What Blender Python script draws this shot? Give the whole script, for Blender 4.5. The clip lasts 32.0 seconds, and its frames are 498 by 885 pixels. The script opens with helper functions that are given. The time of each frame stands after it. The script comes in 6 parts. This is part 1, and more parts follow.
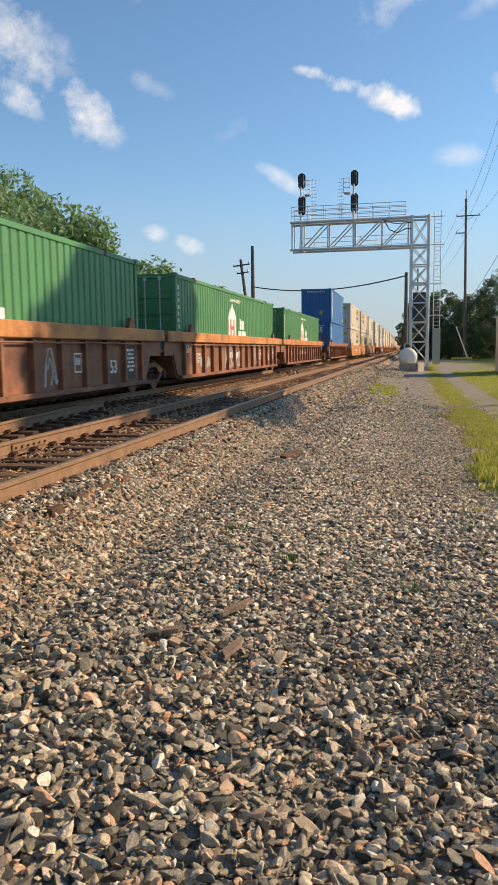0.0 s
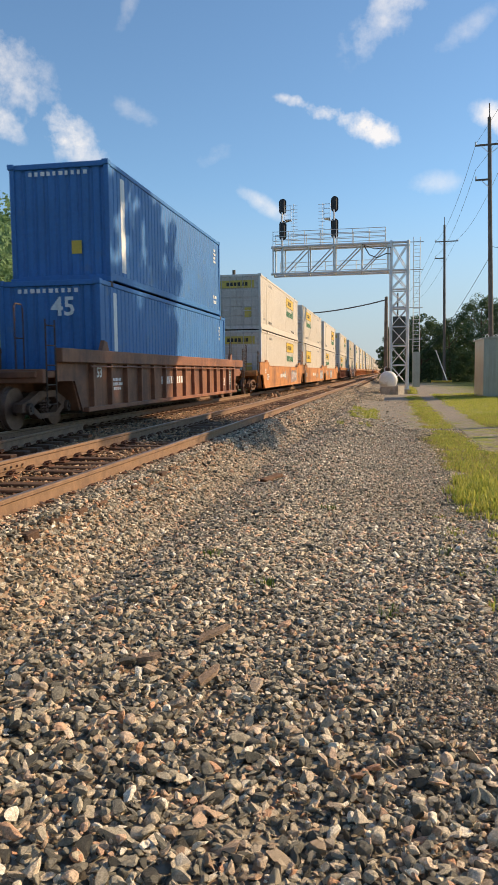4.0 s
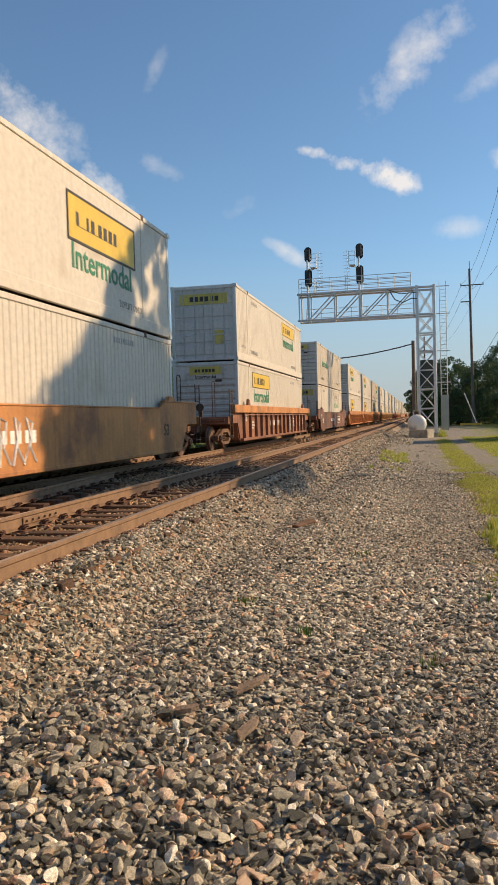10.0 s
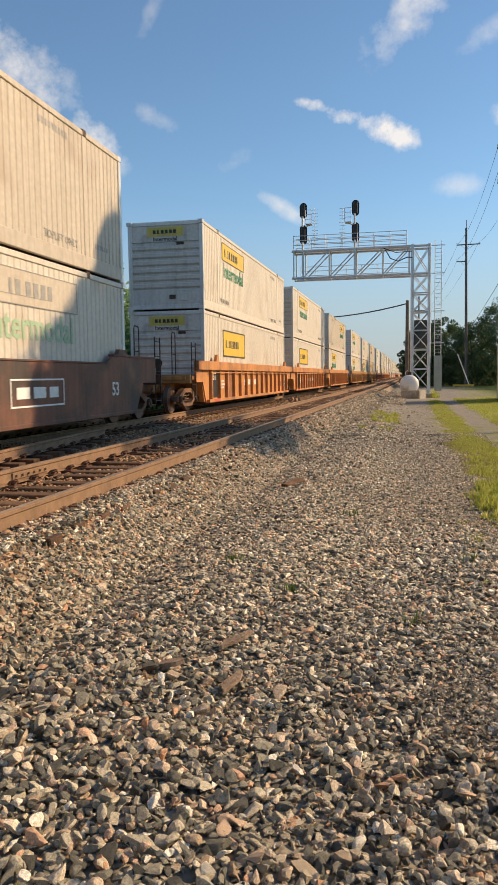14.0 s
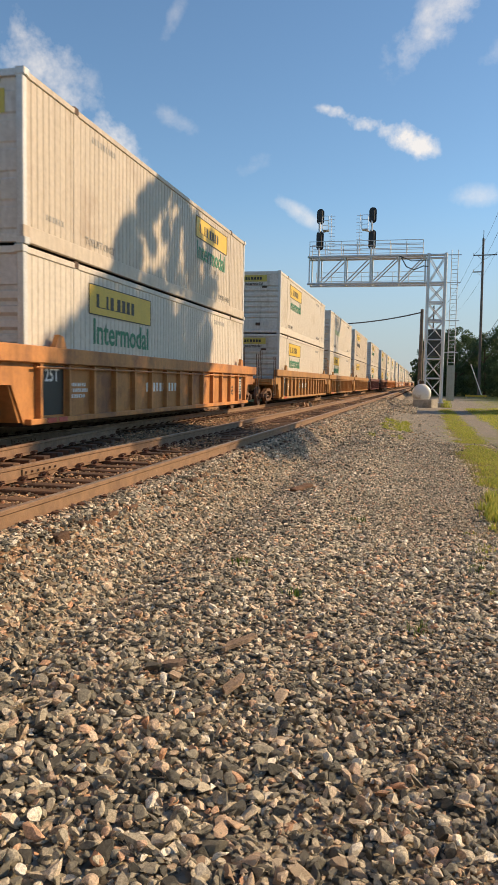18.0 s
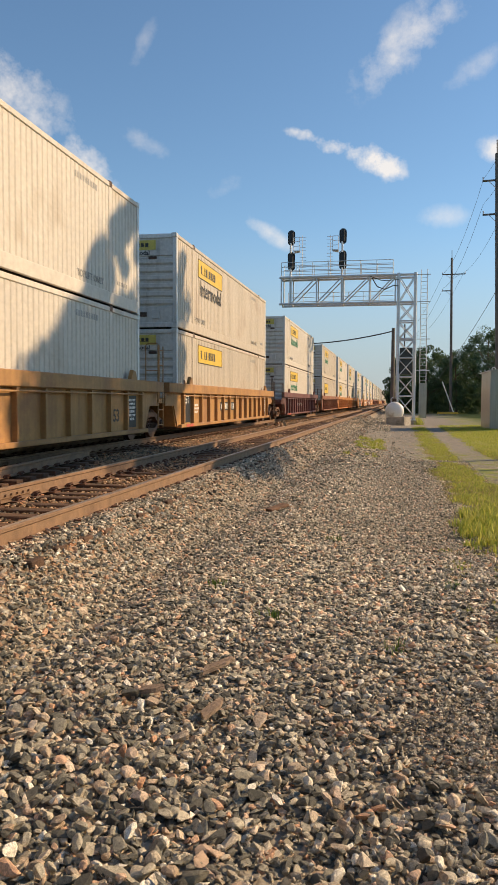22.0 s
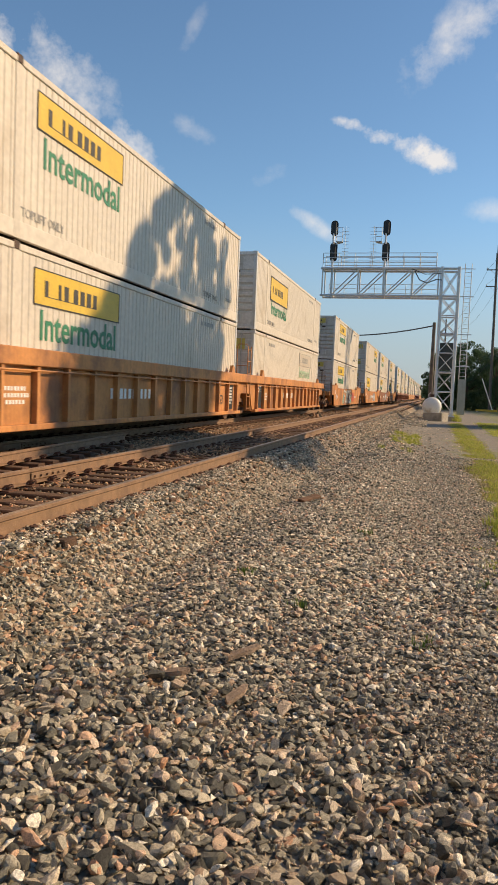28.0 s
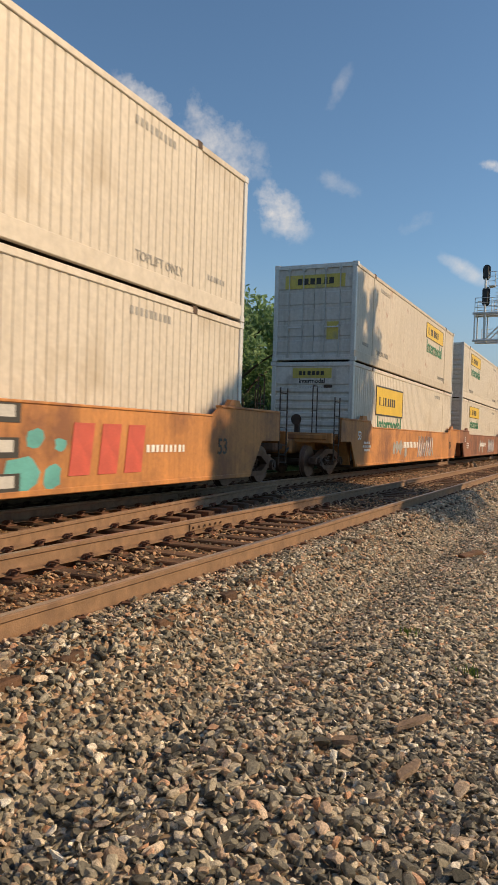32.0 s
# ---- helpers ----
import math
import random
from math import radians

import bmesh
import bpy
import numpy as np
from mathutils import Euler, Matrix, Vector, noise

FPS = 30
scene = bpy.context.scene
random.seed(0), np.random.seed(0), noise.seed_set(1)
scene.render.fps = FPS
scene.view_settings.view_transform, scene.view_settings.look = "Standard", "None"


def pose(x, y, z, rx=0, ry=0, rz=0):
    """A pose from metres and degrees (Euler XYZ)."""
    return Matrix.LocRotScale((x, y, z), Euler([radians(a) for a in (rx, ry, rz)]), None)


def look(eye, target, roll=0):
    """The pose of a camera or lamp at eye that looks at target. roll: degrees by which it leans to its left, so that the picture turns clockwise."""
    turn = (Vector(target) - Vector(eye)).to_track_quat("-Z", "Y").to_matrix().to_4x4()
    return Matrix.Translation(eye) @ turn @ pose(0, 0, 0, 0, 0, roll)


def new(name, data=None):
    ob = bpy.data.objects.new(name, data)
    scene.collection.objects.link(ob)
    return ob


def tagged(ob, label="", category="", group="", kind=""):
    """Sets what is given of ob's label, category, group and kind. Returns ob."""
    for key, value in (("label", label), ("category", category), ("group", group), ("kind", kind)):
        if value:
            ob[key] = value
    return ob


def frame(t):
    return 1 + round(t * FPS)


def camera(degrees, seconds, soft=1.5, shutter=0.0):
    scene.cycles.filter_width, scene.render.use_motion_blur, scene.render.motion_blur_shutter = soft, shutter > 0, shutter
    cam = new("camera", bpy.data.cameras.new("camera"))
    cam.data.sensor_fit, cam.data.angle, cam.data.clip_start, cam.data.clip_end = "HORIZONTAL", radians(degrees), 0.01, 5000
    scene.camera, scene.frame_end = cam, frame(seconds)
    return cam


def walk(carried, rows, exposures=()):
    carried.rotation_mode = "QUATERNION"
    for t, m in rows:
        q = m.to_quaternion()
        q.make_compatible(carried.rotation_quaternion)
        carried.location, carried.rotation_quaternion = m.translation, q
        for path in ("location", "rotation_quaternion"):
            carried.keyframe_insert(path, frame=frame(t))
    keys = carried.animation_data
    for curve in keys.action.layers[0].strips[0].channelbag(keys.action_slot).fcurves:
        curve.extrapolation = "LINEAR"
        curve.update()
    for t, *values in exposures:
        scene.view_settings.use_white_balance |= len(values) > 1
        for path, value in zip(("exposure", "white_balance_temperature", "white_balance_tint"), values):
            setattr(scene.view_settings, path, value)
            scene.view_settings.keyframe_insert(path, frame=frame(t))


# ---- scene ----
import itertools

EXPOSURES = [(0.0, 0.27, 6850, 10), (3.5, 0.27, 6850, 10), (6.0, 0.17, 6950, 10), (8.5, 0.16, 6950, 10), (10.0, 0.09, 6950, 10), (11.0, 0.17, 7000, 10), (12.0, 0.17, 7050, 10), (25.0, 0.12, 7050, 10), (28.5, 0.06, 6950, 10), (30.5, 0.11, 6950, 10), (31.3, 0.02, 6950, 10), (32.0, -0.13, 7050, 10)]

# Path: seconds, eye, turn to the left, tilt up, lean (degrees).
PATH = [
    (0, 3.311, -0.045, 1.075, 12.04, -6.97, -0.74),
    (0.5, 3.335, -0.037, 1.084, 9.84, -6.45, -0.50),
    (1, 3.337, -0.023, 1.076, 9.61, -6.44, -0.16),
    (1.5, 3.335, -0.013, 1.076, 9.91, -6.95, -0.35),
    (2, 3.337, -0.015, 1.082, 10.37, -6.74, -0.67),
    (2.5, 3.357, -0.015, 1.075, 9.84, -6.87, -0.61),
    (3, 3.347, -0.028, 1.073, 9.99, -6.77, 0.19),
    (3.5, 3.341, -0.022, 1.078, 10.41, -6.01, -0.30),
    (5.5, 3.349, -0.031, 1.093, 10.77, -4.24, -0.86),
    (6, 3.353, -0.031, 1.095, 10.73, -4.20, -0.72),
    (6.5, 3.353, -0.027, 1.098, 10.79, -3.96, -0.53),
    (7, 3.357, -0.033, 1.099, 10.40, -3.53, -0.23),
    (7.5, 3.355, -0.032, 1.098, 9.71, -3.24, 0.48),
    (8, 3.341, -0.030, 1.095, 10.04, -3.71, 0.47),
    (8.5, 3.344, -0.019, 1.091, 10.44, -4.26, -0.24),
    (9, 3.295, -0.008, 1.082, 11.18, -2.13, -2.11),
    (9.5, 3.270, -0.014, 1.091, 12.11, -0.40, -2.16),
    (10, 3.294, -0.012, 1.087, 12.72, -1.77, -1.55),
    (10.5, 3.336, -0.006, 1.086, 10.85, -2.60, -1.37),
    (11, 3.335, 0.002, 1.080, 8.78, -2.84, -0.16),
    (11.5, 3.320, -0.012, 1.079, 8.88, -3.24, 0.65),
    (12, 3.322, -0.019, 1.082, 9.95, -3.14, 0.89),
    (12.5, 3.322, -0.006, 1.069, 10.29, -3.11, 0.54),
    (13, 3.316, -0.012, 1.073, 10.97, -4.48, -0.02),
    (13.5, 3.322, -0.005, 1.079, 11.67, -5.14, -0.18),
    (14, 3.322, -0.016, 1.093, 12.18, -4.95, -0.72),
    (14.5, 3.319, -0.015, 1.094, 13.13, -5.01, -1.00),
    (15, 3.304, -0.017, 1.095, 13.72, -5.17, -0.76),
    (15.5, 3.297, -0.052, 1.056, 12.93, -6.31, 1.90),
    (17.5, 3.311, -0.014, 1.081, 13.64, -4.93, 1.41),
    (18, 3.327, -0.022, 1.089, 12.95, -4.66, 1.04),
    (18.5, 3.341, -0.026, 1.089, 12.71, -4.27, 1.14),
    (19, 3.345, -0.024, 1.098, 12.79, -3.47, 1.30),
    (19.5, 3.357, -0.030, 1.108, 12.19, -2.43, 0.98),
    (20, 3.354, -0.042, 1.110, 11.65, -1.77, 0.82),
    (20.5, 3.347, -0.035, 1.103, 11.55, -1.77, 1.00),
    (21, 3.344, -0.037, 1.102, 11.38, -2.26, 0.72),
    (21.5, 3.346, -0.021, 1.098, 10.97, -2.78, 0.25),
    (22, 3.328, -0.022, 1.101, 11.06, -3.14, 0.27),
    (22.5, 3.327, -0.022, 1.100, 11.81, -3.22, 0.69),
    (23, 3.344, -0.024, 1.100, 11.58, -3.28, 1.15),
    (23.5, 3.327, -0.003, 1.086, 10.77, -3.56, 1.53),
    (24, 3.301, -0.009, 1.104, 10.38, -2.07, 1.11),
    (24.5, 3.286, 0.004, 1.097, 11.28, -1.92, 0.57),
    (25, 3.290, 0.014, 1.092, 12.29, -3.55, 0.49),
    (25.5, 3.329, -0.001, 1.090, 12.67, -4.28, 1.23),
    (27.5, 3.331, -0.033, 1.100, 13.11, -3.34, 3.13),
    (28, 3.327, -0.021, 1.094, 13.65, -4.00, 2.39),
    (28.5, 3.323, -0.022, 1.091, 14.21, -4.91, 2.09),
    (29, 3.303, -0.034, 1.100, 14.60, -4.76, 2.15),
    (29.5, 3.301, -0.021, 1.101, 15.23, -4.49, 2.48),
    (30, 3.284, -0.032, 1.109, 16.33, -4.00, 2.63),
    (30.5, 3.270, -0.041, 1.119, 17.77, -3.19, 3.06),
    (31, 3.257, -0.028, 1.111, 18.91, -1.80, 1.73),
    (31.5, 3.202, -0.036, 1.128, 21.55, -0.01, 1.47),
    (32, 3.193, 0.027, 1.129, 24.87, -0.70, 1.83),
]


def eye_pose(x, y, z, yaw, tilt, lean):
    a, b = radians(yaw), radians(tilt)
    ahead = Vector((-math.sin(a) * math.cos(b), math.cos(a) * math.cos(b), math.sin(b)))
    return look((x, y, z), Vector((x, y, z)) + ahead, lean)


cam = camera(36.45, 32.0, soft=0.5, shutter=0.15)
walk(cam, [(r[0], eye_pose(*r[1:])) for r in PATH], exposures=EXPOSURES)

# ---- sky and sun ----
SUN_AZ, SUN_EL = 63.0, 29.0      # degrees from +y towards +x, and above the horizon
world = bpy.data.worlds.new("sky")
scene.world = world
world.use_nodes = True
wn, wl = world.node_tree.nodes, world.node_tree.links
wn.clear()
w_out, w_bg = wn.new("ShaderNodeOutputWorld"), wn.new("ShaderNodeBackground")
sky = wn.new("ShaderNodeTexSky")
sky.sky_type, sky.sun_disc = "NISHITA", False
sky.sun_elevation, sky.sun_rotation = radians(SUN_EL), radians(SUN_AZ)
sky.air_density, sky.dust_density, sky.ozone_density = 1.0, 0.12, 3.4
w_bg.inputs["Strength"].default_value = 0.14
coord = wn.new("ShaderNodeTexCoord")
puff = wn.new("ShaderNodeTexNoise")
puff.inputs["Scale"].default_value, puff.inputs["Detail"].default_value, puff.inputs["Roughness"].default_value = 9.0, 7.0, 0.66
wl.new(coord.outputs["Generated"], puff.inputs["Vector"])
wisp = wn.new("ShaderNodeTexNoise")
wisp.inputs["Scale"].default_value, wisp.inputs["Detail"].default_value, wisp.inputs["Roughness"].default_value = 46.0, 5.0, 0.6
wl.new(coord.outputs["Generated"], wisp.inputs["Vector"])


def sky_math(op, a, b=None):
    n = wn.new("ShaderNodeMath")
    n.operation = op
    for i, v in enumerate((a, b)):
        if v is None:
            continue
        if isinstance(v, (int, float)):
            n.inputs[i].default_value = v
        else:
            wl.new(v, n.inputs[i])
    return n.outputs[0]


def sky_dir(az, el):
    a, e = radians(az), radians(el)
    return Vector((math.sin(a) * math.cos(e), math.cos(a) * math.cos(e), math.sin(e)))


def cloud(az, el, length, width, slant, amount):
    """A soft cloud in the sky: its place, half length and half width in degrees, and its slant."""
    c = sky_dir(az, el)
    right = Vector((math.cos(radians(az)), -math.sin(radians(az)), 0))
    up = right.cross(c)
    s = radians(slant)
    u, v = right * math.cos(s) + up * math.sin(s), up * math.cos(s) - right * math.sin(s)
    terms = []
    for axis, size in ((u, length), (v, width)):
        dot = wn.new("ShaderNodeVectorMath")
        dot.operation = "DOT_PRODUCT"
        wl.new(coord.outputs["Generated"], dot.inputs[0])
        dot.inputs[1].default_value = axis / math.sin(radians(size))
        terms.append(sky_math("POWER", sky_math("ABSOLUTE", dot.outputs["Value"]), 2.0))
    front = wn.new("ShaderNodeVectorMath")
    front.operation = "DOT_PRODUCT"
    wl.new(coord.outputs["Generated"], front.inputs[0])
    front.inputs[1].default_value = c
    near = sky_math("GREATER_THAN", front.outputs["Value"], 0.5)
    d = sky_math("ADD", terms[0], terms[1])
    soft = sky_math("SUBTRACT", 1.0, sky_math("MINIMUM", d, 1.0))
    rag = sky_math("ADD", sky_math("MULTIPLY", sky_math("SUBTRACT", puff.outputs["Fac"], 0.5), 3.8), sky_math("MULTIPLY", sky_math("SUBTRACT", wisp.outputs["Fac"], 0.5), 1.8))
    body = sky_math("SUBTRACT", sky_math("ADD", sky_math("MULTIPLY", soft, 1.25), rag), 0.42)
    m = sky_math("MULTIPLY", sky_math("MULTIPLY", body, sky_math("POWER", soft, 0.7)), amount)
    return sky_math("MULTIPLY", sky_math("MAXIMUM", m, 0.0), near)


total = None
for spec in ((-7.2, 18.9, 1.9, 0.8, -14, 1.0), (-4.4, 18.0, 3.2, 0.95, -14, 1.0), (-1.6, 17.0, 2.9, 1.3, -24, 1.2), (0.4, 24.5, 6.0, 2.2, 38, 0.5),
             (7.3, 16.9, 2.3, 1.25, -24, 0.95), (-28.0, 20.4, 5.6, 3.3, -42, 0.62), (-23.4, 16.5, 3.4, 2.2, -38, 0.85), (-28.2, 17.3, 2.6, 1.5, -30, 0.7),
             (-9.6, 12.3, 2.8, 0.8, -30, 0.42), (3.1, 13.2, 2.4, 1.0, 0, 0.3), (-16.1, 7.6, 1.6, 1.0, -25, 0.7), (-18.8, 8.5, 1.3, 0.8, -10, 0.5),
             (-18.7, 18.2, 2.4, 1.0, -25, 0.26), (-13.0, 15.5, 2.0, 0.9, 20, 0.2), (-18.9, 24.5, 2.6, 0.7, 60, 0.2), (5.0, 22.4, 3.0, 1.1, 30, 0.28),
             (12.0, 22.0, 5.0, 2.2, 20, 0.7), (16.0, 14.0, 6.0, 2.0, -12, 0.9), (-33.2, 22.9, 3.6, 1.7, -30, 0.9), (-47.0, 25.0, 7.0, 3.0, -30, 0.8),
             (60.0, 30.0, 12.0, 5.0, 10, 1.0), (120.0, 26.0, 14.0, 5.0, -10, 1.0), (200.0, 24.0, 14.0, 5.0, 12, 1.0), (280.0, 22.0, 13.0, 5.0, -15, 1.0)):
    m = cloud(*spec)
    total = m if total is None else sky_math("MAXIMUM", total, m)
mix = wn.new("ShaderNodeMixRGB")
wl.new(sky_math("MINIMUM", total, 0.8), mix.inputs["Fac"])
# a clear blue cast above and a muted haze towards the horizon
cast = wn.new("ShaderNodeMixRGB")
cast.blend_type, cast.inputs["Fac"].default_value, cast.inputs["Color2"].default_value = "MULTIPLY", 1.0, (0.825, 0.945, 0.985, 1)
wl.new(sky.outputs["Color"], cast.inputs["Color1"])
height = wn.new("ShaderNodeSeparateXYZ")
wl.new(coord.outputs["Generated"], height.inputs["Vector"])
low = wn.new("ShaderNodeMapRange")
low.interpolation_type = "SMOOTHSTEP"
low.inputs["From Min"].default_value, low.inputs["From Max"].default_value, low.inputs["To Max"].default_value = 0.24, 0.0, 0.8
wl.new(height.outputs["Z"], low.inputs["Value"])
haze = wn.new("ShaderNodeMixRGB")
haze.inputs["Color2"].default_value = (2.45, 2.84, 3.55, 1)
# the haze gives way to the bright sky round the sun
sunward = wn.new("ShaderNodeVectorMath")
sunward.operation = "DOT_PRODUCT"
wl.new(coord.outputs["Generated"], sunward.inputs[0])
sunward.inputs[1].default_value = sky_dir(SUN_AZ, 0)
clear = wn.new("ShaderNodeMapRange")
clear.interpolation_type = "SMOOTHSTEP"
clear.inputs["From Min"].default_value, clear.inputs["From Max"].default_value, clear.inputs["To Min"].default_value, clear.inputs["To Max"].default_value = 0.74, 0.94, 1.0, 0.1
wl.new(sunward.outputs["Value"], clear.inputs["Value"])
wl.new(sky_math("MULTIPLY", low.outputs["Result"], clear.outputs["Result"]), haze.inputs["Fac"])
wl.new(cast.outputs["Color"], haze.inputs["Color1"])
wl.new(haze.outputs["Color"], mix.inputs["Color1"])
mix.inputs["Color2"].default_value = (6.6, 6.3, 6.1, 1)
wl.new(mix.outputs["Color"], w_bg.inputs["Color"])
wl.new(w_bg.outputs["Background"], w_out.inputs["Surface"])

sun = new("sun", bpy.data.lights.new("sun", "SUN"))
sun.data.energy, sun.data.angle, sun.data.color = 5.3, radians(0.6), (1.0, 0.75, 0.48)
sun.matrix_world = look((0, 0, 0), -sky_dir(SUN_AZ, SUN_EL))

# ---- mesh kit ----
class Geo:
    """Collects vertices and faces for one mesh."""

    def __init__(self):
        self.v, self.f = [], []

    def poly(self, pts, faces):
        n = len(self.v)
        self.v += [tuple(p) for p in pts]
        self.f += [tuple(n + i for i in f) for f in faces]
        return self

    def box(self, x0, y0, z0, x1, y1, z1, c=0.0):
        """A box; c cuts its edges by that much."""
        if c <= 0:
            p = [(x, y, z) for x in (x0, x1) for y in (y0, y1) for z in (z0, z1)]
            return self.poly(p, [(0, 1, 3, 2), (4, 6, 7, 5), (0, 4, 5, 1), (2, 3, 7, 6), (0, 2, 6, 4), (1, 5, 7, 3)])
        c = min(c, abs(x1 - x0) * 0.45, abs(y1 - y0) * 0.45, abs(z1 - z0) * 0.45)
        p, ix = [], {}
        for sx in (0, 1):
            for sy in (0, 1):
                for sz in (0, 1):
                    cor = [(x0, x1)[sx], (y0, y1)[sy], (z0, z1)[sz]]
                    inw = [c if s == 0 else -c for s in (sx, sy, sz)]
                    for a in range(3):
                        q = [cor[k] + (inw[k] if k != a else 0) for k in range(3)]
                        ix[sx, sy, sz, a] = len(p)
                        p.append(q)
        f = []
        for a in range(3):
            b, d = (a + 1) % 3, (a + 2) % 3
            for s in (0, 1):
                loop = []
                for u, w in ((0, 0), (1, 0), (1, 1), (0, 1)):
                    k = [0, 0, 0]
                    k[a], k[b], k[d] = s, u, w
                    loop.append(ix[(*k, a)])
                f.append(loop if s else loop[::-1])
            for u in (0, 1):
                for w in (0, 1):
                    k0, k1 = [0, 0, 0], [0, 0, 0]
                    k0[a], k1[a] = 0, 1
                    k0[b] = k1[b] = u
                    k0[d] = k1[d] = w
                    q = [ix[(*k0, b)], ix[(*k1, b)], ix[(*k1, d)], ix[(*k0, d)]]
                    f.append(q if u == w else q[::-1])
        for k in itertools.product((0, 1), repeat=3):
            q = [ix[(*k, a)] for a in range(3)]
            f.append(q if sum(k) % 2 else q[::-1])
        return self.poly(p, f)

    def tube(self, pts, r, n=8, r1=None, cap=True):
        """A round bar along points."""
        pts = [Vector(p) for p in pts]
        rings, base = [], len(self.v)
        for i, p in enumerate(pts):
            d = (pts[min(i + 1, len(pts) - 1)] - pts[max(i - 1, 0)]).normalized()
            side = d.cross(Vector((0, 0, 1)) if abs(d.z) < 0.9 else Vector((0, 1, 0))).normalized()
            up = side.cross(d)
            rr = r if r1 is None else r + (r1 - r) * i / (len(pts) - 1)
            rings.append([p + (side * math.cos(a) + up * math.sin(a)) * rr for a in (2 * math.pi * k / n for k in range(n))])
        self.v += [tuple(q) for ring in rings for q in ring]
        for i in range(len(pts) - 1):
            for k in range(n):
                a, b = base + i * n + k, base + i * n + (k + 1) % n
                self.f.append((a, b, b + n, a + n))
        if cap:
            self.f.append(tuple(base + k for k in reversed(range(n))))
            self.f.append(tuple(base + (len(pts) - 1) * n + k for k in range(n)))
        return self

    def extrude(self, loop, axis, a, b):
        """A flat outline pushed along an axis from a to b; the outline gives the other two coordinates in order."""
        def at(p, s):
            q = list(p)
            q.insert(axis, s)
            return q
        n = len(loop)
        pts = [at(p, a) for p in loop] + [at(p, b) for p in loop]
        return self.poly(pts, [tuple(range(n))[::-1], tuple(range(n, 2 * n))] + [(i, (i + 1) % n, n + (i + 1) % n, n + i) for i in range(n)])

    def disc(self, c, axis, r, half, n=20):
        c, d = Vector(c), Vector(axis).normalized()
        return self.tube([c - d * half, c + d * half], r, n)

    def mesh(self, name, smooth=False):
        me = bpy.data.meshes.new(name)
        me.from_pydata(self.v, [], self.f)
        bm = bmesh.new()
        bm.from_mesh(me)
        bmesh.ops.recalc_face_normals(bm, faces=bm.faces)
        bm.to_mesh(me)
        bm.free()
        if smooth:
            me.shade_smooth()
        return me


def put(name, data, material, parent=None, label="", at=None):
    """Links a mesh as one object: a thing, or a part under its parent."""
    ob = new(name, data)
    if material and not data.materials:
        data.materials.append(material)
    if parent:
        ob.parent = parent
    if at is not None:
        ob.matrix_basis = at if isinstance(at, Matrix) else Matrix.Translation(at)
    return tagged(ob, label) if label else ob


def part(name, geo, material, parent, label="", at=None, smooth=False):
    return put(name, geo.mesh(name, smooth), material, parent, label, at)


def thing(name, label, category, group="", at=None, kind=""):
    ob = new(name)
    ob.empty_display_size = 0.3
    if at is not None:
        ob.matrix_basis = at if isinstance(at, Matrix) else Matrix.Translation(at)
    return tagged(ob, label, category, group, kind)


def lettering(words, size, depth=0.004, bold=0.0, spacing=1.0):
    """Words as a mesh in the y-z plane that faces +x and reads towards +y, centred."""
    cu = bpy.data.curves.new("lettering", "FONT")
    cu.body, cu.size, cu.align_x, cu.align_y, cu.extrude, cu.offset, cu.space_character = words, size, "CENTER", "CENTER", depth, bold, spacing
    cu.resolution_u = 2
    ob = bpy.data.objects.new("lettering", cu)
    scene.collection.objects.link(ob)
    dg = bpy.context.evaluated_depsgraph_get()
    me = bpy.data.meshes.new_from_object(ob.evaluated_get(dg))
    bpy.data.objects.remove(ob)
    me.transform(Matrix(((0, 0, 1, 0), (1, 0, 0, 0), (0, 1, 0, 0), (0, 0, 0, 1))))
    return me


def quick_mesh(name, verts, faces):
    """A mesh from arrays of vertices and triangles."""
    me = bpy.data.meshes.new(name)
    me.vertices.add(len(verts))
    me.vertices.foreach_set("co", np.ascontiguousarray(verts, np.float32).ravel())
    n, k = len(faces), len(faces[0])
    me.loops.add(n * k)
    me.loops.foreach_set("vertex_index", np.ascontiguousarray(faces, np.int32).ravel())
    me.polygons.add(n)
    me.polygons.foreach_set("loop_start", np.arange(0, n * k, k, dtype=np.int32))
    me.update(calc_edges=True)
    me.shade_flat()
    return me


# ---- materials ----
def node_mat(name):
    m = bpy.data.materials.new(name)
    m.use_nodes = True
    nt = m.node_tree
    return m, nt, nt.nodes["Principled BSDF"]


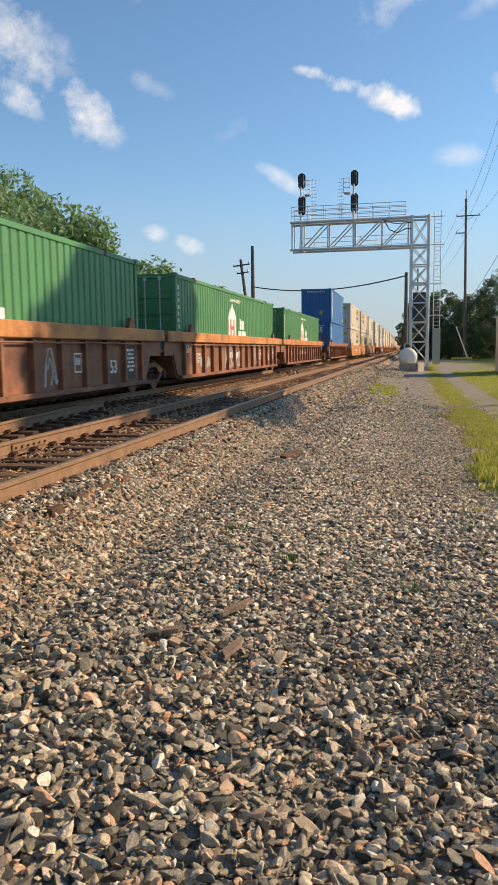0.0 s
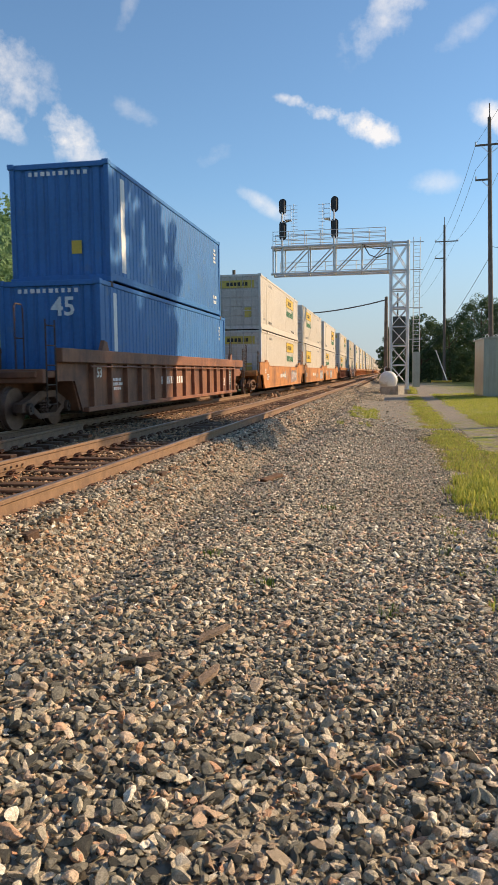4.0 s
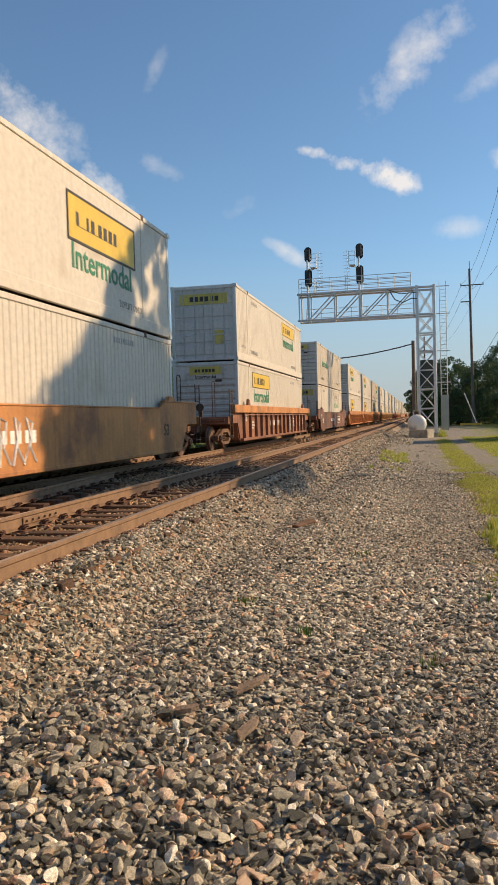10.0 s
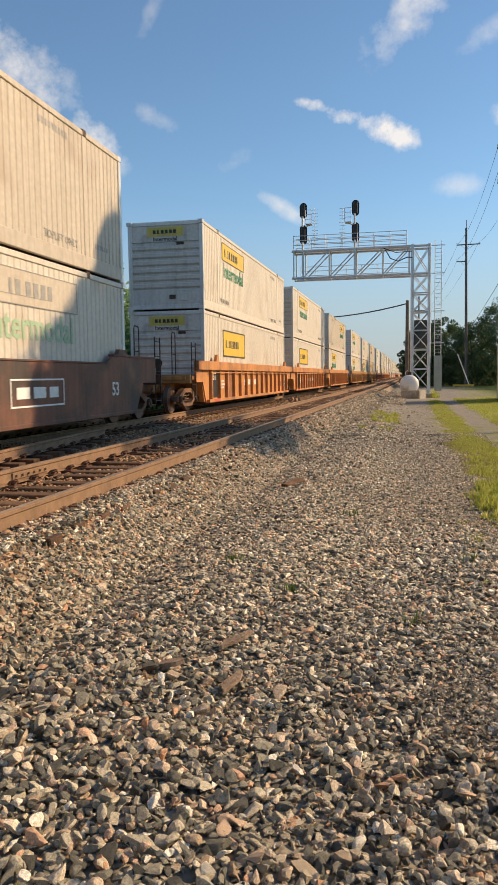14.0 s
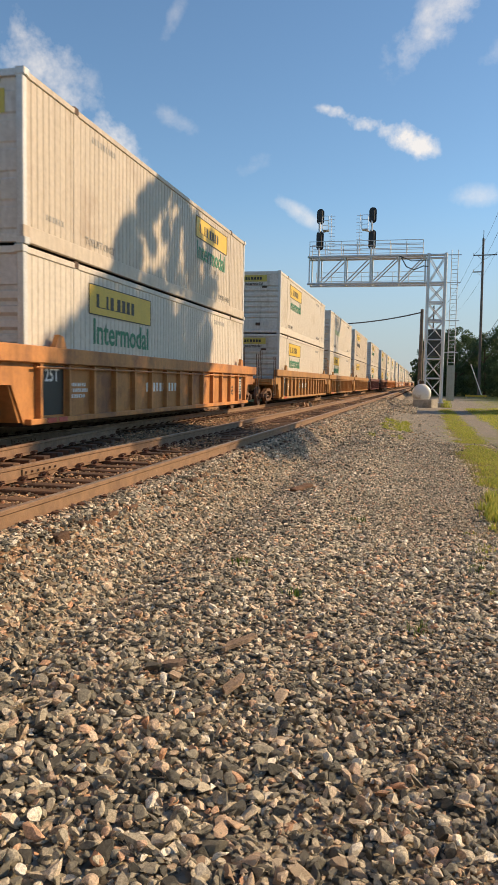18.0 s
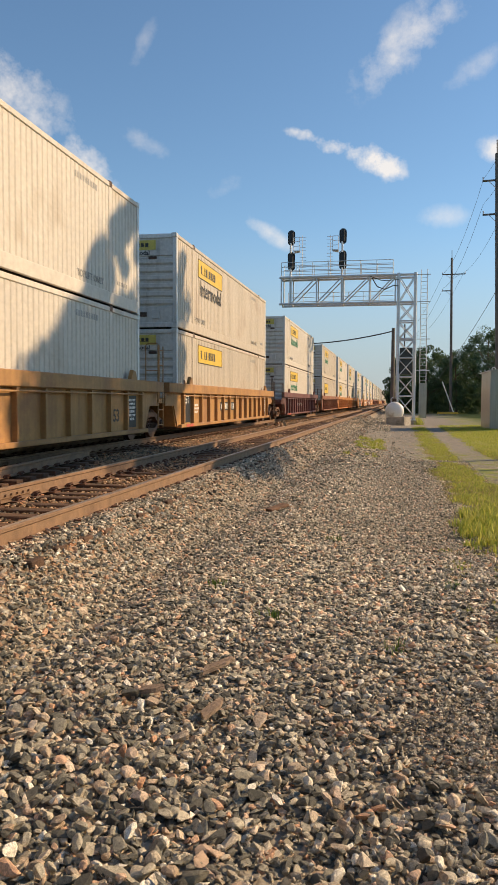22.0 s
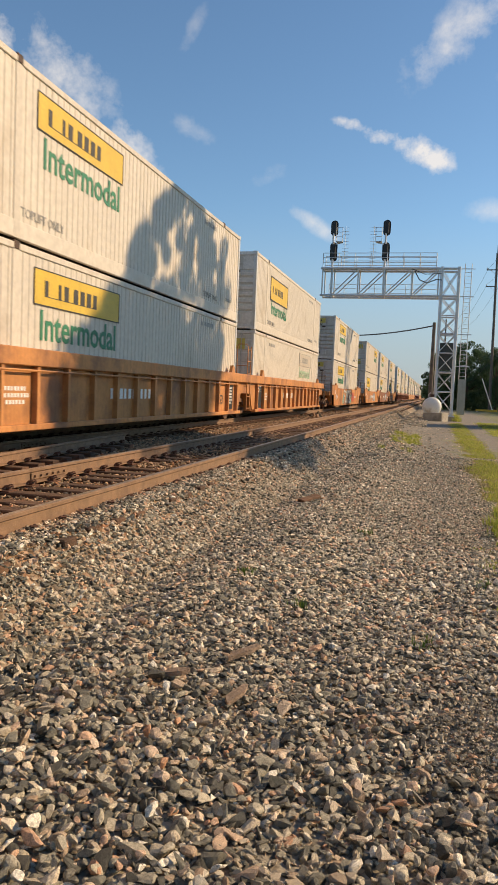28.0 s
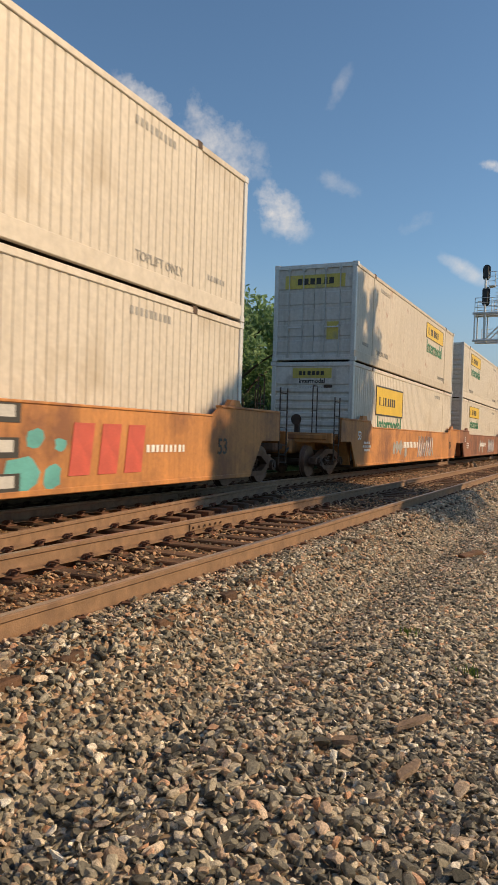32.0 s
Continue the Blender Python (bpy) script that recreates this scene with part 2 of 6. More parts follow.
def surface(name, base, rough=0.6, metal=0.0, spread=0.25, scale=3.0, dirt=None, dirt_amount=0.0, dirt_scale=1.2,
            bump=0.0, bump_scale=60.0, shift=0.0, spec=0.5, random_by="none", streak=0.0):
    """A worn surface: two scales of tone, dirt or rust patches, streaks that run down, fine relief, and a shift of tone from piece to piece."""
    m, nt, bs = node_mat(name)
    N, L = nt.nodes, nt.links
    co = N.new("ShaderNodeTexCoord")
    src = co.outputs["Object"]

    def noise_at(sc, detail=5.0, rough_=0.6, vec=None):
        n = N.new("ShaderNodeTexNoise")
        n.inputs["Scale"].default_value, n.inputs["Detail"].default_value, n.inputs["Roughness"].default_value = sc, detail, rough_
        L.new(vec or src, n.inputs["Vector"])
        return n.outputs["Fac"]

    def ramp(fac, a, b, ca, cb):
        r = N.new("ShaderNodeValToRGB")
        r.color_ramp.elements[0].position, r.color_ramp.elements[1].position = a, b
        r.color_ramp.elements[0].color, r.color_ramp.elements[1].color = ca, cb
        L.new(fac, r.inputs["Fac"])
        return r.outputs["Color"]

    def blend(fac, a, b, kind="MIX"):
        x = N.new("ShaderNodeMixRGB")
        x.blend_type = kind
        for v, i in ((fac, "Fac"), (a, "Color1"), (b, "Color2")):
            if isinstance(v, (int, float)):
                x.inputs[i].default_value = v
            elif isinstance(v, tuple):
                x.inputs[i].default_value = (*v[:3], 1)
            else:
                L.new(v, x.inputs[i])
        return x.outputs["Color"]

    lo, hi = tuple(c * (1 - spread) for c in base), tuple(min(1, c * (1 + spread)) for c in base)
    col = ramp(noise_at(scale), 0.3, 0.7, (*lo, 1), (*hi, 1))
    fine = ramp(noise_at(scale * 13, 3.0), 0.3, 0.7, (0.82, 0.82, 0.82, 1), (1.1, 1.1, 1.1, 1))
    col = blend(0.7, col, fine, "MULTIPLY")
    if dirt:
        patch = ramp(noise_at(dirt_scale, 8.0, 0.68), 0.62 - 0.3 * dirt_amount, 0.74 - 0.2 * dirt_amount, (0, 0, 0, 1), (1, 1, 1, 1))
        col = blend(patch, col, dirt)
    if streak:
        mp = N.new("ShaderNodeMapping")
        mp.inputs["Scale"].default_value = (3.0, 5.0, 0.18)
        L.new(src, mp.inputs["Vector"])
        run = ramp(noise_at(1.6, 6.0, 0.7, mp.outputs["Vector"]), 0.45, 0.75, (1, 1, 1, 1), (1 - streak, 1 - streak * 1.1, 1 - streak * 1.25, 1))
        col = blend(1.0, col, run, "MULTIPLY")
    if random_by != "none":
        if random_by == "island":
            rnd = N.new("ShaderNodeNewGeometry").outputs["Random Per Island"]
        else:
            rnd = N.new("ShaderNodeObjectInfo").outputs["Random"]
        tone = ramp(rnd, 0.0, 1.0, (1 - shift, 1 - shift, 1 - shift, 1), (1 + shift, 1 + shift, 1 + shift, 1))
        col = blend(1.0, col, tone, "MULTIPLY")
    L.new(col, bs.inputs["Base Color"])
    bs.inputs["Roughness"].default_value, bs.inputs["Metallic"].default_value = rough, metal
    bs.inputs["Specular IOR Level"].default_value = spec
    if bump:
        b = N.new("ShaderNodeBump")
        b.inputs["Strength"].default_value, b.inputs["Distance"].default_value = bump, 0.02
        L.new(noise_at(bump_scale, 4.0), b.inputs["Height"])
        L.new(b.outputs["Normal"], bs.inputs["Normal"])
    return m


def stone_mat(name, random_by):
    """Crushed rock: mostly grey, some brown, tan and rusty pieces, with grain."""
    m, nt, bs = node_mat(name)
    N, L = nt.nodes, nt.links
    if random_by == "island":
        rnd = N.new("ShaderNodeNewGeometry").outputs["Random Per Island"]
    else:
        rnd = N.new("ShaderNodeObjectInfo").outputs["Random"]
    r = N.new("ShaderNodeValToRGB")
    cr = r.color_ramp
    cr.interpolation = "LINEAR"
    stops = ((0.0, (0.045, 0.043, 0.035)), (0.20, (0.13, 0.125, 0.10)), (0.40, (0.27, 0.25, 0.197)), (0.55, (0.42, 0.376, 0.29)), (0.67, (0.54, 0.475, 0.365)),
             (0.75, (0.38, 0.265, 0.18)), (0.84, (0.65, 0.575, 0.455)), (0.91, (0.56, 0.30, 0.175)), (0.95, (0.74, 0.67, 0.55)), (1.0, (0.82, 0.78, 0.69)))
    while len(cr.elements) < len(stops):
        cr.elements.new(0.5)
    for e, (p, c) in zip(cr.elements, stops):
        e.position, e.color = p, (*c, 1)
    L.new(rnd, r.inputs["Fac"])
    co = N.new("ShaderNodeTexCoord")
    n1 = N.new("ShaderNodeTexNoise")
    n1.inputs["Scale"].default_value, n1.inputs["Detail"].default_value, n1.inputs["Roughness"].default_value = 85.0, 8.0, 0.82
    L.new(co.outputs["Object"], n1.inputs["Vector"])
    tone = N.new("ShaderNodeValToRGB")
    tone.color_ramp.elements[0].color, tone.color_ramp.elements[1].color = (0.30, 0.288, 0.262, 1), (1.72, 1.68, 1.58, 1)
    tone.color_ramp.elements[0].position, tone.color_ramp.elements[1].position = 0.3, 0.72
    L.new(n1.outputs["Fac"], tone.inputs["Fac"])
    x = N.new("ShaderNodeMixRGB")
    x.blend_type, x.inputs["Fac"].default_value = "MULTIPLY", 1.0
    L.new(r.outputs["Color"], x.inputs["Color1"])
    L.new(tone.outputs["Color"], x.inputs["Color2"])
    # Rust dust from the rails warms the stones of the track bed.
    sep = N.new("ShaderNodeSeparateXYZ")
    geo = N.new("ShaderNodeNewGeometry")
    L.new(geo.outputs["Position"], sep.inputs["Vector"])
    near = N.new("ShaderNodeMapRange")
    near.inputs["From Min"].default_value, near.inputs["From Max"].default_value = 0.3, -0.1
    near.inputs["To Max"].default_value = 0.85
    L.new(sep.outputs["X"], near.inputs["Value"])
    warm = N.new("ShaderNodeMixRGB")
    warm.blend_type = "MULTIPLY"
    warm.inputs["Color2"].default_value = (0.90, 0.64, 0.45, 1)
    L.new(near.outputs["Result"], warm.inputs["Fac"])
    L.new(x.outputs["Color"], warm.inputs["Color1"])
    # pale dust lies on the trodden strip beside the lane
    trod = N.new("ShaderNodeMath")
    trod.operation = "MULTIPLY"
    for i, (axis, a, b, most) in enumerate((("X", 1.3, 2.4, 0.75), ("Y", 4.2, 7.5, 1.0))):
        r_ = N.new("ShaderNodeMapRange")
        r_.interpolation_type = "SMOOTHSTEP"
        r_.inputs["From Min"].default_value, r_.inputs["From Max"].default_value, r_.inputs["To Max"].default_value = a, b, most
        L.new(sep.outputs[axis], r_.inputs["Value"])
        L.new(r_.outputs["Result"], trod.inputs[i])
    dust = N.new("ShaderNodeMixRGB")
    dust.blend_type = "MULTIPLY"
    dust.inputs["Color2"].default_value = (1.28, 1.28, 1.25, 1)
    L.new(trod.outputs[0], dust.inputs["Fac"])
    L.new(warm.outputs["Color"], dust.inputs["Color1"])
    L.new(dust.outputs["Color"], bs.inputs["Base Color"])
    bs.inputs["Roughness"].default_value, bs.inputs["Specular IOR Level"].default_value = 0.62, 0.5
    b = N.new("ShaderNodeBump")
    b.inputs["Strength"].default_value, b.inputs["Distance"].default_value = 0.8, 0.008
    L.new(n1.outputs["Fac"], b.inputs["Height"])
    L.new(b.outputs["Normal"], bs.inputs["Normal"])
    return m


def ground_mat():
    """Ballast and gravel by the tracks, a two-rut lane, and grass beyond, told apart by where they lie."""
    m, nt, bs = node_mat("ground_cover")
    N, L = nt.nodes, nt.links
    co = N.new("ShaderNodeTexCoord").outputs["Object"]
    sep = N.new("ShaderNodeSeparateXYZ")
    L.new(co, sep.inputs["Vector"])

    def noise_at(sc, detail=4.0, rough_=0.6):
        n = N.new("ShaderNodeTexNoise")
        n.inputs["Scale"].default_value, n.inputs["Detail"].default_value, n.inputs["Roughness"].default_value = sc, detail, rough_
        L.new(co, n.inputs["Vector"])
        return n.outputs["Fac"]

    def calc(op, a, b=None):
        n = N.new("ShaderNodeMath")
        n.operation = op
        for i, v in enumerate((a, b)):
            if isinstance(v, (int, float)):
                n.inputs[i].default_value = v
            elif v is not None:
                L.new(v, n.inputs[i])
        return n.outputs[0]

    def step(v, a, b):
        n = N.new("ShaderNodeMapRange")
        n.interpolation_type = "SMOOTHSTEP"
        n.inputs["From Min"].default_value, n.inputs["From Max"].default_value = a, b
        L.new(v, n.inputs["Value"])
        return n.outputs["Result"]

    def ramp(fac, stops):
        r = N.new("ShaderNodeValToRGB")
        while len(r.color_ramp.elements) < len(stops):
            r.color_ramp.elements.new(0.5)
        for e, (p, c) in zip(r.color_ramp.elements, stops):
            e.position, e.color = p, (*c, 1)
        L.new(fac, r.inputs["Fac"])
        return r.outputs["Color"]

    def blend(fac, a, b, kind="MIX"):
        x = N.new("ShaderNodeMixRGB")
        x.blend_type = kind
        for v, i in ((fac, "Fac"), (a, "Color1"), (b, "Color2")):
            if isinstance(v, (int, float)):
                x.inputs[i].default_value = v
            elif isinstance(v, tuple):
                x.inputs[i].default_value = (*v, 1)
            else:
                L.new(v, x.inputs[i])
        return x.outputs["Color"]

    wob = calc("ADD", calc("MULTIPLY", calc("SUBTRACT", noise_at(0.35, 5.0), 0.5), 2.4), calc("MULTIPLY", calc("SUBTRACT", noise_at(2.6, 5.0, 0.7), 0.5), 1.5))
    x, y = calc("ADD", sep.outputs["X"], wob), calc("ADD", sep.outputs["Y"], calc("MULTIPLY", wob, 3.0))
    cell = N.new("ShaderNodeTexVoronoi")
    cell.inputs["Scale"].default_value = 17.0
    L.new(co, cell.inputs["Vector"])
    tint = N.new("ShaderNodeSeparateColor")
    L.new(cell.outputs["Color"], tint.inputs["Color"])
    gravel = ramp(tint.outputs[0], ((0.0, (0.11, 0.10, 0.085)), (0.4, (0.30, 0.265, 0.21)), (0.7, (0.44, 0.375, 0.28)), (0.85, (0.32, 0.21, 0.14)), (1.0, (0.56, 0.50, 0.41))))
    # each stone cell darkens to its rim, gap shade put into the colour
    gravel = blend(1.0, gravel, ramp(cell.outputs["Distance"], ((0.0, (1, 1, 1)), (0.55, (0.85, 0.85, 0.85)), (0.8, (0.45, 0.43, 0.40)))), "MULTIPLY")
    gravel = blend(0.6, gravel, ramp(noise_at(1.3), ((0.3, (0.75, 0.74, 0.73)), (0.7, (1.15, 1.12, 1.06)))), "MULTIPLY")
    rusty = blend(1.0, gravel, (1.05, 0.72, 0.50), "MULTIPLY")
    gravel = blend(step(sep.outputs["X"], 1.0, 0.1), gravel, rusty)
    lane = ramp(noise_at(9.0, 8.0, 0.75), ((0.25, (0.20, 0.185, 0.158)), (0.6, (0.35, 0.322, 0.272)), (0.85, (0.48, 0.445, 0.375))))
    lane = blend(0.4, lane, gravel)
    grass = ramp(noise_at(3.2, 9.0, 0.75), ((0.25, (0.11, 0.10, 0.045)), (0.45, (0.20, 0.23, 0.045)), (0.6, (0.31, 0.32, 0.06)), (0.8, (0.40, 0.35, 0.12))))
    far_grass = ramp(noise_at(0.6, 6.0, 0.7), ((0.25, (0.05, 0.08, 0.016)), (0.7, (0.12, 0.15, 0.03))))
    # gravel gives way to the packed lane
    col = blend(calc("MULTIPLY", step(y, 16.0, 26.0), step(x, 1.6, 2.4)), gravel, lane)
    verge = calc("MULTIPLY", step(x, 3.95, 4.5), step(y, 6.0, 10.5))
    rut = calc("MULTIPLY", calc("MULTIPLY", step(x, 5.0, 5.5), step(x, 6.5, 6.0)), step(y, 22.0, 30.0))
    green = calc("MULTIPLY", verge, calc("SUBTRACT", 1.0, rut))
    thin = step(noise_at(2.2, 7.0, 0.75), 0.42, 0.60)
    green = calc("MULTIPLY", green, thin)
    cross = calc("MULTIPLY", step(y, 50.0, 55.0), step(x, 9.0, 7.0))
    green = calc("MULTIPLY", green, calc("SUBTRACT", 1.0, cross))
    near_rail = calc("MULTIPLY", calc("MULTIPLY", step(x, 1.5, 1.9), step(x, 3.0, 2.5)), calc("MULTIPLY", step(y, 24.0, 27.0), step(y, 40.0, 34.0)))
    green = calc("MAXIMUM", green, calc("MULTIPLY", near_rail, calc("MULTIPLY", thin, 0.25)))
    col = blend(green, col, grass)
    wild = calc("MAXIMUM", step(sep.outputs["X"], -8.0, -9.5), calc("MAXIMUM", step(sep.outputs["X"], 9.0, 12.0), step(y, 95.0, 130.0)))
    wild = calc("MULTIPLY", wild, calc("SUBTRACT", 1.0, calc("MULTIPLY", step(sep.outputs["X"], -9.0, -7.5), step(sep.outputs["X"], 2.0, 1.0))))
    col = blend(wild, col, far_grass)
    L.new(col, bs.inputs["Base Color"])
    bs.inputs["Roughness"].default_value, bs.inputs["Specular IOR Level"].default_value = 0.9, 0.2
    b = N.new("ShaderNodeBump")
    b.inputs["Strength"].default_value, b.inputs["Distance"].default_value = 0.8, 0.03
    L.new(calc("SUBTRACT", noise_at(26.0, 5.0), cell.outputs["Distance"]), b.inputs["Height"])
    L.new(b.outputs["Normal"], bs.inputs["Normal"])
    return m


def leaf_mat(name, dark, light, trans=0.25):
    m, nt, bs = node_mat(name)
    N, L = nt.nodes, nt.links
    r = N.new("ShaderNodeValToRGB")
    r.color_ramp.elements[0].color, r.color_ramp.elements[1].color = (*dark, 1), (*light, 1)
    L.new(N.new("ShaderNodeNewGeometry").outputs["Random Per Island"], r.inputs["Fac"])
    L.new(r.outputs["Color"], bs.inputs["Base Color"])
    bs.inputs["Roughness"].default_value, bs.inputs["Specular IOR Level"].default_value = 0.55, 0.3
    tr = N.new("ShaderNodeBsdfTranslucent")
    L.new(r.outputs["Color"], tr.inputs["Color"])
    mix = N.new("ShaderNodeMixShader")
    mix.inputs["Fac"].default_value = trans
    L.new(bs.outputs["BSDF"], mix.inputs[1])
    L.new(tr.outputs["BSDF"], mix.inputs[2])
    L.new(mix.outputs["Shader"], N["Material Output"].inputs["Surface"])
    return m


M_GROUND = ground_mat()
M_STONE_J, M_STONE_O = stone_mat("crushed_stone", "island"), stone_mat("crushed_stone_single", "object")
M_RAIL = surface("rusty_rail_steel", (0.225, 0.132, 0.072), 0.72, 0.05, 0.25, 6.0, dirt=(0.15, 0.085, 0.05), dirt_amount=0.25, bump=0.25)
M_RAILTOP = surface("rolled_rail_head", (0.42, 0.33, 0.27), 0.38, 0.8, 0.2, 5.0, bump=0.05)
M_TIE = surface("weathered_tie_wood", (0.115, 0.06, 0.032), 0.9, 0, 0.4, 4.0, bump=0.8, bump_scale=30, random_by="object", shift=0.3)
M_CLIP = surface("rusty_clip", (0.13, 0.06, 0.035), 0.8, 0.2, 0.3, 20.0)
M_WHITE = surface("container_white_paint", (0.605, 0.545, 0.46), 0.5, 0, 0.04, 0.6, dirt=(0.47, 0.40, 0.31), dirt_amount=0.16, dirt_scale=0.5, bump=0.03, streak=0.09, random_by="object", shift=0.04)
M_WHITE_B = surface("container_cream_paint", (0.53, 0.46, 0.37), 0.5, 0, 0.05, 0.6, dirt=(0.42, 0.34, 0.26), dirt_amount=0.3, dirt_scale=0.6, bump=0.03, streak=0.25, random_by="object", shift=0.05)
M_SPOTTED = surface("rust_spotted_container_paint", (0.55, 0.485, 0.40), 0.5, 0, 0.05, 0.6, dirt=(0.30, 0.12, 0.05), dirt_amount=0.12, dirt_scale=1.7, bump=0.03, streak=0.2)
M_END = surface("grimy_container_end", (0.62, 0.605, 0.565), 0.5, 0, 0.06, 0.8, dirt=(0.34, 0.32, 0.29), dirt_amount=0.26, dirt_scale=0.9, bump=0.03, streak=0.22, random_by="object", shift=0.1)
M_ALU = surface("dull_aluminium_post", (0.62, 0.62, 0.60), 0.45, 0.3, 0.08, 2.0, streak=0.2)
M_GREEN = surface("container_green_paint", (0.062, 0.23, 0.085), 0.5, 0, 0.12, 0.8, streak=0.2, dirt=(0.12, 0.20, 0.12), dirt_amount=0.15)
M_BLUE = surface("container_blue_paint", (0.026, 0.15, 0.40), 0.5, 0, 0.12, 0.8, streak=0.15, dirt=(0.07, 0.15, 0.27), dirt_amount=0.12)
M_YELLOW = surface("yellow_sign_film", (0.64, 0.43, 0.045), 0.5, 0, 0.08, 2.0, streak=0.12)
M_SIGN = surface("aged_end_sign_film", (0.60, 0.49, 0.10), 0.5, 0, 0.12, 2.0, streak=0.2, dirt=(0.30, 0.28, 0.2), dirt_amount=0.3)
M_INK = surface("black_print", (0.035, 0.033, 0.03), 0.6, 0, 0.2, 8.0)
M_GREEN_INK = surface("green_print", (0.025, 0.19, 0.095), 0.55, 0, 0.1, 8.0)
M_FADED_GREEN = surface("faded_green_print", (0.33, 0.46, 0.30), 0.55, 0, 0.15, 8.0)
M_GREY_INK = surface("faded_print", (0.30, 0.29, 0.27), 0.6, 0, 0.2, 8.0)
M_WHITE_INK = surface("white_print", (0.78, 0.77, 0.74), 0.55, 0, 0.1, 8.0)
M_RED_INK = surface("red_print", (0.52, 0.09, 0.06), 0.55, 0, 0.15, 4.0)
M_TEAL_INK = surface("teal_spray_paint", (0.10, 0.36, 0.34), 0.55, 0, 0.2, 3.0)
CAR_PAINT = {
    "rust": surface("rust_brown_car_paint", (0.27, 0.108, 0.052), 0.62, 0, 0.3, 1.1, dirt=(0.13, 0.05, 0.03), dirt_amount=0.5, dirt_scale=0.8, bump=0.15, streak=0.35, random_by="object", shift=0.08),
    "tan": surface("faded_orange_car_paint", (0.53, 0.225, 0.066), 0.6, 0, 0.2, 1.0, dirt=(0.24, 0.095, 0.04), dirt_amount=0.45, dirt_scale=0.7, bump=0.12, streak=0.3, random_by="object", shift=0.07),
    "yellow": surface("worn_yellow_car_paint", (0.40, 0.205, 0.065), 0.6, 0, 0.18, 1.0, dirt=(0.28, 0.13, 0.05), dirt_amount=0.4, dirt_scale=0.7, bump=0.12, streak=0.3, random_by="object", shift=0.07),
    "maroon": surface("maroon_car_paint", (0.15, 0.05, 0.04), 0.6, 0, 0.25, 1.0, dirt=(0.08, 0.035, 0.03), dirt_amount=0.4, dirt_scale=0.8, bump=0.12, streak=0.3),
    "grimy": surface("grimy_brown_car_paint", (0.20, 0.078, 0.045), 0.65, 0, 0.3, 1.0, dirt=(0.06, 0.04, 0.032), dirt_amount=0.55, dirt_scale=0.6, bump=0.15, streak=0.4),
}
M_GRIME = surface("grimy_running_gear", (0.07, 0.045, 0.032), 0.8, 0.1, 0.4, 4.0, dirt=(0.16, 0.075, 0.04), dirt_amount=0.3, bump=0.2)
M_TRUCK = surface("rusty_truck_casting", (0.17, 0.088, 0.05), 0.8, 0.05, 0.35, 4.0, dirt=(0.08, 0.045, 0.03), dirt_amount=0.35, bump=0.2)
M_ROD = surface("dull_lock_rod", (0.46, 0.46, 0.44), 0.5, 0.4, 0.2, 6.0)
M_SPRAY = surface("pale_spray_paint", (0.50, 0.49, 0.46), 0.6, 0, 0.2, 3.0)
M_WHEEL = surface("worn_wheel_steel", (0.17, 0.10, 0.07), 0.6, 0.5, 0.3, 6.0)
M_GALV = surface("galvanised_steel", (0.62, 0.63, 0.635), 0.45, 0.35, 0.12, 4.0, bump=0.04)
M_BLACK = surface("signal_black_paint", (0.015, 0.015, 0.017), 0.5, 0, 0.2, 4.0)
M_SPLINTER = surface("weathered_splinter_wood", (0.27, 0.19, 0.13), 0.9, 0, 0.35, 20.0, bump=0.6, bump_scale=90)
M_CASE = surface("dark_case_paint", (0.055, 0.065, 0.06), 0.5, 0.1, 0.2, 2.0)
M_CONC = surface("weathered_concrete", (0.40, 0.36, 0.30), 0.85, 0, 0.2, 2.0, dirt=(0.22, 0.19, 0.15), dirt_amount=0.4, bump=0.3)
M_TANK = surface("white_tank_paint", (0.78, 0.77, 0.72), 0.4, 0, 0.05, 2.0, dirt=(0.5, 0.42, 0.32), dirt_amount=0.2)
M_SHED = surface("silver_shed_panel", (0.34, 0.355, 0.32), 0.34, 0.55, 0.08, 1.5, streak=0.2, bump=0.03)
M_POLE = surface("weathered_pole_wood", (0.15, 0.128, 0.112), 0.9, 0, 0.3, 3.0, bump=0.5, streak=0.3)
M_WIRE = surface("dark_cable", (0.04, 0.04, 0.045), 0.6, 0.2, 0.2, 4.0)
M_BARK = surface("grey_brown_bark", (0.10, 0.075, 0.055), 0.95, 0, 0.35, 5.0, bump=0.9, bump_scale=25)
M_LEAF = leaf_mat("broad_leaf", (0.12, 0.22, 0.10), (0.32, 0.47, 0.22), 0.44)
M_LEAF_D = leaf_mat("dark_leaf", (0.042, 0.08, 0.042), (0.115, 0.18, 0.085), 0.38)
M_GRASS = leaf_mat("grass_blade", (0.19, 0.28, 0.04), (0.62, 0.57, 0.14), 0.5)
M_STRAW = leaf_mat("dry_grass_blade", (0.20, 0.17, 0.07), (0.52, 0.43, 0.20), 0.35)
M_WEED = leaf_mat("weed_leaf", (0.05, 0.10, 0.02), (0.16, 0.24, 0.05), 0.3)

# ---- ground ----
TRACK_X, TRAIN_X = -0.7525, -4.72      # middle of the near track and of the track with the train
PROFILE_X = [-60, -14, -8.8, -7.6, -6.4, -6.0, -3.4, -2.7, -2.1, -1.4, -0.08, 0.04, 0.36, 0.88, 1.0, 1.38, 1.8, 3.0, 5.0, 7.0, 12.0, 60]
PROFILE_Z = [-1.0, -1.0, -0.95, -0.75, -0.30, -0.24, -0.24, -0.30, -0.30, -0.24, -0.23, -0.165, -0.165, -0.62, -0.70, -0.60, -0.61, -0.70, -0.70, -0.68, -0.62, -0.6]


